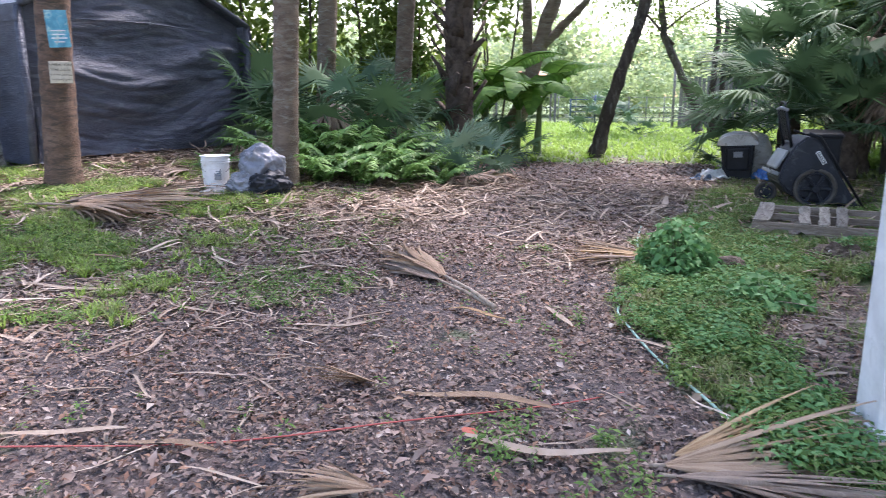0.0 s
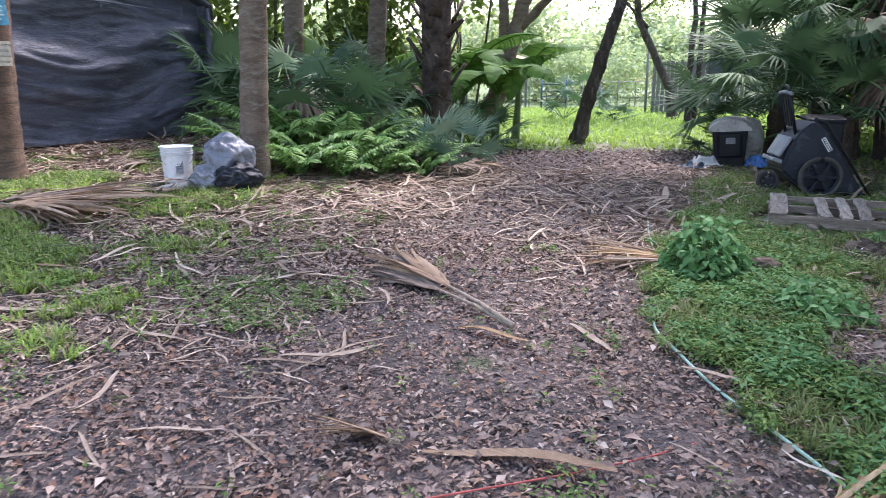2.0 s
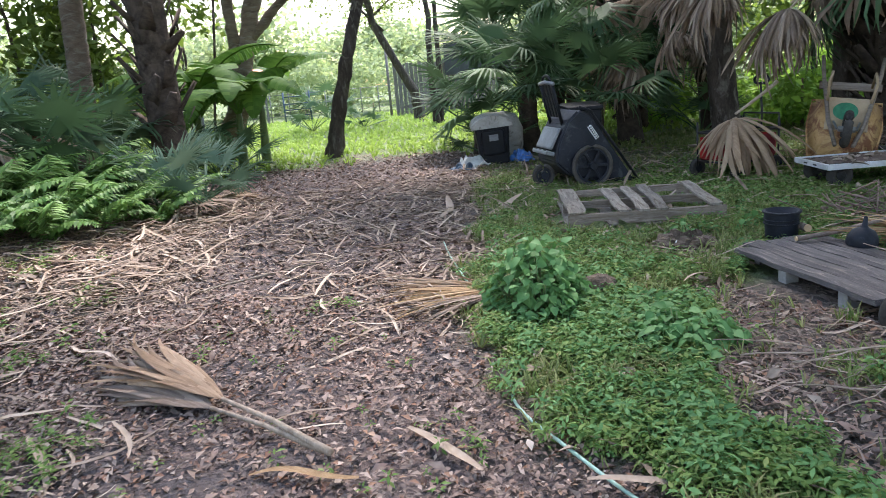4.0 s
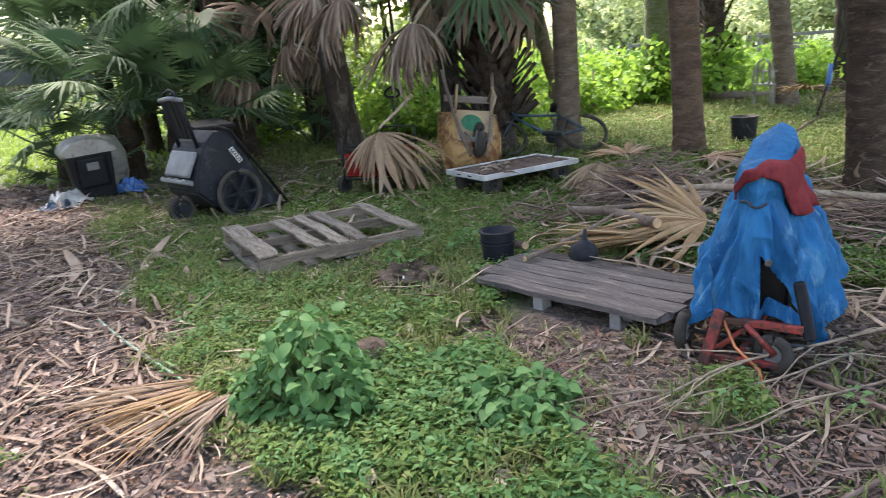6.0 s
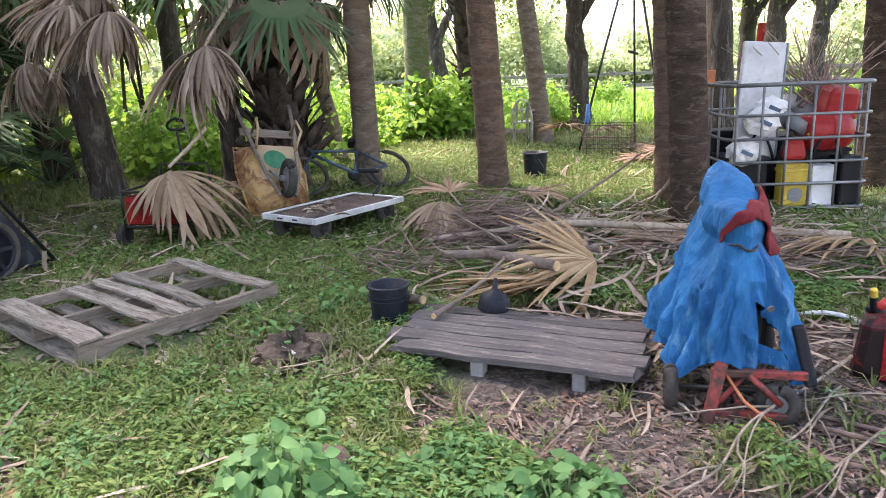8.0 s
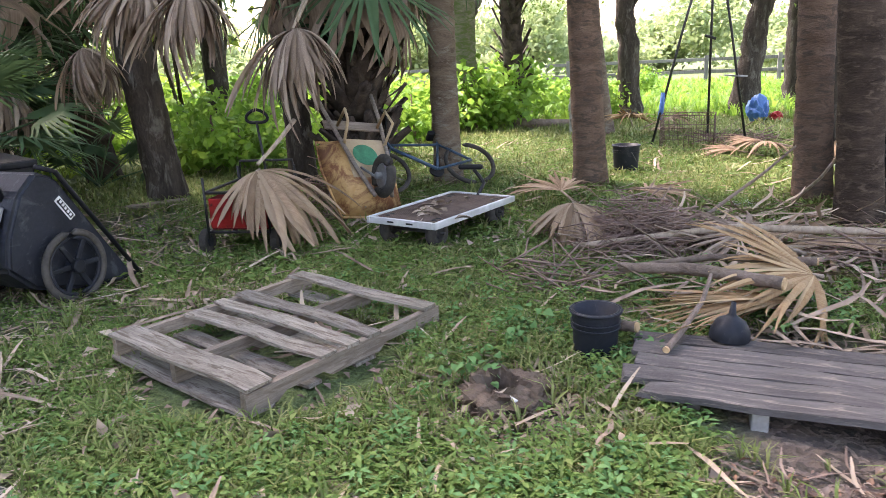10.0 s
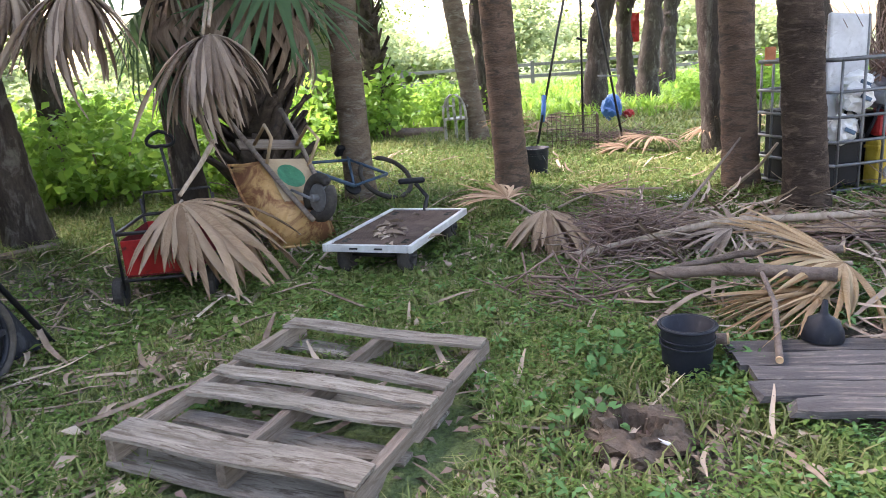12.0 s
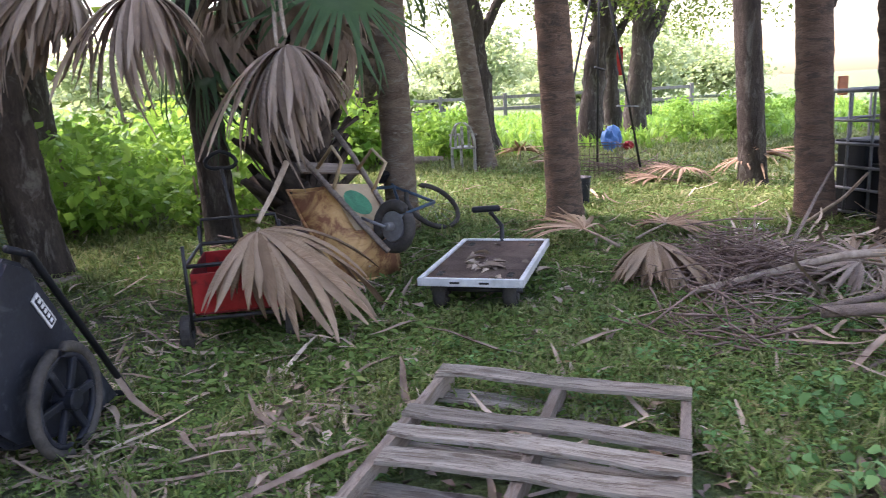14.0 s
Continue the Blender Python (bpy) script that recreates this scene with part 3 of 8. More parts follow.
def dry_fan(n, R, L, span, lift, fall, seed, wide=0.03, curl=0.25, ragged=0.3, bend=1.3, roll=0.6, uneven=0.0, tip=0.55):
    """A dead fan leaf: a stalk along +y, then loose folded strips that spread and fall one by one."""
    r = np.random.default_rng(seed)
    st = np.array([0.02, 0.12, 0.26, 0.42, 0.58, 0.74, 0.88, 1.0])
    half = np.radians(span) / n
    V, F = [], []
    clump = np.repeat(r.standard_normal(n // 4 + 1), 4)
    for k in range(n):
        az0 = np.radians(-span + 2 * span * (k + 0.5) / n) + half * (r.standard_normal() + 2.5 * uneven * clump[k])
        ln = R * (0.75 + 0.25 * np.cos(az0 * 0.6)) * (1 + ragged * r.uniform(-1, 0.35))
        end = fall * (1 + curl * r.standard_normal())
        ln *= 1 + uneven * np.sin(1.3 * az0 + seed)
        end *= 1 + 0.4 * uneven * (np.sin(2.1 * az0 + 1.7 * seed) + clump[k])
        tw, ro, ws = 0.10 * r.standard_normal(), roll * r.standard_normal(), r.uniform(0.7, 1.15)
        rad, z, prev = 0.0, 0.0, 0.0
        for s in st:
            phi = -lift + (end + lift) * s ** bend
            rad, z, prev = rad + (s - prev) * ln * np.cos(phi), z - (s - prev) * ln * np.sin(phi), s
            az = az0 + tw * s * s
            w = min(max(half * s * ln * 1.3, 0.6 * wide * min(1.0, 4 * s)) + 0.003, wide * ws) * max(0.05, min(1.0, (1 - s) / tip)) ** 0.7
            c = np.array([np.sin(az) * rad, L + np.cos(az) * rad, z])
            side = np.array([np.cos(az), -np.sin(az), 0.0])
            nor = np.array([np.sin(az) * np.sin(phi), np.cos(az) * np.sin(phi), np.cos(phi)])
            a = ro * s * s
            sd, nn = side * np.cos(a) + nor * np.sin(a), nor * np.cos(a) - side * np.sin(a)
            V += [c - sd * w, c + nn * w * 0.55, c + sd * w]
        b = np.arange(len(st) - 1)[:, None] * 3 + k * len(st) * 3
        F += [np.concatenate([b, b + 1, b + 4, b + 3], 1), np.concatenate([b + 1, b + 2, b + 5, b + 4], 1)]
    hub = n * len(st) * 3
    V.append((0.0, L, 0.0))
    b = np.arange(n)[:, None] * len(st) * 3
    F.append(np.concatenate([b, b + 1, b + 2, b * 0 + hub], 1))
    pt = 0.012
    return join([clean_tube(np.array([[0, 0, 0], [0, L * 0.5, 0.02 * L], [0, L + 0.02 * R, 0]]), [pt * 1.4, pt, pt * 0.8], 5), (np.array(V), np.concatenate(F))])


def ovate(n=4, width=0.36, fold=0.12, curl=0.15):
    """A single pointed leaf along +y, one unit long."""
    t = np.linspace(0, 1, n)
    w = width * np.sin(np.pi * np.clip(t, 0.0, 1) ** 0.75) + 0.01
    V = []
    for a, b in zip(t, w):
        z = -curl * a * a
        V += [(-b, a, z + fold * b * 2), (0, a, z), (b, a, z + fold * b * 2)]
    k = np.arange(n - 1)[:, None] * 3
    F = np.concatenate([np.concatenate([k, k + 1, k + 4, k + 3], 1), np.concatenate([k + 1, k + 2, k + 5, k + 4], 1)])
    return np.array(V), F


def diamond(width=0.3, fold=0.1):
    """A very small leaf of two faces."""
    V = np.array([(0, 0, 0), (width, 0.45, fold), (0, 1, -0.12), (-width, 0.45, fold)])
    return V, np.array([[0, 1, 2, 3]])


def fern_frond(L=0.6, pairs=22, droop=0.9, seed=0):
    r = np.random.default_rng(seed)
    t = np.linspace(0.08, 1, pairs)
    phi = 1.05 - droop * 1.5 * np.linspace(0, 1, 40)
    ys = np.concatenate([[0], np.cumsum(np.cos(phi)) * L / 40])
    zs = np.concatenate([[0], np.cumsum(np.sin(phi)) * L / 40])
    s = np.linspace(0, 1, 41)
    y, z = np.interp(t, s, ys), np.interp(t, s, zs)
    pieces = [clean_tube(np.stack([0 * s[::5], ys[::5], zs[::5]], 1), 0.003, 4)]
    tv, tf = diamond(0.17, 0.05)
    for sgn in (-1, 1):
        ln = L * 0.19 * np.sin(np.pi * (0.12 + 0.86 * t)) ** 0.7 * (1 + 0.1 * r.standard_normal(pairs))
        R = eul(-0.25 + 0.12 * r.standard_normal(pairs), 0.2 * r.standard_normal(pairs), -sgn * (1.25 - 0.25 * t))
        pieces.append(spread(tv, tf, R, np.stack([0 * y, y, z], 1), ln))
    return join(pieces)


def banana_leaf(L=1.6, W=0.22, droop=1.0, seed=0):
    """A banana leaf along +y: a midrib that rises and bows over, and a blade torn into panels."""
    r = np.random.default_rng(seed)
    n = 30
    t = np.linspace(0, 1, n)
    phi = 1.2 - droop * 1.75 * t ** 1.15
    y, z = np.concatenate([[0], np.cumsum(np.cos(phi[1:]))]) * L / n, np.concatenate([[0], np.cumsum(np.sin(phi[1:]))]) * L / n
    w = np.where(t < 0.14, 0.0, W * np.sin(np.pi * np.clip((t - 0.13) / 0.89, 0, 1) ** 0.75) ** 0.7)
    V, F = [], []
    for side in (-1, 1):
        sag, slip = 0.25, 0.0
        for i in range(3, n - 1):
            if r.uniform() < 0.28:
                sag, slip = r.uniform(0.05, 0.75), r.uniform(0.0, 0.012)
            k = len(V)
            for u in (0.0, 0.5, 1.0):
                for q in (i, i + 1):
                    d = slip * u * (1 if q == i else -1)
                    V.append((side * u * w[q] * (1 - 0.15 * sag * u), y[q] + d - 0.10 * w[q] * u, z[q] + w[q] * (0.22 * u - sag * u * u)))
            F += [(k, k + 1, k + 3, k + 2), (k + 2, k + 3, k + 5, k + 4)]
    rib = clean_tube(np.stack([0 * y, y, z - 0.012], 1), np.linspace(0.028, 0.005, n), 5)
    return join([(np.array(V), np.array(F)), rib])


def leaf_cloud(n, centre, radii, size, seed, hollow=0.35, tpl=None, lumps=9, flat=0.4):
    """Leaves gathered in uneven lumps inside an ellipsoid, with gaps between them."""
    r = np.random.default_rng(seed)
    c = r.standard_normal((lumps, 3))
    c /= np.linalg.norm(c, axis=1)[:, None]
    c *= r.uniform(hollow, 0.85, (lumps, 1))
    which = r.integers(0, lumps, n)
    off = r.standard_normal((n, 3)) * r.uniform(0.16, 0.3, lumps)[which][:, None]
    P = (c[which] + off) * np.asarray(radii) + np.asarray(centre)
    R = eul(r.normal(-flat, 0.7, n), r.normal(0, 0.6, n), r.uniform(0, 6.28, n))
    tv, tf = tpl or diamond(0.32, 0.08)
    return spread(tv, tf, R, P, size * r.uniform(0.6, 1.3, n))


# ---- ground ----
def bumpy(x, y, s, seed=0.0):
    """A cheap smooth noise in 0..1."""
    x, y = x * s + seed, y * s - seed * 0.7
    v = np.sin(x * 1.3 + 1.7 * np.sin(y * 0.9)) + np.sin(y * 1.7 + 1.3 * np.sin(x * 1.1 + 2)) + 0.7 * np.sin(2.3 * x + 1.9 * y) + 0.5 * np.sin(4.1 * x - 3.3 * y + 1)
    return 0.5 + v / 6.4


def greenness(x, y):
    """How much of the ground is green, 0..1."""
    n = bumpy(x, y, 2.1) * 0.6 + bumpy(x, y, 5.7, 3) * 0.4
    edge = np.interp(y, [0, 2.2, 3.2, 4.2, 5.0, 6.0, 7.0, 8.5, 10.5, 13, 16], [1.5, 1.2, 1.0, 0.9, 1.05, 1.45, 2.0, 2.6, 3.5, 4.4, 4.6])
    g = smooth01((x - edge + 0.5 * (n - 0.5)) / 0.35) * 0.95
    g = g * smooth01((y - 0.1 + 0.8 * (n - 0.5)) / 1.3)
    west = np.interp(y, [2.6, 3.3, 3.8, 4.2, 4.8], [1.5, 1.4, 1.55, 1.85, 2.3])
    yard = 0.92 * smooth01((x - west + 0.5 * (n - 0.5)) / 0.3) * smooth01((3.95 + 0.3 * n - x) / 0.3) * smooth01((5.1 + 0.3 * (n - 0.5) - y) / 0.3)
    stump = np.exp(-(((x - 3.1) / 0.35) ** 2 + ((y - 5.75) / 0.35) ** 2))
    heap = np.exp(-(((x - 5.2) / 1.6) ** 4 + ((y - 4.2) / 1.0) ** 4)) * 0.4
    under = np.exp(-(((x - 5.2) / 1.6) ** 4 + ((y - 10.0) / 1.6) ** 4)) * 0.7
    g = g * (1 - yard) * (1 - stump) * (1 - heap) * (1 - under)
    left = smooth01((-1.5 - x) / 1.0) * smooth01((y - 4.3) / 0.8) * smooth01((9.0 - y) / 1.0) * smooth01((n - 0.42) / 0.25) * 0.85
    left2 = smooth01((-1.0 - x) / 1.5) * smooth01((y - 2.5) / 1.0) * smooth01((n - 0.58) / 0.15) * 0.45
    far = smooth01((y - 13.2 + 1.2 * (n - 0.5)) / 1.5) * (1 - 0.6 * np.exp(-((x - np.interp(y, [13, 17, 20], [2.5, 3.6, 5.0])) / 0.5) ** 2) * smooth01((16.5 - y) / 2))
    spots = smooth01((n - 0.74) / 0.08) * 0.5 * smooth01((6.0 - y) / 2)
    field = 0.9 * smooth01((x - 8.0 + 1.5 * (n - 0.5)) / 2.0)
    return np.clip(np.maximum.reduce([g, left, left2, far * 0.95, spots, field]), 0, 1)


def axis(stops):
    out = []
    for a, b, st in stops:
        out += list(np.arange(a, b, st))
    return np.array(out + [stops[-1][1]])


gx = axis([(-900, -100, 200), (-100, -20, 10), (-20, -7, 0.8), (-7, 8, 0.07), (8, 20, 0.5), (20, 100, 8), (100, 900, 200)])
gy = axis([(-900, -100, 200), (-100, -10, 10), (-10, 0, 0.6), (0, 11, 0.07), (11, 24, 0.4), (24, 100, 6), (100, 900, 200)])
X, Y = np.meshgrid(gx, gy, indexing="ij")
near = np.exp(-((X / 14) ** 4 + ((Y - 6) / 14) ** 4))
Z = rise(X, Y) + near * (0.028 * (bumpy(X, Y, 1.9, 1) - 0.5) + 0.022 * (bumpy(X, Y, 6.3, 5) - 0.5) + 0.006 * rng.standard_normal(X.shape)) - 0.012
V = np.stack([X, Y, Z], -1).reshape(-1, 3)
i, j = np.meshgrid(np.arange(len(gx) - 1), np.arange(len(gy) - 1), indexing="ij")
a = i * len(gy) + j
F = np.stack([a, a + len(gy), a + len(gy) + 1, a + 1], -1).reshape(-1, 4)
ground = obj_np("ground", V, F, M["ground"], None, True)
tagged(ground, "brown leaf-littered woodland ground with patches of green weeds", "ground", "", "structure")
att = ground.data.attributes.new("grass", "FLOAT", "POINT")
att.data.foreach_set("value", greenness(X, Y).ravel().astype(np.float32))


def pick(n, box, weight, seed):
    """n places in the box, more of them where weight is high."""
    r = np.random.default_rng(seed)
    got = np.zeros((0, 2))
    while len(got) < n:
        q = r.uniform(0, 1, (n * 2, 2)) * (box[2] - box[0], box[3] - box[1]) + (box[0], box[1])
        got = np.concatenate([got, q[r.uniform(0, 1, len(q)) < weight(q[:, 0], q[:, 1])]])
        if len(got) == 0:
            break
    return got[:n]


def on_ground(q, dz=0.0):
    return np.column_stack([q, rise(q[:, 0], q[:, 1]) + dz])


BLOCKED = [(3.31, 6.92, 0.62), (3.25, 4.68, 0.5), (5.95, 6.65, 0.5)]


def open_ground(x, y):
    k = np.ones_like(x)
    for bx, by, br in BLOCKED:
        k *= ((x - bx) ** 2 + (y - by) ** 2 > br * br)
    return k


# ---- trees ----
def trunk_np(base, top, r0, r1, rings=True, bend=0.0, sides=18, step=0.07, flare=0.35, lump=0.02, seed=0):
    base, top = np.asarray(base, float), np.asarray(top, float)
    L = np.linalg.norm(top - base)
    n = max(6, int(L / step))
    t = np.linspace(0, 1, n)
    P = base + (top - base) * t[:, None]
    r_ = np.random.default_rng(seed)
    w = r_.uniform(0, 6.28, 2)
    P[:, 0] += bend * np.sin(t * 4.2 + w[0]) * t
    P[:, 1] += bend * np.sin(t * 3.4 + w[1]) * t
    rad = r0 + (r1 - r0) * t + r0 * flare * np.exp(-t * L / 0.22)
    if rings:
        rad = rad * (1 + 0.016 * (np.arange(n) % 2) + 0.011 * r_.standard_normal(n))
    return clean_tube(P, rad, sides, lump), P


PALM_CROWN = join([(lambda VF, R: (VF[0] @ R.T, VF[1]))(fan_leaf(34, 0.78, 0.9, 120, 0.9, 0.5, s, flat_end=0.34, finger=0.42), eul(0.9 - 0.10 * s + 0.25 * math.sin(s * 2.1), 0, s * 2.4)[0]) for s in range(18)])
PALM_SKIRT = join([(lambda VF, R: (VF[0] @ R.T, VF[1]))(fan_leaf(18, 0.7, 0.7, 110, 1.3, 0.5, 40 + s), eul(-0.85 - 0.2 * math.sin(s * 1.7), 0, s * 1.1 + 0.3)[0]) for s in range(7)])
CROWN_MESH = mesh_np("crown", *PALM_CROWN, M["fan"])
SKIRT_MESH = mesh_np("dead_skirt", *PALM_SKIRT, M["dead_grey"])


def palm_tree(x, y, tx, ty, h, r0, r1, bark, label, seed=0, boots=0, dead=True):
    """A cabbage palm. tx, ty: how far its head leans from its foot."""
    ob = thing("palm_tree", place(x, y), label, "tree", "palm trees of the grove")
    (V, F), P = trunk_np((0, 0, -0.1), (tx, ty, h), r0, r1, True, 0.05, seed=seed)
    obj_np("trunk", V, F, bark, ob, True)
    if boots:
        r = np.random.default_rng(seed + 5)
        bv = np.array([(-0.05, 0, -0.02), (0.05, 0, -0.02), (0.05, 0.03, 0.02), (-0.05, 0.03, 0.02), (-0.02, 0.13, 0.17), (0.02, 0.13, 0.17), (0.018, 0.145, 0.16), (-0.018, 0.145, 0.16)])
        bf = np.array([(0, 1, 5, 4), (3, 7, 6, 2), (0, 4, 7, 3), (1, 2, 6, 5), (4, 5, 6, 7), (0, 3, 2, 1)])
        k = np.linspace(0.12, 0.99, boots)
        zz = k * h
        th = np.arange(boots) * 2.4 + 0.2 * r.standard_normal(boots)
        rad = r0 + (r1 - r0) * k - 0.01
        Q = np.stack([np.interp(zz, P[:, 2], P[:, 0]) - np.sin(th) * rad, np.interp(zz, P[:, 2], P[:, 1]) + np.cos(th) * rad, zz], 1)
        V, F = spread(bv, bf, eul(0.15 * r.standard_normal(boots), 0.3 * r.standard_normal(boots), th), Q, 1.0 * r.uniform(0.7, 1.9, boots) * (r0 / 0.2))
        tagged(obj_np("boot_layer", V, F, M["boot"], ob, False, "criss-cross stubs of old leaf bases"), kind="stuff")
    c = new("crown", CROWN_MESH)
    c.parent, c.matrix_basis = ob, pose(tx, ty, h, 0, 0, seed * 47) @ Matrix.Diagonal((1.25, 1.25, 1.25, 1))
    if dead:
        c = new("dead_skirt", SKIRT_MESH)
        c.parent, c.matrix_basis = ob, pose(tx, ty, h - 0.1, 0, 0, seed * 31) @ Matrix.Diagonal((1.2, 1.2, 1.2, 1))
    return ob


def broad_tree(x, y, limbs, bark, label, crown=(), seed=0, name="tree", group=""):
    """A broadleaved tree: limbs are (points, first radius, last radius); crown is a row of (centre, radii, leaves, size)."""
    ob = thing(name, place(x, y), label, "tree", group)
    for q, (pts, r0, r1) in enumerate(limbs):
        pts = np.asarray(pts, float)
        t = np.linspace(0, len(pts) - 1, 8 * len(pts))
        P = np.stack([np.interp(t, np.arange(len(pts)), pts[:, c]) for c in range(3)], 1)
        P += 0.018 * np.cumsum(np.random.default_rng(seed + q).standard_normal(P.shape), 0) * (1, 1, 0.2) * min(1, r0 * 4)
        rad = np.linspace(r0, r1, len(P)) * (1 + 0.05 * np.random.default_rng(seed + q).standard_normal(len(P)))
        if q == 0:
            rad += r0 * 0.5 * np.exp(-np.linspace(0, 1, len(P)) * 18)
        V, F = clean_tube(P, rad, 14 if r0 > 0.06 else 8, 0.05)
        obj_np("trunk" if q == 0 else "limb", V, F, bark, ob, True)
    if crown:
        V, F = join([leaf_cloud(n, c, rr, s, seed + 9 * q, lumps=12) for q, (c, rr, n, s) in enumerate(crown)])
        obj_np("crown", V, F, M["oak_leaf"], ob)
    return ob


RINGED = "tall palm trunk with ring scars under a green crown"
palm_tree(-4.71, 8.17, 0.25, 0.1, 6.2, 0.185, 0.17, M["brown_bark"], "reddish brown palm trunk carrying two small signs", 1)
palm_tree(-6.35, 9.2, -0.5, 0.1, 6.6, 0.19, 0.17, M["pale_bark"], "pale lichen-grey palm trunk with a black pot at its foot", 2)
palm_tree(-8.4, 11.3, -0.2, 0.3, 7.0, 0.2, 0.18, M["pale_bark"], "pale grey palm trunk beside the fabric shelter", 3)
palm_tree(-2.13, 8.44, 0.25, 0.15, 6.5, 0.15, 0.14, M["palm_bark"], "grey-brown palm trunk beside a bundled grey tarp", 4)
palm_tree(-0.15, 13.0, -0.1, 0.2, 6.2, 0.25, 0.25, M["boot"], "rough palm trunk covered in old leaf bases", 5, 90)
palm_tree(-1.4, 14.2, 0.5, 0.1, 7.0, 0.17, 0.15, M["palm_bark"], RINGED, 6)
palm_tree(-3.1, 15.2, 0.4, 0.3, 7.5, 0.2, 0.18, M["palm_bark"], RINGED, 7)
palm_tree(-9.9, 12.6, 0.1, 0.2, 7.0, 0.2, 0.18, M["dark_bark"], "dark palm trunk in the thicket", 8)
palm_tree(-7.6, 15.5, 0.3, 0.2, 7.0, 0.2, 0.18, M["dark_bark"], "dark palm trunk in the thicket", 9)
palm_tree(-11.5, 10.5, 0.1, 0.2, 7.0, 0.2, 0.18, M["palm_bark"], RINGED, 10)
palm_tree(8.2, 7.12, -0.15, 0.1, 6.4, 0.15, 0.15, M["palm_bark"], "grey palm trunk with a charred foot beside a bicycle", 11)
palm_tree(8.02, 5.55, -0.1, 0.32, 6.8, 0.165, 0.14, M["brown_bark"], "brown ringed palm trunk standing in dead fronds", 12)
palm_tree(6.02, 3.6, 0.2, 0.4, 6.0, 0.15, 0.14, M["charred_bark"], "dark reddish brown palm trunk beside the wire cage", 13)
palm_tree(6.95, 3.68, 0.1, 0.35, 6.5, 0.145, 0.125, M["brown_bark"], "brown ringed palm trunk with a flared foot", 14)
palm_tree(9.25, 2.94, 0.2, 0.4, 6.5, 0.15, 0.14, M["dark_bark"], "dark slender palm trunk", 15)
palm_tree(8.0, 1.6, 0.1, 0.3, 6.0, 0.2, 0.19, M["charred_bark"], "thick dark palm trunk behind the wire cage", 16)
palm_tree(14.35, 8.15, 0.0, -0.1, 7.0, 0.26, 0.22, M["moss_bark"], "mossy grey-green palm trunk", 17)
palm_tree(15.3, 7.25, -0.1, 0.15, 4.4, 0.2, 0.2, M["boot"], "palm trunk with a diamond pattern of leaf bases", 18, 90)
palm_tree(13.1, 5.45, 0.2, 0.8, 6.2, 0.17, 0.14, M["palm_bark"], "leaning slender palm trunk", 19)
palm_tree(8.05, 8.8, 0.05, 0.1, 5.2, 0.15, 0.14, M["dark_bark"], "dark slender palm trunk behind the wheelbarrow", 26)
palm_tree(7.95, 8.05, -0.05, 0.05, 2.7, 0.24, 0.27, M["boot"], "stout young palm with shaggy old leaf bases and hanging dead leaves", 20, 190)
palm_tree(7.35, 10.1, -0.45, 0.25, 4.6, 0.19, 0.19, M["dark_bark"], "dark leaning palm trunk with hanging dead leaves", 21)
palm_tree(8.75, 12.0, -0.25, 0.25, 3.2, 0.2, 0.19, M["boot"], "short palm with a skirt of brown dead leaves", 22, 40)
palm_tree(6.85, 11.75, -0.1, 0.3, 2.8, 0.18, 0.2, M["boot"], "short palm with brown dead leaves hanging down its trunk", 23, 40)
palm_tree(9.6, 14.6, 0.1, 0.1, 4.0, 0.2, 0.19, M["dark_bark"], "dark palm trunk in the thicket", 24)
palm_tree(11.2, 11.6, 0.2, 0.1, 5.0, 0.19, 0.17, M["dark_bark"], "dark palm trunk in the thicket", 25)

# broadleaved trees
broad_tree(0.75, 17.2, [([(0, 0, -0.1), (0.5, 0, 1.5), (1.1, 0.1, 3.0), (2.0, 0.2, 6.0)], 0.26, 0.12), ([(0.55, 0, 1.7), (0.5, 0.1, 3.2), (0.3, 0.2, 6.0)], 0.13, 0.08), ([(0.9, 0, 2.4), (1.9, 0, 3.4), (3.2, 0.2, 5.6)], 0.11, 0.05)],
           M["palm_bark"], "grey forked tree leaning beside banana leaves", [((1.2, 0.5, 6.6), (2.6, 2.2, 1.2), 2600, 0.16)], 3)
broad_tree(2.66, 15.45, [([(0, 0, -0.1), (0.28, 0, 1.0), (0.85, 0, 2.6), (1.25, 0.1, 4.2), (1.6, 0.2, 6.4)], 0.15, 0.09)],
           M["dark_bark"], "dark slender tree leaning over the path", [((1.6, 0.2, 6.9), (2.2, 2.0, 1.1), 2200, 0.16)], 5)
broad_tree(7.5, 24.4, [([(0, 0, -0.1), (-0.15, 0, 1.0), (-0.65, 0, 2.1), (-1.2, 0, 3.2), (-1.3, 0, 4.4), (-1.1, 0, 7.0)], 0.16, 0.09), ([(-1.0, 0, 2.9), (-1.8, 0, 3.7), (-2.8, 0, 4.6)], 0.05, 0.025), ([(-1.25, 0, 3.4), (-0.5, 0, 4.0), (0.5, 0, 4.5)], 0.04, 0.02)],
           M["dark_bark"], "thin crooked tree at the clearing", [((-0.9, 0, 5.2), (3.4, 2.5, 1.5), 3200, 0.13), ((-1.2, 0.4, 3.9), (2.2, 1.4, 0.7), 700, 0.11)], 7)
broad_tree(6.95, 21.3, [([(0, 0, -0.1), (-0.1, 0, 1.5), (-0.05, 0, 3.0), (-0.2, 0, 4.2)], 0.1, 0.06)], M["dark_bark"], "dark bare pole-like trunk beside the fence", [], 8)
broad_tree(7.12, 21.5, [([(0, 0, -0.1), (0.1, 0, 1.5), (0.1, 0, 3.4)], 0.09, 0.06)], M["dark_bark"], "dark bare pole-like trunk beside the fence", [], 9)
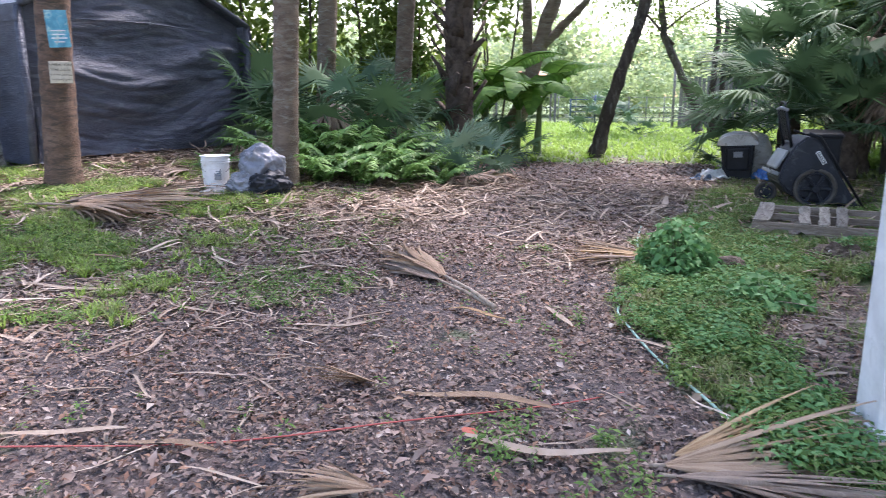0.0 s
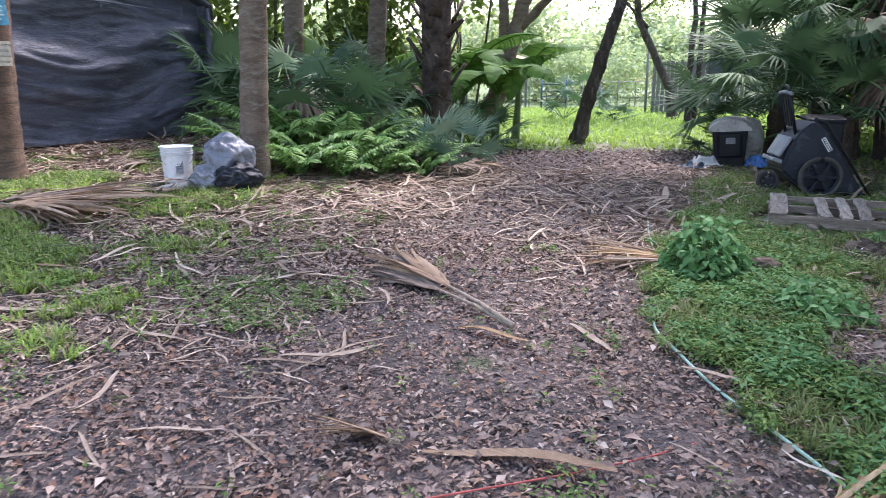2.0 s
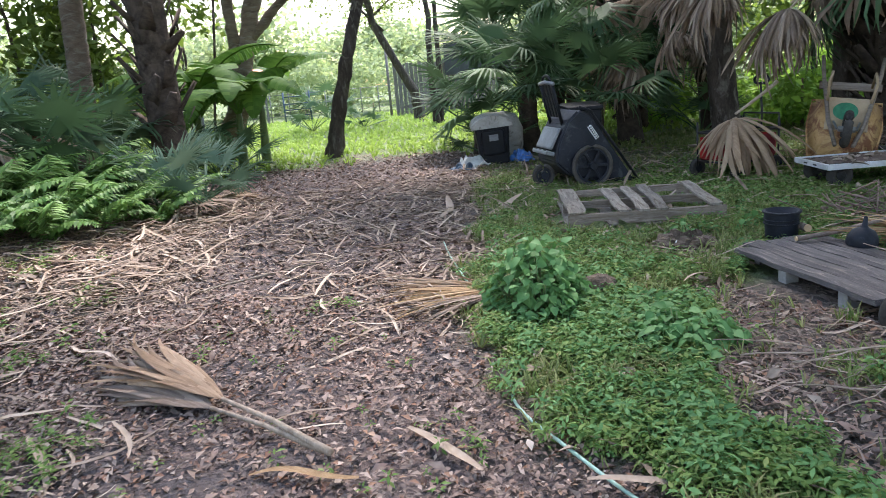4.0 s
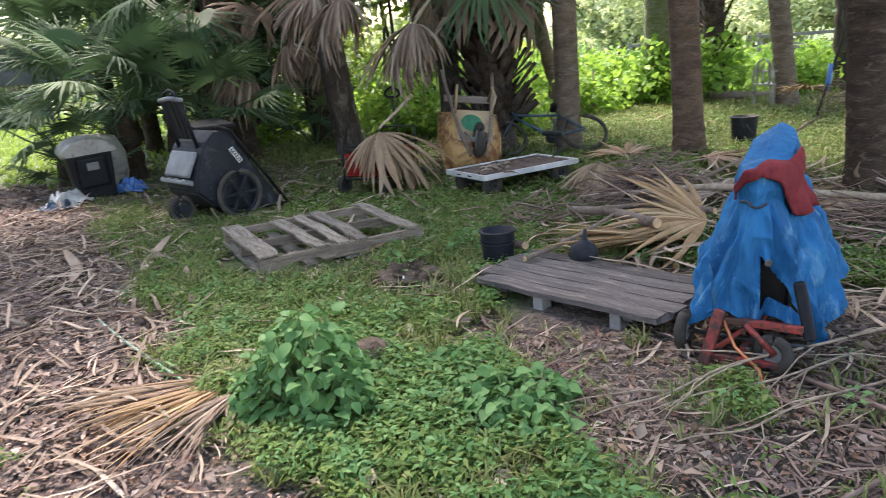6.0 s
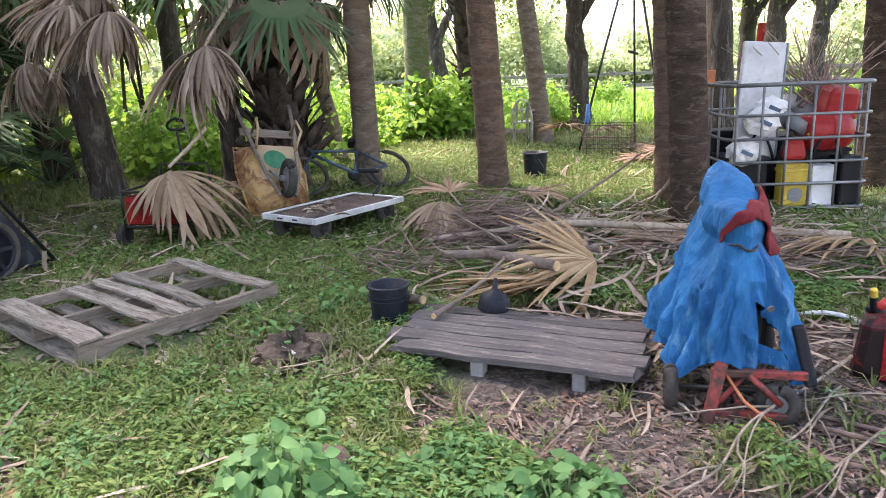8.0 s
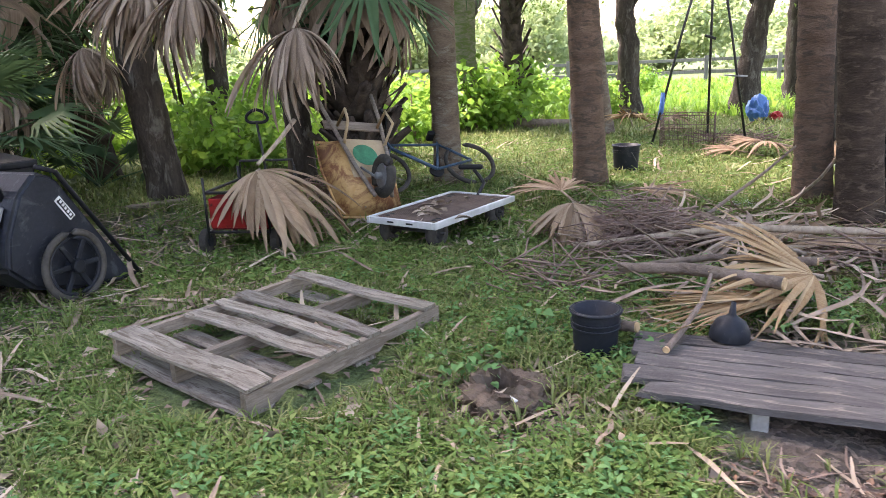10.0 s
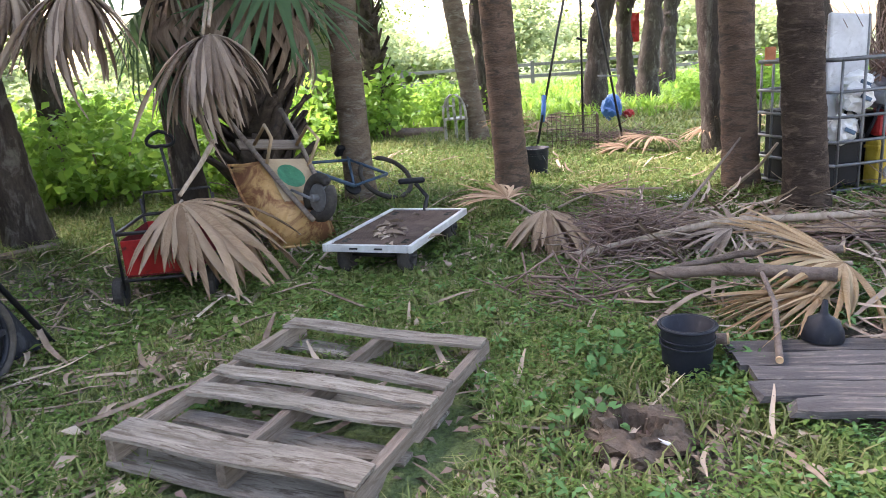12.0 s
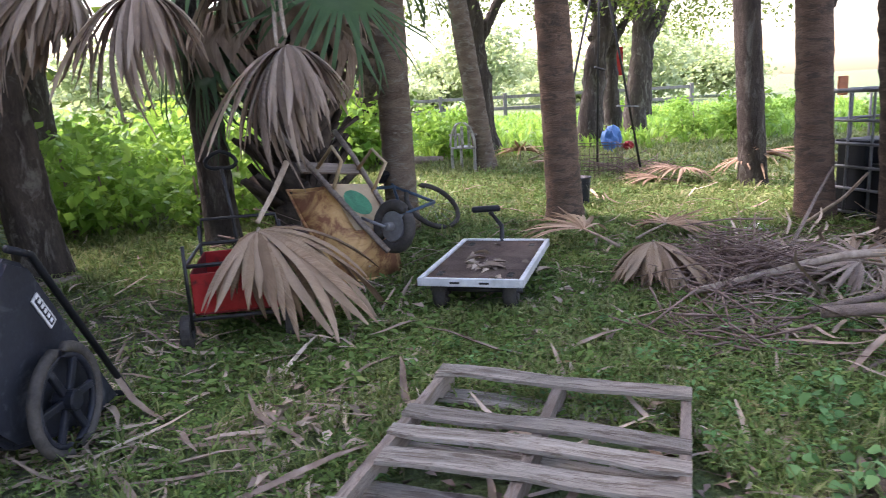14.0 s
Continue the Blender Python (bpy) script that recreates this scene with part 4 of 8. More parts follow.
for q, (x, y, lean, r0) in enumerate([(16.2, 2.7, 0.15, 0.27), (19.6, 1.0, -0.05, 0.24), (18.7, 0.75, 0.2, 0.27), (16.0, 4.9, -0.25, 0.24), (24.0, -1.5, 0.1, 0.3), (22.0, 9.5, -0.2, 0.3), (13.5, -0.5, 0.1, 0.25), (12.0, -2.0, -0.1, 0.25)]):
    broad_tree(x, y, [([(0, 0, -0.1), (0.05, -lean * 0.4, 1.6), (0, -lean, 3.0), (0.1, -lean * 1.6, 6.5)], r0, r0 * 0.55), ([(0, -lean * 0.7, 2.2), (0.1, -lean - 0.5, 3.0), (0.2, -lean - 1.6, 5.5)], r0 * 0.5, r0 * 0.25), ([(0, -lean * 0.9, 2.8), (0.1, -lean + 0.9, 4.0), (0.2, -lean + 2.0, 5.8)], r0 * 0.4, r0 * 0.2)],
               M["dark_bark"], "dark oak trunk with forking limbs at the edge of the field", [((0, 0, 7.2), (3.0, 3.2, 1.5), 2000, 0.2), ((0.3, 1.2 * math.sin(q * 2.4), 3.3), (2.0, 3.0, 0.8), 1500, 0.10)], 20 + q, "tree", "oaks along the field")
broad_tree(10.9, 8.6, [([(0, 0, 0), (-0.1, 0.1, 1.0), (-0.35, 0.2, 2.2), (-0.2, -0.3, 4.6)], 0.13, 0.08)], M["palm_bark"], "slender grey trunk behind the stout palm", [((-0.2, 0, 5.2), (1.8, 1.8, 0.9), 1500, 0.14)], 41)


# leaf clouds added high over the grove, out of view, to shade the ground
V, F = join([leaf_cloud(2500, (x, y, z), (3.0, 3.0, 1.0), 0.24, 100 + k, lumps=16, hollow=0.2) for k, (x, y, z) in enumerate(
    [(-8, 2, 8), (-2.5, -0.5, 8.6), (3.6, 0.6, 8.2), (-8, 9, 8.6), (3, 5, 8.4), (6.6, 11.6, 8.2), (7.5, 3, 8.3), (6.5, 8.5, 8.4), (5, 13, 8.2), (-8, 13, 8), (-1, -4, 8.2), (5, -3.5, 8)])])
# two smaller added clouds, positioned for where their shadows fall
V, F = join([(V, F), leaf_cloud(1500, (4.9, 7.1, 8.0), (1.5, 1.5, 0.8), 0.24, 140, lumps=10, hollow=0.2), leaf_cloud(1900, (1.8, 9.8, 8.8), (2.7, 2.7, 0.9), 0.24, 141, lumps=13, hollow=0.2)])
canopy = obj_np("unseen_shade_leaves", V, F, M["oak_leaf"])
tagged(canopy, "leaf clouds added out of view to shade the grove", "foliage", "", "stuff")


# ---- undergrowth ----
def fan_plant_mesh(n, R, L, droop, seed, tilt=(0.25, 1.1), seg=28, mat="fan", span=120):
    r = np.random.default_rng(seed)
    out = []
    for k in range(n):
        V, F = fan_leaf(seg, R * r.uniform(0.8, 1.15), L * r.uniform(0.7, 1.25), span, droop * r.uniform(0.6, 1.4), 0.5, seed * 50 + k, flat_end=0.36, finger=0.46)
        out.append((V @ eul(r.uniform(*tilt), r.normal(0, 0.25), k * 2.4 + r.normal(0, 0.3))[0].T, F))
    return mesh_np("foliage", *join(out), M[mat])


PALMETTO = [fan_plant_mesh(11, 0.42, 0.62, 0.35, 1), fan_plant_mesh(9, 0.5, 0.8, 0.5, 2), fan_plant_mesh(10, 0.36, 0.5, 0.3, 3, mat="fan_blue"), fan_plant_mesh(8, 0.62, 1.1, 0.7, 4), fan_plant_mesh(16, 0.66, 0.85, 0.55, 6, (0.0, 1.0), 36)]


def palmetto(x, y, kind, size=1.0, turn=0, dz=0.0, label="low palmetto with dark green fan leaves", trunk=0.0):
    ob = thing("palmetto_plant", place(x, y, dz), label, "plant", "palmettos of the undergrowth")
    c = new("foliage", PALMETTO[kind])
    c.parent, c.matrix_basis = ob, pose(0, 0, max(0.02, trunk), 0, 0, turn) @ Matrix.Diagonal((size, size, size, 1))
    if trunk:
        (V, F), P = trunk_np((0, 0, -0.1), (0, 0, trunk + 0.05), 0.15, 0.12, True, 0.0, 12, 0.06, 0.1, 0.08)
        obj_np("trunk", V, F, M["boot"], ob, True)
    return ob


for x, y, k, s, t in [(-0.35, 10.4, 2, 1.25, 20), (0.15, 11.2, 2, 1.1, 80), (-1.2, 11.2, 0, 1.3, 200), (-1.9, 11.0, 1, 1.3, 40), (-2.9, 11.6, 1, 1.5, 140), (-2.4, 12.6, 3, 1.2, 260), (-3.2, 13.4, 3, 1.4, 15), (-1.0, 13.4, 3, 1.1, 60), (0.5, 13.8, 0, 1.1, 77), (-0.2, 15.0, 1, 1.3, 150), (-4.2, 15.6, 3, 1.3, 30), (-1.8, 15.6, 3, 1.5, 330),
                      (-8.0, 14.2, 3, 1.4, 20), (-9.5, 11.2, 1, 1.2, 310), (-8.6, 9.4, 0, 1.1, 45), (-10.4, 9.2, 1, 1.4, 10), (-11.5, 13.5, 3, 1.5, 99), (3.9, 24.5, 1, 1.0, 10), (5.3, 23.4, 0, 0.8, 100), (6.2, 33, 1, 1.6, 200)]:
    palmetto(x, y, k, s, t)
palmetto(5.3, 12.3, 4, 1.25, 10, 0, "bushy fan palm behind the black carts", 0.9)
palmetto(5.8, 11.2, 4, 1.1, 130, 0, "bushy fan palm behind the black carts", 0.7)
palmetto(6.2, 14.2, 4, 1.5, 70, 0, "tall fan palm in the thicket behind the carts", 1.5)
palmetto(7.3, 14.9, 4, 1.6, 160, 0, "tall fan palm in the thicket behind the carts", 1.8)
palmetto(7.6, 13.0, 4, 1.4, 250, 0, "tall fan palm in the thicket behind the carts", 1.3)
palmetto(4.7, 12.9, 1, 1.3, 120, 0, "bushy fan palm beside the path", 0.3)
palmetto(6.6, 12.4, 4, 1.2, 200, 0, "bushy fan palm behind the black carts", 0.9)
palmetto(6.9, 13.6, 3, 1.4, 50, 0, "bushy fan palm behind the black carts", 1.3)
palmetto(8.2, 13.4, 3, 1.3, 290, 0, "bushy fan palm in the thicket", 1.2)
palmetto(8.1, 11.6, 1, 0.9, 190, 0, "small fan palm with pale green leaves")
palmetto(4.55, 12.4, 0, 0.9, 33, 0, "yellow-green drooping palm beside the path")

FERN = [join([(lambda VF, R: (VF[0] @ R.T, VF[1]))(fern_frond(0.62 + 0.12 * math.sin(k * 3.1 + s), 24, 0.75 + 0.25 * math.sin(k * 1.9 + s), k + 20 * s), eul(0.12 * math.sin(k * 5 + s), 0.1, k * 2.4)[0]) for k in range(15)]) for s in range(3)]
FERN_MESH = [mesh_np("foliage", *f, M["fern"]) for f in FERN]
fr = np.random.default_rng(4)
for x, y, s in [(-1.72, 8.75, 1.15), (-1.25, 8.95, 1.2), (-0.85, 9.4, 1.05), (-1.75, 9.35, 1.45), (-1.2, 9.7, 1.5), (-0.7, 10.1, 1.25), (-1.9, 10.0, 1.7), (-1.35, 10.4, 1.7), (-2.6, 9.7, 1.4), (-2.3, 10.6, 1.7), (-0.35, 9.75, 0.9), (-0.2, 10.9, 1.1), (-0.75, 11.0, 1.5), (-2.5, 8.9, 0.7), (-3.3, 9.3, 0.6)]:
    ob = thing("fern", place(x, y, 0.0, 0, 0, fr.uniform(0, 360)), "bright green arching fern clump beside a palm trunk", "plant", "ferns by the palm")
    c = new("foliage", FERN_MESH[int(fr.integers(0, 3))])
    c.parent, c.matrix_basis = ob, Matrix.Diagonal((s, s, s, 1))

# banana plants
for x, y, n, s, seed in [(0.95, 14.9, 7, 1.0, 1), (1.45, 15.8, 7, 1.1, 2), (0.3, 16.0, 7, 1.2, 3)]:
    ob = thing("banana_plant", place(x, y), "banana plant with broad torn bright green leaves", "plant", "banana plants")
    obj_np("stem", *clean_tube(curve_pts((0, 0, -0.05), (0.05, 0, 1.0 * s), 8), np.linspace(0.10, 0.05, 8)), M["stem"], ob, True)
    for k in range(n):
        V, F = banana_leaf(1.9 * s, 0.30 * s, 1.2 + 0.4 * math.sin(k * 2.1 + seed), seed * 10 + k)
        lf = obj_np("leaf", V, F, M["banana"], ob, True)
        lf.matrix_basis = pose(0.05, 0, 0.95 * s, 0, 12 * math.sin(k * 3.7), k * 137 + seed * 33)


def shrub_mesh(n, rad, size, seed, mat, lumps=10):
    V, F = leaf_cloud(n, (0, 0, rad[2] * 0.9), rad, size, seed, 0.3, ovate(3, 0.3, 0.1, 0.2), lumps, 0.3)
    V[:, 2] = np.maximum(V[:, 2], 0.02)
    return mesh_np("foliage", V, F, M[mat])


SHRUB = [shrub_mesh(750, (0.8, 0.8, 0.55), 0.15, 3, "shrub"), shrub_mesh(900, (1.0, 0.9, 0.75), 0.16, 5, "shrub"), shrub_mesh(600, (0.7, 0.7, 0.4), 0.12, 7, "shrub", 8), shrub_mesh(1400, (1.6, 1.5, 1.5), 0.2, 9, "oak_leaf", 14), shrub_mesh(1500, (2.2, 2.0, 2.3), 0.24, 11, "hazed_far_leaf", 16)]


def shrub(x, y, k, s, turn, label, group):
    ob = thing("shrub", place(x, y), label, "plant", group)
    c = new("foliage", SHRUB[k])
    c.parent, c.matrix_basis = ob, pose(0, 0, 0, 0, 0, turn) @ Matrix.Diagonal((s, s, s, 1))
    obj_np("stem", *clean_tube(curve_pts((0, 0, -0.05), (0.03, 0.05, 0.7 * s), 5), np.linspace(0.03, 0.012, 5) * s, 6), M["twig"], ob, True)
    return ob


sr = np.random.default_rng(8)
low = "leafy light green shrub in the undergrowth"
for q in pick(64, (9.0, 5.0, 19, 15), lambda x, y: smooth01((y - np.interp(x, [9, 11, 14, 19], [8.6, 8.6, 7.4, 6.5])) / 0.6), 5):
    shrub(q[0], q[1], int(sr.integers(0, 3)), sr.uniform(0.7, 1.25), sr.uniform(0, 360), low, "undergrowth shrubs")
for q in pick(24, (15, -8, 26, 8), lambda x, y: x * 0 + 1, 6):
    shrub(q[0], q[1], int(sr.integers(0, 3)), sr.uniform(0.5, 0.9), sr.uniform(0, 360), low, "undergrowth shrubs")
for q in pick(16, (10.5, -8, 17, 0.5), lambda x, y: x * 0 + 1, 16):
    shrub(q[0], q[1], int(sr.integers(0, 3)), sr.uniform(0.6, 1.1), sr.uniform(0, 360), low, "undergrowth shrubs")
dark = "tall dark green shrub in the thicket"
for x, y in [(-12.5, 12), (-9, 14.2), (-7.5, 17.5), (-11, 15), (-9.5, 17), (-6.5, 18), (-4.4, 18.5), (-2.2, 18), (-0.6, 19.5), (-13.5, 9), (-12.5, 6.5), (-10.5, 7.2), (-1.0, 22), (-5, 21), (10.5, 16.5), (9.6, 17.6), (12.5, 15.5)]:
    shrub(x, y, 3, sr.uniform(0.8, 1.35), sr.uniform(0, 360), dark, "thicket shrubs")
# far bushes share the woods' pale greens, which carry the painted haze
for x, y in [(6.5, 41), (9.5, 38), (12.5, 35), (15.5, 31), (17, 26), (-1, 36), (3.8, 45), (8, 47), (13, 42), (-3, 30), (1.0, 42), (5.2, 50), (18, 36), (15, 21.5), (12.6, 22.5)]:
    shrub(x, y, 4, sr.uniform(0.7, 1.15), sr.uniform(0, 360), "green bush in the garden clearing, leaf colour paled for haze", "garden bushes")

# thicket of leaves behind the first trunks
for k, (x, y, z, rx, ry, rz) in enumerate([(-7.5, 17.5, 3.2, 2.6, 1.6, 3.0), (-4.6, 17.8, 3.8, 2.4, 1.6, 3.0), (-2.0, 18.2, 4.2, 2.0, 1.6, 2.6), (-11.5, 13.5, 3.0, 2.0, 2.6, 3.0), (0.3, 20.5, 4.8, 1.6, 1.6, 2.0), (9.5, 15.8, 3.6, 2.2, 1.8, 2.6), (12.0, 12.6, 4.0, 2.0, 2.0, 2.2), (8.4, 16.6, 3.6, 1.6, 1.6, 2.4)]):
    ob = thing("thicket", pose(x, y, 0), "dense dark green leafy thicket behind the palms", "plant", "thickets")
    obj_np("foliage", *leaf_cloud(2600, (0, 0, z), (rx, ry, rz), 0.24, 500 + k, 0.25, ovate(3, 0.28, 0.1, 0.2), 16), M["oak_leaf"], ob)
    for q in range(4):
        rod_part("stem", curve_pts((0.5 * math.sin(q * 2.1), 0.4 * math.cos(q * 2.1), -0.05), (1.2 * math.sin(q * 2.1), 0.9 * math.cos(q * 2.1), z + 1), 6, 0, 0.06), 0.035, M["dark_bark"], ob, 6)

# distant woods; their haze is painted in as paler leaf colour
parts = []
for k in range(64):
    an = math.radians(-25 + k * 2.9) if k < 60 else 0.3
    d = 52 + 9 * math.sin(k * 2.7)
    x, y = 3 + d * math.cos(an), 5 + d * math.sin(an)
    hh = 2.9 + 1.5 * math.sin(k * 1.3) if k < 22 else 3.9 + 1.8 * math.sin(k * 1.3)
    parts.append(leaf_cloud(3200, (x, y, hh * 0.72), (3.8, 3.8, hh * 0.62), 0.4, 300 + k, 0.3, None, 18, 0.2))
far = obj_np("far_woods", *join(parts), M["hazed_far_leaf"])
tagged(far, "distant green woods beyond the clearing, paled to suggest haze", "woods", "", "stuff")


# ---- the fabric shelter ----
def cloth_sheet(a, b, c, d, nu, nv, wave, seed, axis_n):
    """A wrinkled sheet between corners a b (bottom) and d c (top)."""
    a, b, c, d = (np.asarray(p, float) for p in (a, b, c, d))
    u, v = np.meshgrid(np.linspace(0, 1, nu), np.linspace(0, 1, nv), indexing="ij")
    P = (a * (1 - u)[..., None] + b * u[..., None]) * (1 - v)[..., None] + (d * (1 - u)[..., None] + c * u[..., None]) * v[..., None]
    w = np.sin(v * 23 + 3 * np.sin(u * 4 + seed) + 5 * u) * 0.5 + np.sin(v * 41 - 4 * u + 2 * np.sin(u * 9 + seed)) * 0.3 + np.sin(u * 7 + v * 5 + seed) * 0.7
    edge = np.clip(np.minimum(np.minimum(u, 1 - u), np.minimum(v + 0.2, 1 - v)) * 8, 0, 1)
    P = P + (wave * w * edge)[..., None] * np.asarray(axis_n)
    i, j = np.meshgrid(np.arange(nu - 1), np.arange(nv - 1), indexing="ij")
    k = i * nv + j
    return P.reshape(-1, 3), np.stack([k, k + nv, k + nv + 1, k + 1], -1).reshape(-1, 4)


def fabric_shelter():
    a, b = Vector((-5.75, 9.3)), Vector((-3.85, 12.6))
    W = (b - a).length
    turn = math.degrees(math.atan2((b - a).y, (b - a).x))
    ob = thing("fabric_shelter", pose(a.x, a.y, 0.37, 0, 0, turn), "dark blue-grey peaked fabric storage shelter, closed and wrinkled", "shelter")
    H, PK, D = 2.05, 2.95, 1.8
    n = (0, -1, 0)
    # front: a gabled sheet, set back from the roof's edge
    nu, nv = 90, 130
    u, v = np.meshgrid(np.linspace(0.02, 0.98, nu), np.linspace(0, 1, nv), indexing="ij")
    top = H + (PK - H) * (1 - np.abs(2 * u - 1)) - 0.03
    x, z = u * W, 0.06 + v * (top - 0.06)
    ed = np.clip(np.minimum(np.minimum(u, 1 - u) * 9, (top - z) * 2.2), 0, 1)
    sway = z + 0.22 * np.sin(u * 3.1) - 0.10 * np.sin(u * 7 + z * 2)
    ridged = lambda f, g, o: np.array([[abs(noise.noise((float(a) * g, o, float(b) * f))) for a, b in zip(p, q)] for p, q in zip(x, sway)])
    wv = 1.1 * ridged(2.6, 0.55, 1.0) + 0.7 * ridged(5.5, 1.1, 5.0) + 0.35 * ridged(11.0, 2.6, 9.0) + 0.4 * np.sin(z * 6 + 2.2 * np.sin(u * 5))
    yy = 0.14 - 0.10 * wv * ed - 0.10 * np.sin(np.clip(v, 0, 1) * 3.14) * ed
    V = np.stack([x, yy, z], -1).reshape(-1, 3)
    i, j = np.meshgrid(np.arange(nu - 1), np.arange(nv - 1), indexing="ij")
    k = i * nv + j
    obj_np("front_sheet", V, np.stack([k, k + nv, k + nv + 1, k + 1], -1).reshape(-1, 4), M["shelter"], ob, True)
    # roof slopes with a valance, and side walls
    for s, x0 in ((0, 0.0), (1, W)):
        V, F = cloth_sheet((x0, -0.05, H), (x0, D, H), (W / 2, D, PK), (W / 2, -0.05, PK), 24, 14, 0.012, s, (0, 0, 1))
        obj_np("roof", V, F, M["shelter"], ob, True)
        sx = -0.03 if s == 0 else 0.03
        V, F = cloth_sheet((x0 + sx, 0.0, 0.0), (x0 + sx, D, 0.0), (x0 + sx, D, H), (x0 + sx, 0.0, H), 30, 20, 0.02, s + 4, (1, 0, 0))
        obj_np("side_wall", V, F, M["shelter"], ob, True)
        V, F = cloth_sheet((x0 + 2 * sx, -0.08, H - 0.2), (x0 + 2 * sx, D, H - 0.2), (x0 + sx, D, H + 0.02), (x0 + sx, -0.08, H + 0.02), 24, 4, 0.01, s, (1, 0, 0))
        obj_np("valance", V, F, M["shelter"], ob, True)
        rod_part("corner_post", [(x0, 0.02, -0.1), (x0, 0.0, 1.0), (x0, 0.0, H)], 0.055, M["shelter"], ob, 10)
        rod_part("gable_edge", [(x0, -0.04, H + 0.01), ((x0 + W / 2) / 2, -0.04, (H + PK) / 2 + 0.01), (W / 2, -0.04, PK + 0.01)], 0.05, M["shelter"], ob, 8)
    V, F = cloth_sheet((0, D, 0), (W, D, 0), (W, D, H), (0, D, H), 12, 10, 0.02, 3, n)
    obj_np("back_wall", V, F, M["shelter"], ob, True)
    # gathered flap at the left edge, seam with two straps, and a black strip imitating shade under the hem
    V, F = cloth_sheet((0.05, -0.02, 0.0), (0.38, 0.04, 0.0), (0.14, 0.02, 0.75), (0.1, 0.0, 0.75), 10, 12, 0.05, 2, n)
    obj_np("loose_flap", V, F, M["shelter"], ob, True)
    V, F = cloth_sheet((W - 0.3, 0.0, 0.12), (W + 0.1, -0.08, 0.05), (W + 0.02, 0.0, 0.6), (W - 0.06, 0.02, 0.6), 10, 12, 0.05, 5, n)
    obj_np("loose_flap", V, F, M["shelter"], ob, True)
    for x in (0.5, 0.86):
        box_part("strap", (0.035, 0.012, 0.15), pose(W * x, -0.03, 1.95 if x < 0.7 else 1.92), M["shelter"], ob, 0.002)
    rod_part("seam", [(W * 0.12, 0.0, 1.93), (W * 0.5, -0.06, 1.96), (W * 0.86, -0.01, 1.9)], 0.012, M["shelter"], ob, 6)
    # black strip put in place of the shade in the gap below the hem
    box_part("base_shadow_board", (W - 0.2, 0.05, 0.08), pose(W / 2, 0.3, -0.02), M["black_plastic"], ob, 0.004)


fabric_shelter()


# ---- buckets, signs and bundle beside the shelter ----
def bucket(name, x, y, r, h, material, label, rz=0, tilt=0, inside=None, handle=True, dz=0.0, group="buckets"):
    ob = thing(name, place(x, y, dz, tilt, 0, rz), label, "bucket", group)
    rb = r * 0.84
    prof = [(0.001, 0.0), (rb, 0.0), (rb + 0.003, 0.01), (r - 0.004, h - 0.02), (r - 0.004, h), (r - 0.011, h), (rb - 0.008, 0.02), (0.001, 0.018)]
    obj_np("body", *lathe(prof, 28), material, ob, True)
    for k in (h, h - 0.05, h - 0.075):
        ring = np.stack([np.cos(np.linspace(0, 6.283, 33)), np.sin(np.linspace(0, 6.283, 33)), 0 * np.linspace(0, 1, 33)], 1)
        rr = (rb + (r - rb) * k / h) + 0.003
        obj_np("rim", *tube(ring * rr + (0, 0, k - 0.006), 0.007 if k == h else 0.004, 6), material, ob, True)
    if handle:
        th = np.linspace(0, np.pi, 14)
        rod_part("handle", np.stack([np.cos(th) * (r + 0.012), -np.sin(th) * r * 0.55 - 0.03, h - 0.07 - np.sin(th) * r * 0.9], 1), 0.003, M["galvanised"], ob, 6)
    if inside:
        cyl_part("contents", r * 0.86, r * 0.86, 0.02, pose(0, 0, h * 0.6), inside, ob)
    return ob


wb = bucket("white_bucket", -2.88, 8.2, 0.165, 0.38, M["white_plastic"], "white plastic five-gallon bucket with a faded label, beside a grey tarp", 20)
box_part("label", (0.075, 0.004, 0.13), pose(0.02, -0.149, 0.17, -6), M["grey_plastic"], wb, 0.001, "faded printed label")
for k in range(4):
    box_part("print_bar", (0.05, 0.003, 0.007), pose(0.02, -0.1525, 0.13 + 0.024 * k, -6), M["blue_steel"], wb, 0.0008)
bucket("black_pot", -6.1, 8.75, 0.17, 0.27, M["black_plastic"], "black plastic pot at the foot of a pale palm", 0, 0, M["litter"], False)


def tarp_bundle():
    ob = thing("tarp_bundle", place(-2.3, 7.95, 0.0, 0, 0, 20), "crumpled silver-grey tarp bundled over black plastic", "tarp")
    for name, s, dz, mat, seed, off in (("tarp", (0.26, 0.22, 0.24), 0.30, M["bundle"], 1, (0.04, 0.02)), ("loose_tarp", (0.22, 0.18, 0.15), 0.11, M["bundle"], 4, (-0.14, -0.06)), ("black_plastic", (0.26, 0.2, 0.15), 0.12, M["scuffed_black"], 7, (0.1, -0.14))):
        bm = bmesh.new()
        bmesh.ops.create_icosphere(bm, subdivisions=5, radius=1)
        for v in bm.verts:
            c = v.co.copy()
            k = 1.08 - 0.34 * abs(noise.noise(c * 1.9 + Vector((2.0, seed, 0)))) - (0.16 if name == "tarp" else 0.2) * abs(noise.noise(c * 4.5 + Vector((seed, 1.0, 0)))) + 0.14 * noise.noise(c * 1.3 + Vector((seed, 0, 0)))
            v.co = Vector((c.x * s[0] * k + off[0], c.y * s[1] * k + off[1], max(0.0, c.z * s[2] * k + dz)))
        part(name, bm, mat, ob, "", name != "loose_tarp")


tarp_bundle()
st = thing("stone", place(-2.72, 7.78, 0.0, 0, 0, 30), "rounded grey-brown stone beside the white bucket", "stone")
bm = bmesh.new()
bmesh.ops.create_icosphere(bm, subdivisions=3, radius=1)
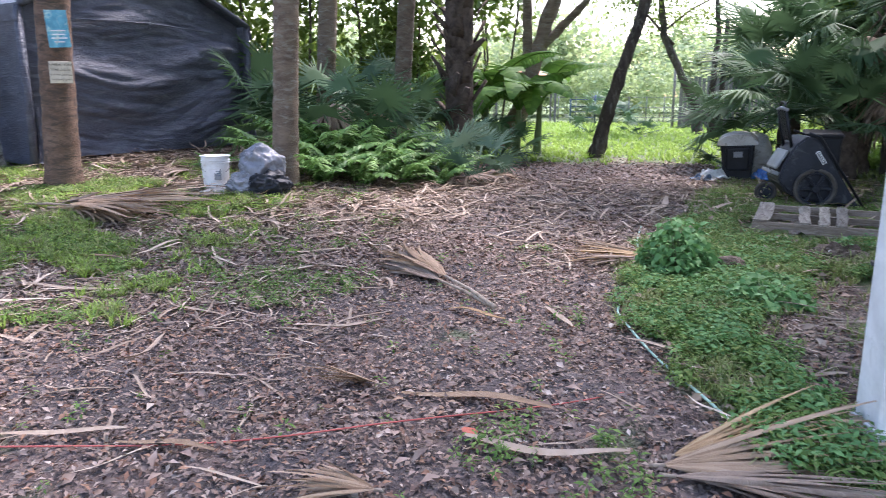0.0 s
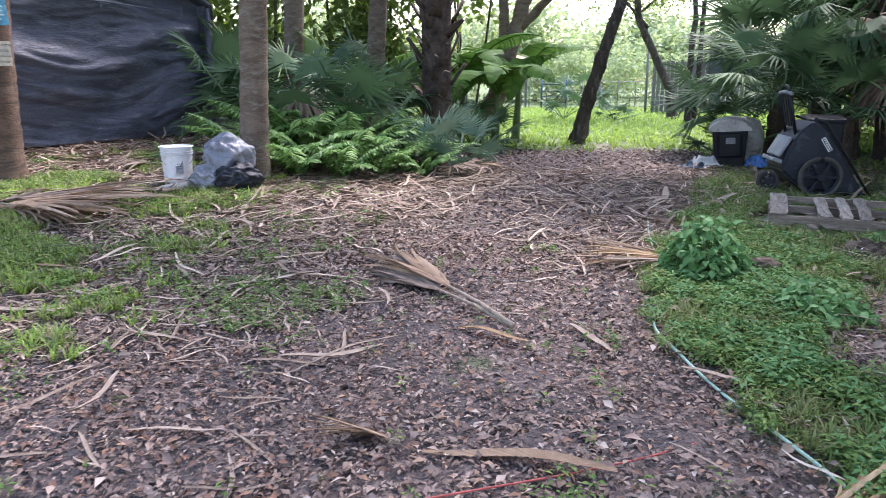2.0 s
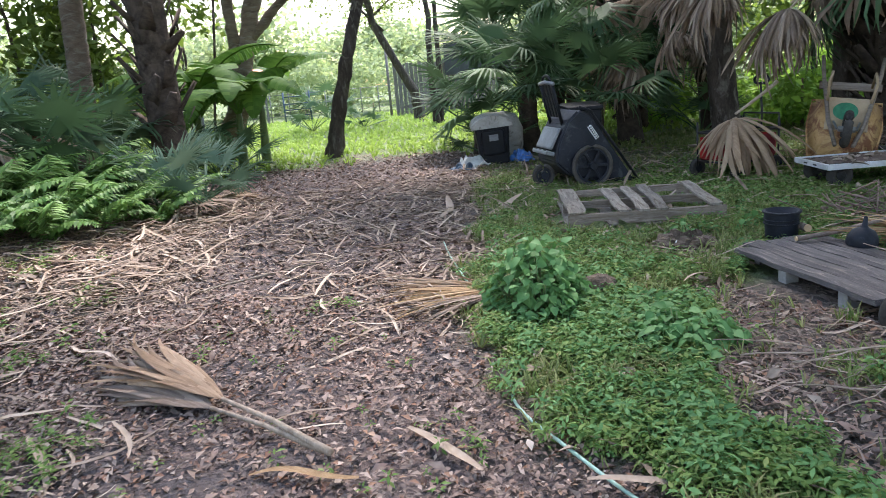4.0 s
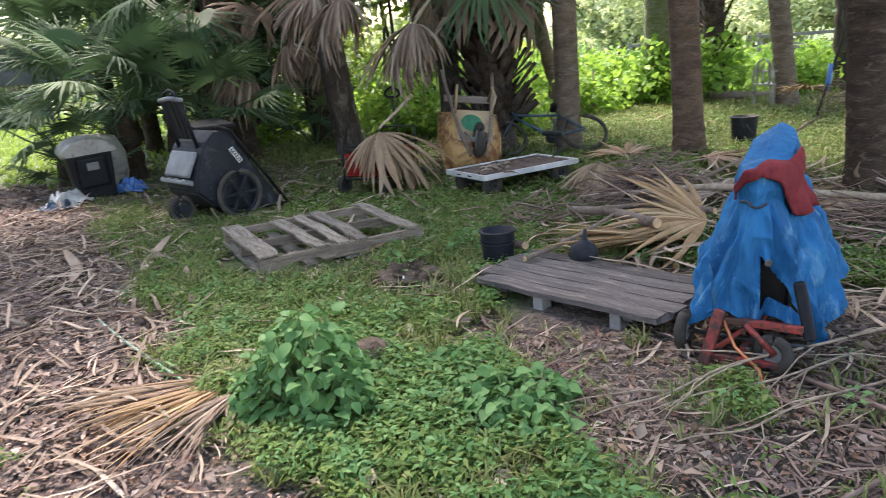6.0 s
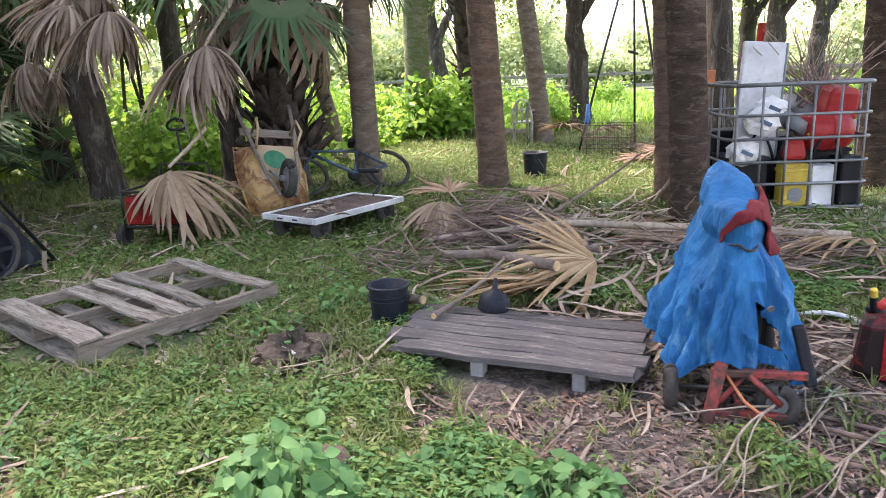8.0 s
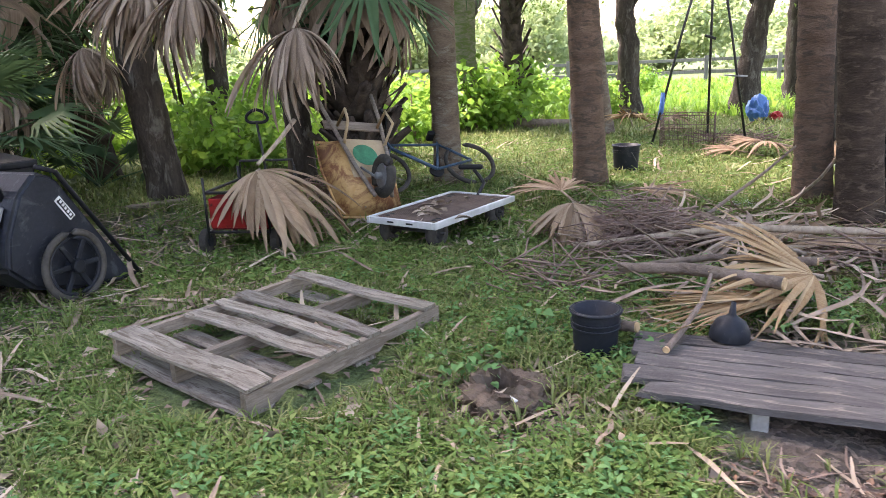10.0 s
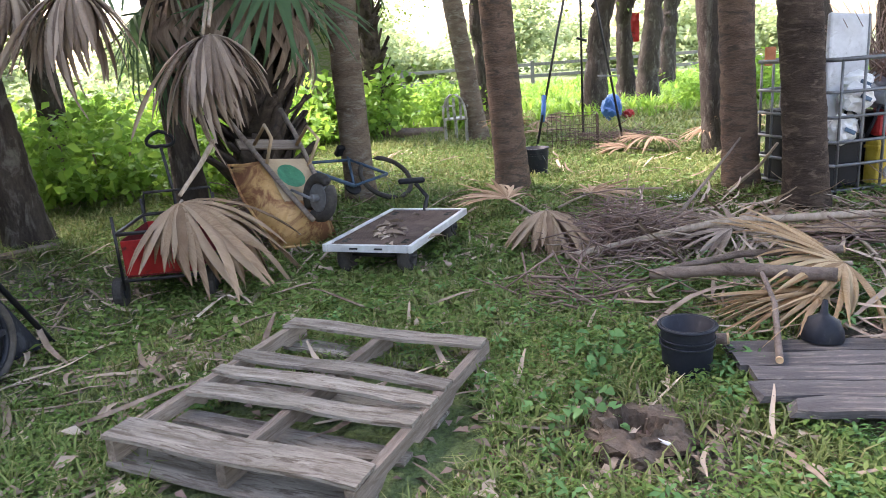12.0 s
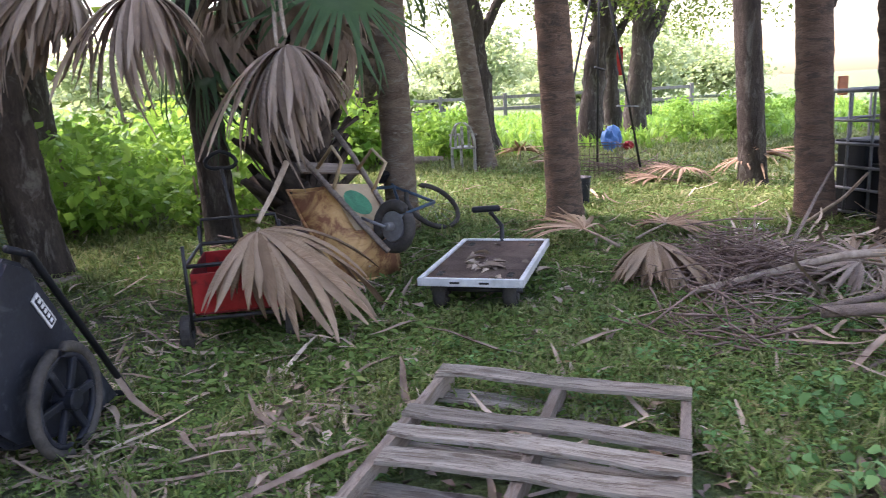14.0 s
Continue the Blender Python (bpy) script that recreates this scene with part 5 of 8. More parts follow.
for v in bm.verts:
    c = v.co * (1 + 0.18 * noise.noise(v.co * 1.8))
    v.co = Vector((c.x * 0.2, c.y * 0.13, c.z * 0.06 + 0.03))
part("body", bm, M["concrete"], st, "", True)


def sign(x, y, z, w, h, rz, tilt, mat, label, lines=()):
    ob = thing("sign", pose(x, y, z, 0, tilt, rz), label, "sign", "signs on the palm")
    box_part("board", (w, 0.012, h), Matrix(), mat, ob, 0.002)
    for k, (txt, size) in enumerate(lines):
        cu = bpy.data.curves.new("lettering", "FONT")
        cu.body, cu.size, cu.align_x, cu.align_y, cu.extrude = txt, size, "CENTER", "CENTER", 0.0008
        tmp = bpy.data.objects.new("lettering", cu)
        me = bpy.data.meshes.new_from_object(tmp)
        me.name = "lettering"
        me.materials.append(M["ink"])
        t = new("lettering", me)
        t.parent, t.matrix_basis = ob, pose(0, -0.0075, h * (0.34 - 0.225 * k), 90)
    return ob


face = math.degrees(math.atan2(8.17 - 0.2, -4.71 - 0.1)) - 90
dx, dy = math.sin(radians(face)), -math.cos(radians(face))
sign(-4.66 + dx * 0.198 + 0.05, 8.19 + dy * 0.198, 1.53, 0.23, 0.24, face + 8, 0, M["paper"], "small tan board with black capital lettering nailed to a palm", [("A MANS HOME", 0.036), ("IS HIS CASTLE", 0.032), ("BUT HIS GARAGE", 0.028), ("IS HIS SANCTUARY", 0.025)])
po = sign(-4.65 + dx * 0.198 + 0.05, 8.2 + dy * 0.198, 2.0, 0.22, 0.40, face + 8, -3, M["poster"], "blue printed poster nailed to a palm")
for k, (w, z) in enumerate([(0.15, -0.02), (0.13, -0.06), (0.16, -0.10), (0.10, -0.14)]):
    box_part("print_bar", (w, 0.003, 0.014), pose(0, -0.0085, z), M["white_plastic"], po, 0.0008)


# ---- a pallet ----
def pallet():
    ob = thing("wooden_pallet", pose(2.76, 6.74, 0.035, 1.5, 0, -25), "weathered grey wooden pallet with missing boards, lying in weeds", "pallet")
    for y in (0.02, 0.51, 1.0):
        bm = bmesh.new()
        n = 9
        # notched stringer
        xs = np.linspace(0, 1.22, 25)
        prof_low = np.where((np.abs(xs - 0.32) < 0.12) | (np.abs(xs - 0.90) < 0.12), 0.032, 0.0)
        V = []
        for q, xx in enumerate(xs):
            for yy in (-0.019, 0.019):
                V += [(xx, y + yy, prof_low[q]), (xx, y + yy, 0.089)]
        V = np.array(V)
        F = []
        for q in range(len(xs) - 1):
            k = q * 4
            F += [(k, k + 4, k + 5, k + 1), (k + 2, k + 3, k + 7, k + 6), (k + 1, k + 5, k + 7, k + 3), (k, k + 2, k + 6, k + 4)]
        e = (len(xs) - 1) * 4
        F += [(0, 1, 3, 2), (e, e + 2, e + 3, e + 1)]
        bm_add(bm, V, np.array(F))
        part("stringer", bm, M["pallet_wood"], ob)
    r = np.random.default_rng(2)

    def board(x, w, z, y0=0.0, ln=1.02, rz=0.0, t=0.016):
        bm = bmesh.new()
        ys = np.linspace(0, ln, 9)
        V = []
        for q, yy in enumerate(ys):
            e = 0.004 * r.standard_normal(2) + (0.008 * r.standard_normal(2) if q in (0, 8) else 0)
            lift = 0.006 * math.sin(q * 0.9 + x * 7)
            V += [(-w / 2 + e[0], yy, lift), (w / 2 + e[1], yy, lift + 0.003 * r.standard_normal()), (w / 2 + e[1], yy, lift + t), (-w / 2 + e[0], yy, lift + t)]
        F = []
        for q in range(8):
            k = q * 4
            F += [(k + a, k + (a + 1) % 4, k + 4 + (a + 1) % 4, k + 4 + a) for a in range(4)]
        F += [(0, 3, 2, 1), (32, 33, 34, 35)]
        bm_add(bm, np.array(V), np.array(F))
        p = part("deck_board", bm, M["pallet_board"], ob)
        p.matrix_basis = pose(x, y0, z, 0, 0, rz)
    for x, w, rz in ((0.08, 0.15, 0.8), (0.44, 0.095, 1.6), (0.60, 0.09, 0.4), (0.74, 0.09, -0.6), (1.15, 0.10, 0.5)):
        board(x, w, 0.091, 0.0, 1.02 if x != 0.44 else 0.98, rz)
    for x, w in ((0.06, 0.14), (0.36, 0.1), (0.66, 0.1), (1.12, 0.12)):
        board(x, w, -0.018, 0.0, 1.02, 0)


pallet()


# ---- the low platform of boards with a pot and a funnel ----
def platform():
    ob = thing("board_platform", pose(3.07, 5.30, 0.0, 0, 0, -10), "low platform of weathered grey boards on blocks", "platform")
    r = np.random.default_rng(3)
    z = 0.075
    for k, (x, w, y0, y1) in enumerate(((0.045, 0.11, -0.06, -1.20), (0.17, 0.13, 0.02, -1.20), (0.305, 0.13, 0.0, -1.19), (0.44, 0.13, 0.03, -1.17), (0.57, 0.12, 0.04, -1.18))):
        bm = bmesh.new()
        ys = np.linspace(y0, y1, 15)
        V = []
        for q, yy in enumerate(ys):
            j = 0.004 * r.standard_normal(2)
            end = 0.035 * r.uniform(-1, 1, 4) if q in (0, 14) and k < 2 else np.zeros(4)
            lift = 0.003 * math.sin(q * 0.8 + k)
            V += [(-w / 2 + j[0], yy + end[0], lift), (w / 2 - 0.003 + j[1], yy + end[1], lift), (w / 2 - 0.003 + j[1], yy + end[2], lift + 0.028), (-w / 2 + j[0], yy + end[3], lift + 0.028)]
        F = []
        for q in range(14):
            e = q * 4
            F += [(e + a, e + (a + 1) % 4, e + 4 + (a + 1) % 4, e + 4 + a) for a in range(4)]
        F += [(0, 3, 2, 1), (56, 57, 58, 59)]
        bm_add(bm, np.array(V), np.array(F))
        p = part("plank", bm, M["deck_wood"], ob)
        p.matrix_basis = pose(x, 0, z)
    for x, y in ((0.06, -0.48), (0.06, -0.95), (0.5, -0.3), (0.5, -1.0)):
        box_part("block", (0.09, 0.06, 0.09), pose(x, y, 0.03, 0, 0, 5), M["concrete"], ob, 0.006)
    for y in (-0.25, -1.02):
        box_part("batten", (0.58, 0.05, 0.03), pose(0.31, y, 0.058), M["deck_wood"], ob, 0.003)


platform()
pot = bucket("plant_pot", 3.6, 5.42, 0.112, 0.235, M["scuffed_black"], "black plastic plant pot beside the board platform", 40, 0, M["litter"], False)
rod_part("string", [(0.11, -0.02, 0.19), (0.122, -0.05, 0.13), (0.118, -0.06, 0.06), (0.13, -0.05, 0.01)], 0.002, M["white_plastic"], pot)
fu = thing("funnel", pose(3.62, 4.84, 0.107, 4, 3, 0), "black plastic funnel standing upside down on grey boards", "funnel")
obj_np("cone", *lathe([(0.085, 0.0), (0.088, 0.012), (0.083, 0.045), (0.062, 0.085), (0.026, 0.105), (0.016, 0.115), (0.010, 0.17), (0.008, 0.17), (0.012, 0.115), (0.02, 0.10), (0.055, 0.08), (0.079, 0.04), (0.082, 0.0), (0.085, 0.0)], 24), M["scuffed_black"], fu, True)


def stick(pts, r0, r1, material, label, cut=True, name="stick", group="sticks on the ground"):
    pts = np.asarray(pts, float)
    ob = thing(name, pose(*pts[0]), label, "stick", group)
    t = np.linspace(0, len(pts) - 1, 6 * len(pts))
    P = np.stack([np.interp(t, np.arange(len(pts)), pts[:, c]) for c in range(3)], 1) - pts[0]
    obj_np("shaft", *clean_tube(P, np.linspace(r0, r1, len(P)), 9, 0.06), material, ob, True)
    if cut:
        d = Vector(P[0] - P[2]).normalized()
        cyl_part("cut_end", r0 * 0.92, r0 * 0.92, 0.012, Matrix.Translation(Vector(P[0]) + d * 0.004) @ d.to_track_quat("Z", "Y").to_matrix().to_4x4(), M["cut_wood"], ob, 12, "pale cut end")
    return ob


stick([(3.42, 5.12, 0.125), (3.62, 5.03, 0.15), (3.85, 4.93, 0.20), (4.12, 4.86, 0.25)], 0.016, 0.010, M["log"], "brown dry branch lying across grey boards")
stick([(3.63, 5.24, 0.14), (3.68, 5.36, 0.13), (3.72, 5.45, 0.12)], 0.026, 0.02, M["log"], "short sawn branch beside a black pot")
stick([(4.03, 4.54, 0.24), (4.25, 4.95, 0.24), (4.45, 5.3, 0.18)], 0.034, 0.028, M["log"], "sawn log lying on dead fronds", name="log")
stick([(4.4, 4.3, 0.25), (4.5, 4.8, 0.24), (4.6, 5.25, 0.14)], 0.022, 0.018, M["log"], "thin log lying on dead fronds", name="log")
stick([(5.2, 5.6, 0.10), (5.3, 4.6, 0.22), (5.2, 3.6, 0.22), (5.1, 2.7, 0.2)], 0.02, 0.03, M["stick"], "long pale dry palm stalk across the heap", False)
stick([(6.9, 3.9, 0.02), (6.5, 3.75, 0.35), (6.35, 3.68, 0.55)], 0.016, 0.010, M["stick"], "thin pale stick leaning on a palm", False)
stick([(5.6, 4.75, 0.2), (6.1, 4.25, 0.45), (6.3, 4.0, 0.62)], 0.014, 0.008, M["log"], "dark thin stick leaning on the heap", False)


# ---- the covered machine ----
def covered_machine():
    ob = thing("covered_machine", pose(2.98, 3.74, 0.0, 0, 0, 0), "small red-framed wheeled machine under a worn blue tarp and red cloth", "machine")
    nth, nv = 280, 92
    T, U = np.meshgrid(np.linspace(0, 2 * np.pi, nth, endpoint=False), np.linspace(0, 1, nv), indexing="ij")
    s = (np.cos(T) + 1) / 2                       # 0 at the front hood, 1 at the rear peak
    ridge_x, ridge_y = -0.06 + 0.52 * s, 0.02 * s
    ridge_z = 0.80 + 0.12 * s - 0.035 * np.exp(-((s - 0.35) / 0.14) ** 2)
    hem_x, hem_y = 0.19 + 0.46 * np.cos(T), 0.31 * np.sin(T)
    hem = 0.17 + 0.06 * np.exp(-((T - 3.05) / 0.45) ** 2) + 0.03 * np.sin(5 * T + 1) + 0.015 * np.sin(11 * T) - 0.11 * np.exp(-((T - 2.35) / 0.2) ** 2) - 0.13 * np.exp(-((T - 4.15) / 0.25) ** 2)
    prof = np.interp(U, [0, 0.2, 0.45, 0.62, 0.76, 0.83, 0.93, 0.97, 1.0], [1, 0.90, 0.73, 0.55, 0.37, 0.41, 0.33, 0.21, 0.0])
    fold = 0.06 * np.sin(8 * T + 3.2 * np.sin(U * 3 + 1) + 1) + 0.05 * np.sin(15 * T - 6 * U + 2 * np.sin(2 * T)) + 0.035 * np.sin(27 * T + 9 * U + np.sin(5 * T))
    fold = fold * np.clip((1 - U) * 1.9, 0.25, 1.1) - 0.30 * np.exp(-((T - 3.45 - 0.35 * U) / 0.16) ** 2) * np.clip(1.0 - 1.7 * U, 0, 1)
    pinch = np.abs(np.sin(4.5 * T + 0.9 * np.sin(2.2 * U + T))) ** 0.6 - 0.6
    tuck = np.abs(np.sin(9.5 * T - 2.5 * U + 1.1)) ** 0.5 - 0.7
    fold = fold * 0.75 + (0.20 * pinch + 0.10 * tuck) * np.clip(1.3 - 1.2 * U, 0.08, 1)
    k = prof * (1 + 1.3 * fold)
    V = np.stack([ridge_x + (hem_x - ridge_x) * k, ridge_y + (hem_y - ridge_y) * k, hem + (ridge_z - hem) * np.interp(U, [0, 0.85, 0.93, 1], [0, 0.87, 0.965, 1]) + (0.005 * np.sin(21 * T + 19 * U) + 0.006 * np.sin(27 * U + 5 * T + 2 * np.sin(3 * T))) * (1 - U)], -1).reshape(-1, 3)
    crease = np.array([0.075 * abs(noise.noise((p[0] * 6, p[1] * 6, p[2] * 2.2))) + 0.04 * abs(noise.noise((p[0] * 13 + 3, p[1] * 13, p[2] * 8))) for p in V.tolist()])
    V = V - np.stack([np.cos(T), np.sin(T), 0 * T], -1).reshape(-1, 3) * (crease * np.clip(1.6 - 1.5 * U, 0.1, 1).ravel())[:, None]
    i, j = np.meshgrid(np.arange(nth), np.arange(nv - 1), indexing="ij")
    a, b = i * nv + j, ((i + 1) % nth) * nv + j
    tm, um = T[:, :-1], U[:, :-1]
    gap = (um > 0.10) & (um < 0.44) & (tm > 3.38) & (tm < 3.38 + 0.62 * (1 - (um - 0.1) / 0.34))
    obj_np("tarp", V, np.stack([a, b, b + 1, a + 1], -1)[~gap], M["tarp"], ob, True, "worn sky-blue tarp with pale creases")
    t = np.linspace(2.7, 3.6, 14)
    ci = np.round(t / (2 * np.pi) * nth).astype(int)
    Q = V.reshape(nth, nv, 3)[ci % nth, int(0.745 * nv)] + np.stack([0.012 * np.cos(t), 0.012 * np.sin(t), 0 * t], 1)
    rod_part("cord", Q, 0.005, M["black_metal"], ob, 6, "black cord round the tarp")
    bm = bmesh.new()
    bm_cyl(bm, 0.014, 0.014, 0.006, pose(-0.225, -0.09, 0.45, 0, 70, 20), 14)
    part("eyelet", bm, M["galvanised"], ob)
    # red cloth slung over the hood and down one side
    G = V.reshape(nth, nv, 3)
    nb, nw = 108, 7
    tt = np.arange(110, 110 + nb) * 2 * np.pi / nth
    mid = np.interp(tt, [2.45, 2.9, 3.4, 3.9, 4.3, 4.85], [0.76, 0.90, 0.95, 0.92, 0.82, 0.74])
    wid = np.interp(tt, [2.45, 2.9, 3.4, 3.9, 4.3, 4.85], [0.02, 0.05, 0.045, 0.07, 0.15, 0.17])
    Q = np.zeros((nb, nw, 3))
    for a in range(nb):
        row = G[int(round(tt[a] / (2 * np.pi) * nth)) % nth]
        for c in range(3):
            Q[a, :, c] = np.interp(mid[a] + wid[a] * np.linspace(-1, 1, nw), np.linspace(0, 1, nv), row[:, c])
    Q += np.stack([0.022 * np.cos(tt), 0.022 * np.sin(tt), 0.014 + 0 * tt], 1)[:, None, :]
    i, j = np.meshgrid(np.arange(nb - 1), np.arange(nw - 1), indexing="ij")
    k = i * nw + j
    rc = obj_np("red_cloth", Q.reshape(-1, 3), np.stack([k, k + nw, k + nw + 1, k + 1], -1).reshape(-1, 4), M["red_cloth"], ob, True, "dull red cloth over the tarp's top")
    so = rc.modifiers.new("thick", "SOLIDIFY")
    so.thickness = 0.008
    # frame
    R, D = M["red_metal"], M["black_metal"]
    box_part("frame_leg", (0.035, 0.045, 0.24), pose(-0.29, 0.10, 0.13, 12, 14, 0), R, ob, 0.005)
    box_part("frame_bar", (0.03, 0.34, 0.03), pose(-0.25, -0.06, 0.20), R, ob, 0.005)
    box_part("frame_bar", (0.03, 0.30, 0.025), pose(-0.28, -0.02, 0.045), R, ob, 0.005)
    rod_part("brace", [(-0.27, -0.02, 0.2), (-0.28, -0.14, 0.09)], 0.013, R, ob)
    rod_part("brace", [(-0.28, 0.1, 0.06), (-0.2, -0.02, 0.17)], 0.011, R, ob)
    rod_part("brace", [(-0.25, 0.0, 0.06), (0.2, 0.0, 0.06)], 0.014, R, ob)
    rod_part("axle", [(-0.16, -0.24, 0.09), (-0.16, 0.26, 0.09)], 0.011, D, ob)
    rod_part("axle", [(0.45, -0.22, 0.09), (0.45, 0.22, 0.09)], 0.011, D, ob)
    box_part("handle_bar", (0.035, 0.045, 0.24), pose(-0.2, -0.225, 0.26, -14, 8, 0), M["scuffed_black"], ob, 0.01)
    box_part("engine", (0.40, 0.26, 0.22), pose(0.16, 0, 0.28), D, ob, 0.03)
    q = np.linspace(0, 6.283, 33)
    for x, y, rz, ws in ((-0.26, -0.13, 72, 0.92), (-0.17, 0.25, 0, 1.0), (0.45, -0.22, 0, 1.0), (0.45, 0.22, 0, 1.0)):
        w = rod_part("wheel", [(0, -0.035, 0), (0, 0.035, 0)], 0.008, D, ob)
        w.matrix_basis = pose(x, y, 0.092 * ws, 0, 0, rz) @ Matrix.Diagonal((ws, ws, ws, 1))
        obj_np("tyre", *tube(np.stack([np.cos(q) * 0.066, 0 * q, np.sin(q) * 0.066], 1), 0.026, 10), M["rubber"], w, True)
        cyl_part("hub", 0.046, 0.046, 0.03, pose(0, 0, 0, 90), M["grey_plastic"], w, 18)
    rod_part("orange_cable", [(-0.27, 0.06, 0.2), (-0.33, 0.0, 0.12), (-0.36, -0.1, 0.05), (-0.42, -0.13, 0.012), (-0.50, -0.06, 0.01)], 0.006, M["orange_cord"], ob)


covered_machine()


# ---- fuel cans ----
def fuel_can(x, y, rz, body_mat, label, s=1.0, spout=True, tall=0.30):
    ob = thing("fuel_can", place(x, y, 0, 0, 0, rz), label, "fuel can", "fuel cans on the ground")
    bm = bmesh.new()
    bm_box(bm, (0.30 * s, 0.22 * s, tall * s), pose(0, 0, tall * s / 2), 0.05 * s)
    for v in bm.verts:
        if v.co.z > tall * s * 0.62:
            k = (v.co.z - tall * s * 0.62) / (tall * s * 0.38)
            v.co.x *= 1 - 0.28 * k
            v.co.y *= 1 - 0.16 * k
    part("body", bm, body_mat, ob, smooth=False)
    rod_part("handle", [(-0.09 * s, 0, tall * s * 0.97), (-0.07 * s, 0, tall * s * 1.14), (0.03 * s, 0, tall * s * 1.16), (0.1 * s, 0, tall * s * 0.95)], 0.02 * s, M["red_plastic"] if "red" in label else body_mat, ob, 10)
    for sd in (-1, 1):
        box_part("rib", (0.03 * s, 0.012, tall * s * 0.7), pose(0.02 * s, sd * 0.11 * s, tall * s * 0.45), M["red_plastic"] if "red" in label else body_mat, ob, 0.005)
    cyl_part("cap", 0.03 * s, 0.03 * s, 0.03, pose(0.085 * s, 0.0, tall * s * 1.0), M["black_plastic"], ob, 16)
    if spout:
        rod_part("spout", [(0.085 * s, 0.02, tall * s), (0.09 * s, 0.05, tall * s * 1.15), (0.09 * s, 0.085, tall * s * 1.3)], 0.014 * s, M["black_plastic"], ob, 8)
        cyl_part("tip", 0.016 * s, 0.014 * s, 0.04 * s, pose(0.09 * s, 0.09, tall * s * 1.33, -25), M["yellow_plastic"], ob, 12, "yellow spout tip")
    return ob


fuel_can(3.22, 3.06, 70, M["dirty_red"], "grimy dark red plastic fuel can with a black spout", 1.0)
fuel_can(3.55, 2.68, 60, M["dirty_red"], "grimy dark red plastic fuel can with a yellow tip", 1.0)
fuel_can(4.43, 2.5, 90, M["red_plastic"], "bright red plastic fuel can", 0.95)
fuel_can(3.2, 2.72, 100, M["blue_plastic"], "blue ribbed plastic fuel can", 0.85, False)
tb = thing("tool_box", place(2.52, 2.86, 0.0, 0, 0, 15), "red plastic box on a flat dark board", "box")
box_part("board", (0.4, 0.4, 0.03), pose(0, 0, 0.015), M["deck_wood"], tb, 0.003)
box_part("body", (0.22, 0.28, 0.17), pose(0, 0, 0.118), M["red_plastic"], tb, 0.02)
box_part("lid", (0.225, 0.285, 0.035), pose(0, 0, 0.205), M["dirty_red"], tb, 0.01)


# ---- wire tank cage with junk ----
def tank_cage():
    m = pose(6.22, 3.33, 0.09, 0, 0, -80)
    ob = thing("tank_cage", m, "galvanised steel tank cage filled with discarded containers", "cage")
    W, D, H = 1.13, 0.95, 1.06
    G = M["galvanised"]
    for z in (0.06, 0.26, 0.44, 0.63, 0.82, H):
        pts = [(0.05, 0, z), (W - 0.05, 0, z), (W, 0.05, z), (W, D - 0.05, z), (W - 0.05, D, z), (0.05, D, z), (0, D - 0.05, z), (0, 0.05, z), (0.05, 0, z)]
        rod_part("rail", pts, 0.013 if z < H else 0.017, G, ob)
    for k in range(6):
        x = 0.06 + k * (W - 0.12) / 5
        for y in (0, D):
            rod_part("upright", [(x, y, 0.05), (x, y, 0.6), (x, y, H)], 0.011, G, ob)
    for k in range(1, 4):
        for x in (0, W):
            rod_part("upright", [(x, k * D / 4, 0.05), (x, k * D / 4, H)], 0.011, G, ob)
    box_part("base", (W, D, 0.05), pose(W / 2, D / 2, 0.03), M["black_metal"], ob, 0.01)
    at = lambda x, y, z, rx=0, ry=0, rz=0: m @ pose(x, y, z, rx, ry, rz)
    p = thing("plastic_slab", at(0.30, 0.25, 0.60, -6, 5, 0), "upright white plastic panel standing in the cage", "slab")
    box_part("sheet", (0.36, 0.05, 0.95), pose(0, 0, 0.33), M["slab"], p, 0.02)
    box_part("edge", (0.02, 0.07, 0.95), pose(0.175, 0, 0.33), M["grey_plastic"], p, 0.01)
    for x, y, z, s, seed in ((0.16, 0.10, 0.52, (0.13, 0.09, 0.12), 1), (0.30, 0.12, 0.76, (0.14, 0.09, 0.11), 2), (0.42, 0.3, 0.86, (0.16, 0.12, 0.1), 3)):
        b = thing("feed_bag", at(x, y, z), "crumpled white printed feed bag", "bag", "bags in the cage")
        bm = bmesh.new()
        bmesh.ops.create_icosphere(bm, subdivisions=3, radius=1)
        for v in bm.verts:
            c = v.co.copy()
            k = 1 + 0.25 * noise.noise(c * 2.3 + Vector((seed, 0, 0))) + 0.15 * noise.noise(c * 5 + Vector((0, seed, 0)))
            v.co = Vector((c.x * s[0] * k, c.y * s[1] * k, c.z * s[2] * k))
        part("sack", bm, M["bag"], b)
        box_part("print_bar", (0.10, 0.01, 0.03), pose(0.0, -s[1] * 1.12, 0.0, 0, 25, 0), M["blue_steel"], b, 0.002)
    c = thing("yellow_jug", at(0.57, 0.11, 0.06), "yellow plastic jug with an oval label", "jug")
    box_part("body", (0.22, 0.14, 0.36), pose(0, 0, 0.18), M["yellow_plastic"], c, 0.02)
    box_part("neck", (0.23, 0.15, 0.03), pose(0, 0, 0.30), M["yellow_plastic"], c, 0.008)
    cyl_part("oval_label", 0.06, 0.06, 0.006, pose(0.01, -0.072, 0.1, 90), M["grey_plastic"], c)
    c = thing("red_jug", at(0.58, 0.13, 0.44), "small red plastic jug on a yellow jug", "jug")
    box_part("body", (0.19, 0.12, 0.17), pose(0, 0, 0.085), M["red_plastic"], c, 0.035, "", 0.75)
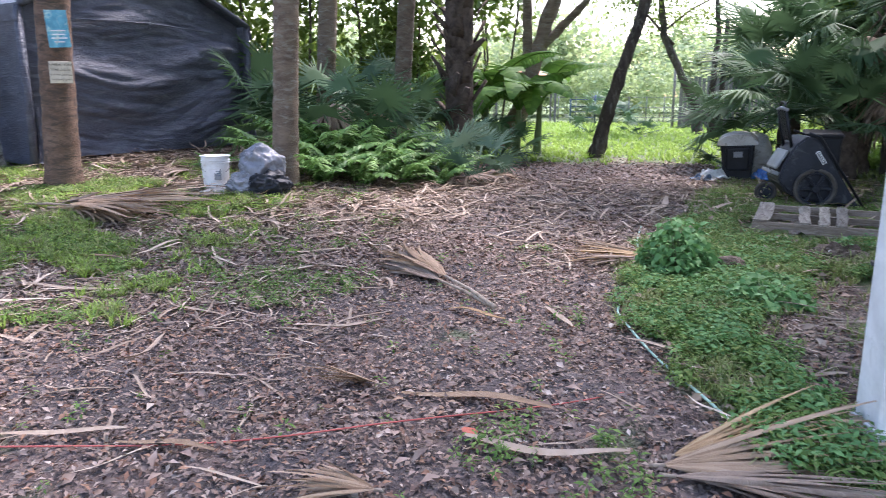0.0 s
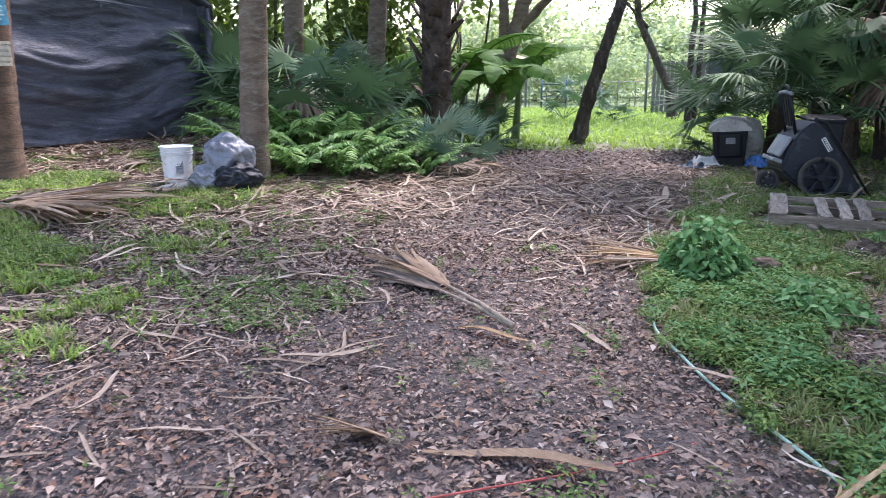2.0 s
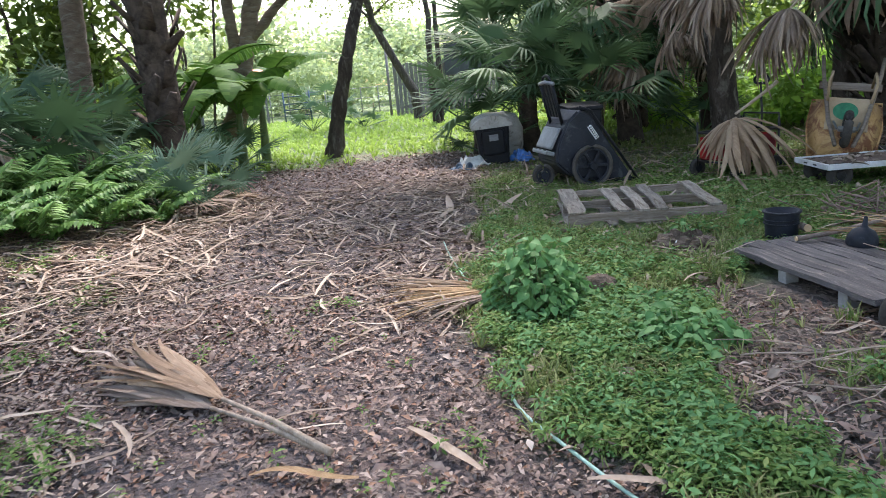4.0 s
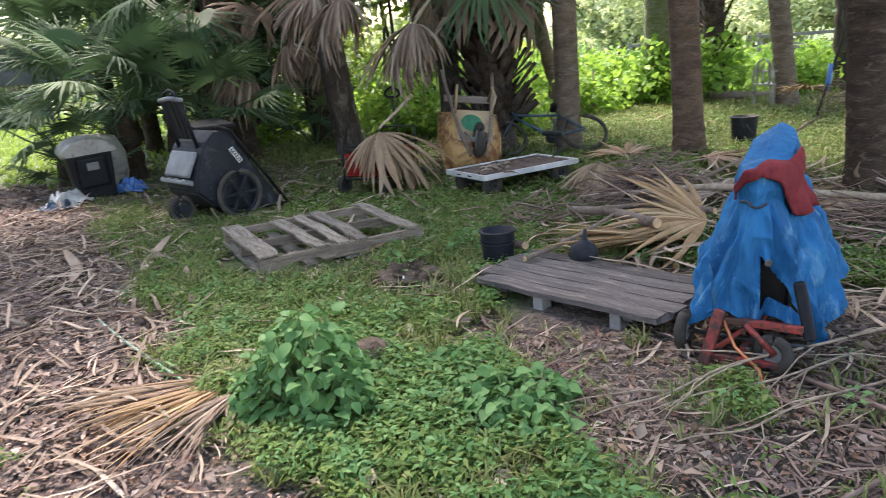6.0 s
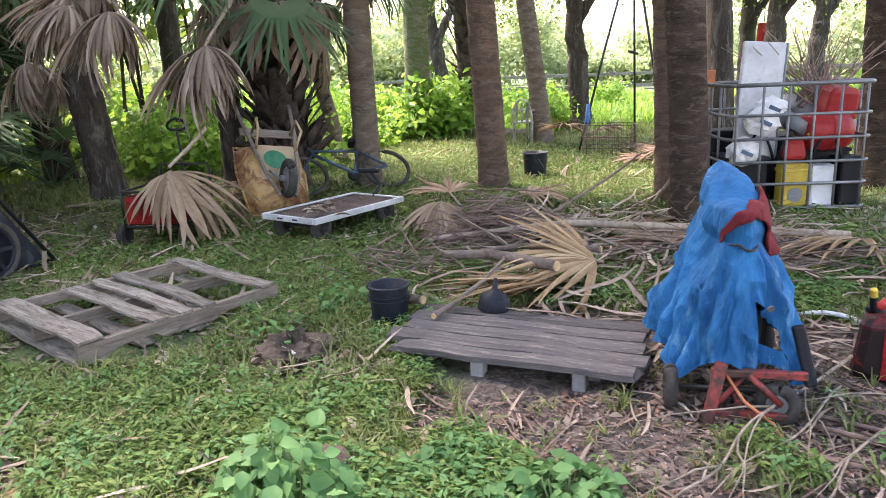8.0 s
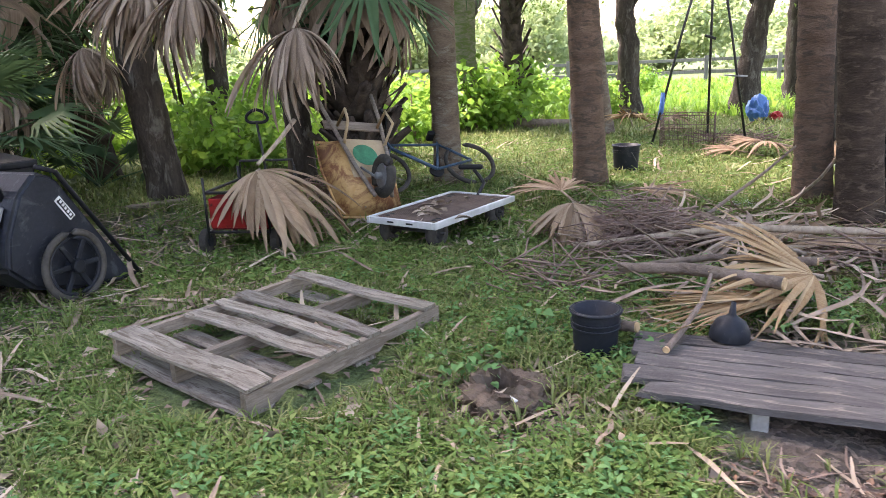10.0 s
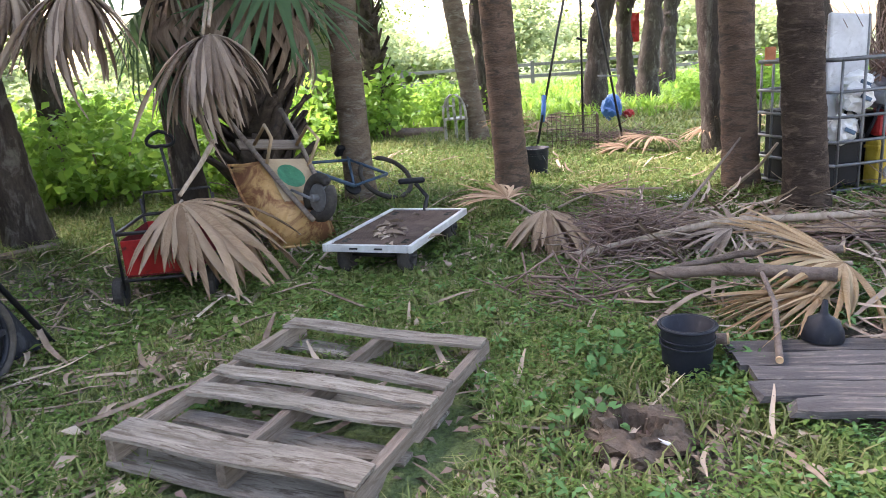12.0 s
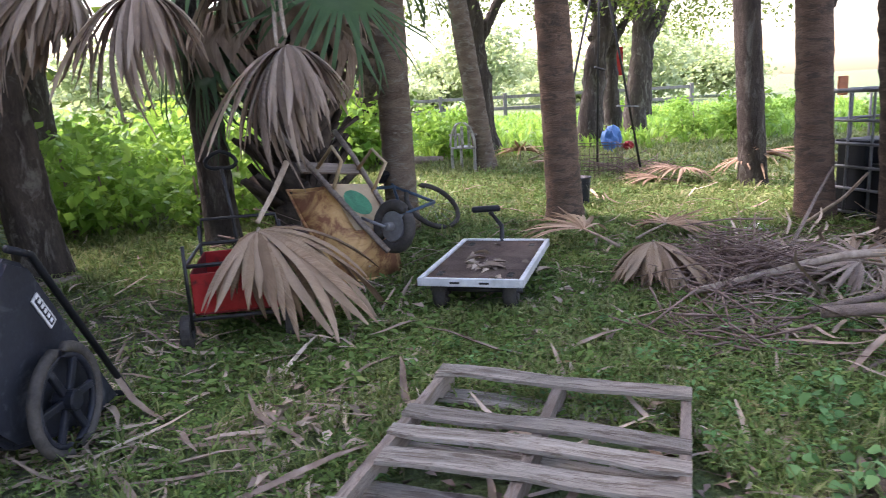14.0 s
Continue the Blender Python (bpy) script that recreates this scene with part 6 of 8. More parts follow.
    rod_part("yellow_spout", [(0.09, -0.03, 0.2), (0.16, -0.05, 0.25)], 0.014, M["yellow_plastic"], c)
    c = thing("red_cylinder", at(0.86, 0.22, 0.66, 0, 90, 8), "red plastic fuel drum lying on its side", "drum")
    obj_np("body", *lathe([(0.001, -0.2), (0.12, -0.2), (0.155, -0.17), (0.16, 0.1), (0.14, 0.17), (0.05, 0.22), (0.001, 0.22)], 20), M["red_plastic"], c, True)
    obj_np("rib", *lathe([(0.16, -0.02), (0.168, -0.01), (0.168, 0.02), (0.16, 0.03)], 20), M["red_plastic"], c, True)
    c = thing("red_can", at(0.95, 0.3, 0.74, 10, 5, 10), "red plastic fuel can on top of the junk", "fuel can")
    box_part("body", (0.30, 0.22, 0.26), pose(0, 0, 0.15), M["red_plastic"], c, 0.04, "", 0.85)
    c = thing("white_jug", at(0.80, 0.10, 0.06), "white plastic jug in the cage", "jug")
    box_part("body", (0.20, 0.13, 0.34), pose(0, 0, 0.17), M["white_plastic"], c, 0.02)
    for x, y, w, d, h in ((0.2, 0.3, 0.34, 0.4, 0.42), (0.9, 0.55, 0.44, 0.5, 0.45), (0.55, 0.62, 0.5, 0.5, 0.55), (1.03, 0.15, 0.18, 0.2, 0.4), (0.25, 0.72, 0.4, 0.3, 0.6)):
        c = thing("black_bin", at(x, y, 0.06), "black plastic bin inside the cage", "bin", "bins in the cage")
        box_part("body", (w, d, h), pose(0, 0, h / 2), M["black_plastic"], c, 0.02)
        box_part("rim", (w + 0.02, d + 0.02, 0.03), pose(0, 0, h - 0.02), M["black_plastic"], c, 0.006)
    for x, y, z, s in ((0.62, 0.25, 0.66, 0.13), (0.5, 0.4, 0.75, 0.16), (1.0, 0.5, 0.62, 0.2), (0.75, 0.6, 0.72, 0.2)):
        c = thing("grey_tub", at(x, y, z, 20, 30, 50 * x), "worn grey plastic tub in the cage", "tub", "tubs in the cage")
        obj_np("body", *lathe([(0.001, 0), (s * 0.8, 0), (s, s * 0.8), (s * 0.94, s * 0.8), (s * 0.75, 0.02), (0.001, 0.02)], 18), M["grey_plastic"], c, True)
    for k, (x, y) in enumerate(((0.45, 0.15), (0.7, 0.08), (0.2, 0.2))):
        c = thing("black_hose", at(x, y, 0.45), "loop of black hose hanging in the cage", "hose", "hoses in the cage")
        t = np.linspace(0, 1, 12)
        rod_part("tube", np.stack([0.25 * t, -0.02 * np.sin(9 * t), 0.25 * np.sin(3.1 * t) - 0.05 * t], 1), 0.012, M["black_plastic"], c)
    c = thing("brush_bundle", at(0.88, 0.5, 0.95), "dry brown palm flower stalks standing in the cage", "branches")
    pieces = []
    r = np.random.default_rng(6)
    for k in range(60):
        e = r.normal(0, 1, 2) * (0.34, 0.2)
        pieces.append(clean_tube(curve_pts((0.1 * r.normal(), 0.08 * r.normal(), -0.1), (e[0], e[1], r.uniform(0.2, 0.6)), 5, 0.0, 0.02), np.linspace(0.008, 0.003, 5), 4))
    tagged(obj_np("tangle", *join(pieces), M["twig"], c), kind="stuff")
    c = thing("orange_rag", at(0.1, 0.9, 1.1), "orange plastic scrap behind the white panel", "scrap")
    box_part("sheet", (0.1, 0.02, 0.16), Matrix(), M["orange_cord"], c, 0.006)


tank_cage()


# ---- black dump cart, bins and container beside the path ----
def ring_pts(r, n=33):
    t = np.linspace(0, 2 * np.pi, n)
    return np.stack([np.cos(t) * r, 0 * t, np.sin(t) * r], 1)


def big_wheel(parent, m, r=0.24, spokes=6):
    w = cyl_part("wheel", 0.045, 0.045, 0.09, m @ pose(0, 0, 0, 90), M["scuffed_black"], parent, 16)
    ob = obj_np("tyre", *tube(ring_pts(r - 0.022), 0.024, 10), M["rubber"], w, True)
    ob.matrix_basis = m
    ob = obj_np("rim", *tube(ring_pts(r - 0.055), 0.014, 8), M["scuffed_black"], w, True)
    ob.matrix_basis = m
    for k in range(spokes):
        box_part("spoke", (r - 0.07, 0.022, 0.034), m @ pose(0, 0, 0, 0, k * 360 / spokes, 0) @ pose((r - 0.05) / 2, 0, 0), M["scuffed_black"], w, 0.006)
    return w


def dump_cart():
    """A moulded tub cart tipped up on its nose: the tub's open side turned away, its flat floor sloping to the ground."""
    ob = thing("dump_cart", place(4.27, 8.76, 0.0, 0, 0, -9), "black plastic two-wheeled dump cart tipped up on its nose", "cart")
    # side outline in the cart's own x (along) and z
    out = [(0.50, 0.0), (-0.02, 0.80), (-0.16, 0.86), (-0.30, 0.74), (-0.42, 0.50), (-0.46, 0.30), (-0.30, 0.14), (0.10, 0.03)]
    bm = bmesh.new()
    W = 0.66
    lo = [bm.verts.new((x * 0.98, 0.0, z)) for x, z in out]
    hi = [bm.verts.new((x * 0.98, W, z)) for x, z in out]
    bm.faces.new(lo)
    bm.faces.new(hi[::-1])
    n = len(out)
    for k in range(n):
        bm.faces.new((lo[k], hi[k], hi[(k + 1) % n], lo[(k + 1) % n]))
    bmesh.ops.bevel(bm, geom=bm.edges[:], offset=0.025, segments=3, affect="EDGES")
    part("tub", bm, M["scuffed_black"], ob)
    rod_part("tub_lip", [(0.53, -0.012, 0.0), (-0.03, -0.012, 0.84), (-0.16, -0.012, 0.89)], 0.016, M["black_plastic"], ob)
    rod_part("tub_lip", [(0.53, W + 0.012, 0.0), (-0.03, W + 0.012, 0.84), (-0.16, W + 0.012, 0.89)], 0.016, M["black_plastic"], ob)
    rod_part("tub_lip", [(0.53, -0.012, 0.01), (0.53, W + 0.012, 0.01)], 0.016, M["black_plastic"], ob)
    # badge on the side
    bd = box_part("badge", (0.05, 0.008, 0.17), pose(0.0, -0.006, 0.60, 0, -33, 0), M["white_plastic"], ob, 0.003, "white outlined oblong badge")
    box_part("badge_field", (0.032, 0.008, 0.15), pose(0.0, -0.009, 0.60, 0, -33, 0), M["scuffed_black"], bd, 0.003)
    for k in range(6):
        box_part("badge_bar", (0.018, 0.006, 0.016), pose(0.0 - 0.014 * (k - 2), -0.0125, 0.60 + 0.0235 * (k - 2), 0, -33, 0), M["white_plastic"], bd, 0.001)
    big_wheel(ob, pose(-0.05, -0.07, 0.235))
    big_wheel(ob, pose(-0.05, W + 0.07, 0.235))
    rod_part("axle", [(-0.05, -0.1, 0.235), (-0.05, W + 0.1, 0.235)], 0.016, M["black_metal"], ob)
    # grey moulded dash with two cup wells, facing the camera side
    box_part("dash", (0.03, 0.52, 0.26), pose(-0.41, W / 2, 0.56, 0, 28, 0), M["grey_plastic"], ob, 0.02, "grey worn moulded panel")
    box_part("dash_tray", (0.12, 0.50, 0.05), pose(-0.47, W / 2, 0.40, 0, 20, 0), M["grey_plastic"], ob, 0.015)
    for y in (0.18, 0.33, 0.48):
        box_part("tray_slot", (0.07, 0.09, 0.012), pose(-0.485, y, 0.428, 0, 20, 0), M["black_plastic"], ob, 0.004)
    # tall handle frame
    for y in (0.14, 0.52):
        rod_part("handle_rail", [(-0.30, y, 0.70), (-0.36, y, 0.95), (-0.40, y, 1.16)], 0.02, M["black_plastic"], ob)
    for k in range(4):
        box_part("handle_slat", (0.02, 0.06, 0.40), pose(-0.355, 0.19 + k * 0.095, 0.98, 0, -13, 0), M["black_plastic"], ob, 0.006)
    rod_part("handle_grip", [(-0.40, 0.10, 1.16), (-0.42, 0.33, 1.18), (-0.40, 0.56, 1.16)], 0.022, M["grey_plastic"], ob)
    th = np.linspace(0, np.pi, 12)
    rod_part("handle_hoop", np.stack([-0.40 + 0 * th, 0.33 - 0.13 * np.cos(th), 1.18 + 0.07 * np.sin(th)], 1), 0.015, M["black_plastic"], ob)


dump_cart()
sm = thing("small_cart", place(3.86, 9.0, 0.0, 0, 0, -9), "small black wheel and axle under the dump cart", "wheel")
big_wheel(sm, pose(-0.1, 0.0, 0.13), 0.13, 5)
hb = thing("wheelie_bin", place(4.72, 9.75, 0, 0, 0, -20), "tall black plastic bin behind the dump cart", "bin")
box_part("body", (0.42, 0.5, 0.78), pose(0, 0, 0.4), M["black_plastic"], hb, 0.03, "", 1.0)
box_part("lid", (0.46, 0.54, 0.06), pose(0, 0, 0.81, 4), M["black_plastic"], hb, 0.02)


def domed_container():
    ob = thing("domed_container", pose(4.3, 11.55, 0.0, 4, -3, -20), "black boxy container with a rounded grey-beige top", "container")
    bm = bmesh.new()
    bm_box(bm, (0.50, 0.46, 0.55), pose(0, 0, 0.275), 0.03, 1.0)
    for v in bm.verts:
        k = v.co.z / 0.55
        v.co.x *= 0.82 + 0.18 * k
    part("body", bm, M["black_plastic"], ob)
    t = np.linspace(0, math.pi, 15)
    bm = bmesh.new()
    a = [bm.verts.new((0.30 * math.cos(q), -0.25, 0.54 + 0.17 * math.sin(q))) for q in t]
    b = [bm.verts.new((0.30 * math.cos(q), 0.27, 0.54 + 0.17 * math.sin(q))) for q in t]
    bm.faces.new(a)
    bm.faces.new(b[::-1])
    for k in range(14):
        bm.faces.new((a[k], b[k], b[k + 1], a[k + 1]))
    bm.faces.new((a[0], a[14], b[14], b[0]))
    part("domed_top", bm, M["beige"], ob, "weathered grey-beige rounded lid")
    box_part("face_plate", (0.34, 0.02, 0.36), pose(0, -0.235, 0.33), M["black_plastic"], ob, 0.03)
    box_part("sticker", (0.13, 0.006, 0.09), pose(0.01, -0.248, 0.40), M["grey_plastic"], ob, 0.002)
    ob2 = thing("beige_drum", place(4.62, 11.85, 0.0, 0, 0, 20), "grey-beige plastic drum behind the black container", "drum")
    obj_np("body", *lathe([(0.001, 0), (0.24, 0), (0.29, 0.2), (0.29, 0.45), (0.2, 0.66), (0.001, 0.72)], 24), M["beige"], ob2, True)


domed_container()


def rag(x, y, s, mat, label, seed, name="tarp_scrap", hgt=0.1):
    ob = thing(name, place(x, y, 0.0, 0, 0, seed * 40), label, "tarp")
    u, v = np.meshgrid(np.linspace(-1, 1, 26), np.linspace(-1, 1, 22), indexing="ij")
    z = hgt * np.abs(np.sin(u * 5 + 2 * np.sin(v * 4 + seed)) * np.cos(v * 4 + seed + u)) * np.clip(1.3 - u * u - v * v, 0.1, 1) + 0.008
    P = np.stack([u * s[0] * (1 + 0.15 * np.sin(v * 6 + seed)), v * s[1] * (1 + 0.2 * np.sin(u * 5 + seed)), z], -1).reshape(-1, 3)
    i, j = np.meshgrid(np.arange(25), np.arange(21), indexing="ij")
    k = i * 22 + j
    c = obj_np("sheet", P, np.stack([k, k + 22, k + 23, k + 1], -1).reshape(-1, 4), mat, ob, True)
    c.modifiers.new("thick", "SOLIDIFY").thickness = 0.006
    return ob


rag(3.85, 11.35, (0.32, 0.22), M["bag"], "crumpled white and blue plastic sheet beside the black container", 1, hgt=0.16)
rag(3.65, 11.2, (0.2, 0.16), M["blue_steel"], "crumpled dark blue plastic sheet on the ground", 2)
rag(4.62, 11.3, (0.18, 0.16), M["blue_plastic"], "crumpled blue plastic sheet beside the black container", 3, hgt=0.18)


# ---- red wagon, wheelbarrow, bicycle, mesh-topped cart ----
def garden_wagon():
    ob = thing("garden_wagon", place(5.84, 8.28, 0, 0, 0, 5), "red fabric garden wagon with a black pull handle", "wagon")
    for y in (-0.24, 0.24):
        box_part("fabric_side", (0.62, 0.012, 0.24), pose(0, y, 0.33), M["red_cloth"], ob, 0.005)
    for x in (-0.32, 0.32):
        box_part("fabric_end", (0.012, 0.48, 0.24), pose(x, 0, 0.33), M["red_plastic"], ob, 0.005)
    box_part("fabric_floor", (0.62, 0.48, 0.012), pose(0, 0, 0.2), M["red_cloth"], ob, 0.004)
    rod_part("top_rail", [(-0.34, -0.26, 0.5), (0.34, -0.26, 0.5), (0.34, 0.26, 0.5), (-0.34, 0.26, 0.5), (-0.34, -0.26, 0.5)], 0.013, M["black_metal"], ob)
    rod_part("bottom_rail", [(-0.34, -0.26, 0.18), (0.34, -0.26, 0.18), (0.34, 0.26, 0.18), (-0.34, 0.26, 0.18), (-0.34, -0.26, 0.18)], 0.012, M["black_metal"], ob)
    for x in (-0.34, 0.34):
        for y in (-0.26, 0.26):
            rod_part("corner_post", [(x, y, 0.12), (x, y, 0.62)], 0.011, M["black_metal"], ob)
            w = cyl_part("wheel", 0.10, 0.10, 0.06, pose(x * 0.9, y * 1.15, 0.10, 90), M["rubber"], ob, 22)
            cyl_part("hub", 0.05, 0.05, 0.07, pose(x * 0.9, y * 1.15, 0.10, 90), M["scuffed_black"], w, 16)
    rod_part("end_hoop", [(0.36, -0.26, 0.5), (0.36, -0.24, 0.66), (0.36, 0.24, 0.66), (0.36, 0.26, 0.5)], 0.011, M["black_metal"], ob)
    rod_part("pull_bar", [(0.38, 0.02, 0.2), (0.42, 0.04, 0.65), (0.44, 0.08, 0.98)], 0.012, M["black_metal"], ob)
    t = np.linspace(0, 2 * np.pi, 17)
    obj_np("pull_grip", *tube(np.stack([0.45 + 0 * t, 0.08 + 0.10 * np.cos(t), 1.04 + 0.055 * np.sin(t) - 0.02 * np.abs(np.cos(t))], 1), 0.014, 8), M["black_plastic"], ob, True)


garden_wagon()


def wheelbarrow():
    """Standing on its tray's nose and leaning back on the stout palm: the tray's mouth faces the tree."""
    ob = thing("wheelbarrow", pose(6.38, 7.42, 0.03, 0, 0, 0), "rusty yellow wheelbarrow turned on its nose against a palm", "wheelbarrow")
    # tray as a tapered open pan in its own frame: x across, y along (nose at 0), z depth
    L, Wn, Ww, Dp = 0.86, 0.30, 0.36, 0.24
    rim = [(-Wn, 0.0), (-Ww, L * 0.6), (-Ww * 0.94, L), (Ww * 0.94, L), (Ww, L * 0.6), (Wn, 0.0)]
    bot = [(-Wn * 0.55, 0.20), (-Ww * 0.62, L * 0.55), (-Ww * 0.6, L * 0.80), (Ww * 0.6, L * 0.80), (Ww * 0.62, L * 0.55), (Wn * 0.55, 0.20)]
    bm = bmesh.new()
    a = [bm.verts.new((x, y, 0)) for x, y in rim]
    b = [bm.verts.new((x, y, -Dp)) for x, y in bot]
    for k in range(6):
        bm.faces.new((a[k], a[(k + 1) % 6], b[(k + 1) % 6], b[k]))
    bm.faces.new(b)
    bmesh.ops.bevel(bm, geom=[e for e in bm.edges if len(e.link_faces) == 2], offset=0.035, segments=3, affect="EDGES")
    along, out = Vector((0.58, 0.42, 0.70)).normalized(), Vector((-0.55, -0.62, 0.5))
    out = (out - along * out.dot(along)).normalized()
    across = along.cross(-out)
    lean = Matrix(((across.x, along.x, -out.x, 0), (across.y, along.y, -out.y, 0), (across.z, along.z, -out.z, 0), (0, 0, 0, 1)))
    tray = part("tray", bm, M["barrow"], ob, "rusty yellow steel tray", True)
    tray.matrix_basis = lean
    tray.modifiers.new("thick", "SOLIDIFY").thickness = 0.006
    rr = rod_part("tray_rim", [(x, y, 0) for x, y in rim + rim[:1]], 0.012, M["barrow"], tray)
    cyl = cyl_part("green_patch", 0.12, 0.11, 0.006, pose(0.02, L * 0.60, -Dp - 0.005), M["green_paint"], tray, 18, "faded green painted patch")
    box_part("bottom_plate", (0.40, 0.44, 0.008), pose(0, L * 0.56, -Dp - 0.001), M["barrow_in"], tray, 0.003)
    for s in (-1, 1):
        p = rod_part("handle", [(s * 0.08, 0.02, -Dp - 0.05), (s * 0.17, 0.35, -Dp - 0.04), (s * 0.27, 1.02, -Dp + 0.02), (s * 0.30, 1.35, -Dp + 0.06)], 0.021, M["barrow_wood"], tray, 6)
        rod_part("leg", [(s * 0.2, 0.62, -Dp), (s * 0.22, 0.70, -Dp - 0.24), (s * 0.2, 0.86, -Dp - 0.22), (s * 0.2, 0.86, -Dp)], 0.014, M["barrow_in"], tray)
    box_part("cross_board", (0.60, 0.10, 0.02), pose(0, L + 0.06, -Dp + 0.06), M["barrow_wood"], tray, 0.004)
    w = cyl_part("wheel", 0.03, 0.03, 0.16, pose(0, 0.16, -Dp - 0.15, 0, 90), M["galvanised"], tray, 14)
    c = obj_np("tyre", *tube(ring_pts(0.15), 0.042, 10), M["rubber"], w, True)
    c.matrix_basis = pose(0, 0.16, -Dp - 0.15, 0, 0, 90)
    c = cyl_part("rim", 0.11, 0.11, 0.05, pose(0, 0.16, -Dp - 0.15, 0, 90), M["galvanised"], w, 20)
    for s in (-1, 1):
        rod_part("fork", [(s * 0.09, 0.16, -Dp - 0.15), (s * 0.12, 0.34, -Dp - 0.04)], 0.012, M["galvanised"], tray)


wheelbarrow()


def bicycle():
    ob = thing("bicycle", pose(7.35, 7.1, 0.02, 0, 0, 0), "dark blue bicycle lying on its side beside a palm", "bicycle")
    lean = pose(0.2, 0.0, 0.05, 0, 0, 128) @ pose(0, 0, 0, 48, 0, 0)
    B, D = M["blue_steel"], M["black_metal"]
    fr = rod_part("frame", [(-0.1, 0, 0.27), (0.32, 0, 0.62)], 0.019, B, ob)
    fr.matrix_basis = lean
    for a, b in (((-0.1, 0, 0.27), (-0.25, 0, 0.68)), ((-0.25, 0, 0.60), (0.30, 0, 0.66)), ((-0.1, 0, 0.27), (-0.5, 0.05, 0.3)), ((-0.5, 0.05, 0.3), (-0.24, 0, 0.6)), ((0.34, 0, 0.72), (0.30, 0, 0.6))):
        rod_part("frame_tube", [a, b], 0.015, B, fr)
    rod_part("fork", [(0.33, 0.0, 0.6), (0.42, 0.04, 0.45), (0.5, 0.04, 0.3)], 0.013, B, fr)
    rod_part("handlebar", [(0.40, -0.30, 0.86), (0.34, -0.22, 0.84), (0.33, 0, 0.76), (0.34, 0.22, 0.84), (0.40, 0.30, 0.86)], 0.013, D, fr)
    for s in (-1, 1):
        rod_part("grip", [(0.37, s * 0.26, 0.855), (0.42, s * 0.34, 0.87)], 0.018, M["black_plastic"], fr)
    box_part("saddle", (0.26, 0.13, 0.06), pose(-0.28, 0, 0.74), M["black_plastic"], fr, 0.02)
    for x in (-0.5, 0.5):
        w = obj_np("wheel", *tube(ring_pts(0.27) + (x, 0, 0.3), 0.024, 8), M["rubber"], fr, True)
        for k in range(10):
            t = k * 0.628
            rod_part("spoke", [(x, 0, 0.3), (x + 0.26 * math.cos(t), 0, 0.3 + 0.26 * math.sin(t))], 0.0025, M["galvanised"], w, 4)
    cyl_part("crank", 0.08, 0.08, 0.02, pose(-0.1, -0.03, 0.27, 90), D, fr)


bicycle()


def mesh_cart():
    ob = thing("flat_cart", pose(5.29, 6.59, 0.0, 0, 0, -22), "flat aluminium-edged cart with a rusty mesh deck and dry leaves", "cart")
    L, W, z = 1.16, 0.62, 0.205
    A = M["alu"]
    for y, n in ((0.0, 1), (W, 1)):
        box_part("edge_rail", (L, 0.03, 0.05), pose(L / 2, y, z), A, ob, 0.004)
    for x in (0.015, L - 0.015):
        box_part("edge_rail", (0.03, W - 0.034, 0.05), pose(x, W / 2, z), A, ob, 0.004)
    for y in (0.22, 0.40):
        box_part("slot", (0.006, 0.06, 0.012), pose(-0.002, y, z), M["black_metal"], ob, 0.001)
    n1, n2 = 56, 30
    wires = []
    for k in range(-n2, n1):
        p0, p1 = np.array([k * L / n1 * 1.0, 0.02]), np.array([k * L / n1 + W * 0.9, W - 0.02])
        for sgn in (0, 1):
            a, b = (p0, p1) if sgn == 0 else (np.array([p0[0], p1[1]]), np.array([p1[0], p0[1]]))
            t0, t1 = (0.02 - a[0]) / (b[0] - a[0]), (L - 0.02 - a[0]) / (b[0] - a[0])
            t0, t1 = max(0, t0), min(1, t1)
            if t1 - t0 > 0.02:
                q0, q1 = a + (b - a) * t0, a + (b - a) * t1
                wires.append(clean_tube([(*q0, z + 0.012), (*q1, z + 0.012)], 0.0028, 4))
    obj_np("mesh_deck", *join(wires), M["rust_mesh"], ob, False, "rusty expanded metal deck")
    box_part("under_tray", (L - 0.06, W - 0.06, 0.004), pose(L / 2, W / 2, z - 0.012), M["rust_mesh"], ob, 0.001)
    for x in (0.16, L - 0.16):
        rod_part("axle", [(x, 0.02, 0.12), (x, W - 0.02, 0.12)], 0.014, M["black_metal"], ob)
        for y in (0.09, W - 0.09):
            w = obj_np("wheel", *tube(ring_pts(0.075) * (1, 1, 1) + (x, y, 0.115), 0.042, 10), M["rubber"], ob, True)
            cyl_part("hub", 0.045, 0.045, 0.08, pose(x, y, 0.115, 90), M["black_metal"], w, 14)
    rod_part("pull_bar", [(L - 0.05, 0.33, 0.2), (L + 0.12, 0.36, 0.3), (L + 0.08, 0.44, 0.42)], 0.018, M["black_metal"], ob)
    box_part("pull_grip", (0.06, 0.22, 0.045), pose(L + 0.08, 0.47, 0.44, 0, 0, 20), M["black_plastic"], ob, 0.018)
    lf = thing("dry_leaves", pose(5.75, 6.72, z + 0.018), "curled dry brown leaves lying on the mesh deck", "leaves", "", "stuff")
    r = np.random.default_rng(3)
    n = 30
    tv, tf = ovate(4, 0.2, 0.3, 0.3)
    P = np.column_stack([r.normal(0, 0.16, n), r.normal(0, 0.09, n), np.full(n, 0.012)])
    obj_np("leaves", *spread(tv, tf, eul(r.normal(0, 0.3, n), r.normal(0, 0.4, n), r.uniform(0, 6.28, n)), P, r.uniform(0.06, 0.16, n)), M["straw"], lf)


mesh_cart()


# ---- things farther off ----
bucket("black_bucket", 8.9, 5.18, 0.155, 0.34, M["scuffed_black"], "black plastic bucket in the grass beside a palm", 10, 0, None, True)


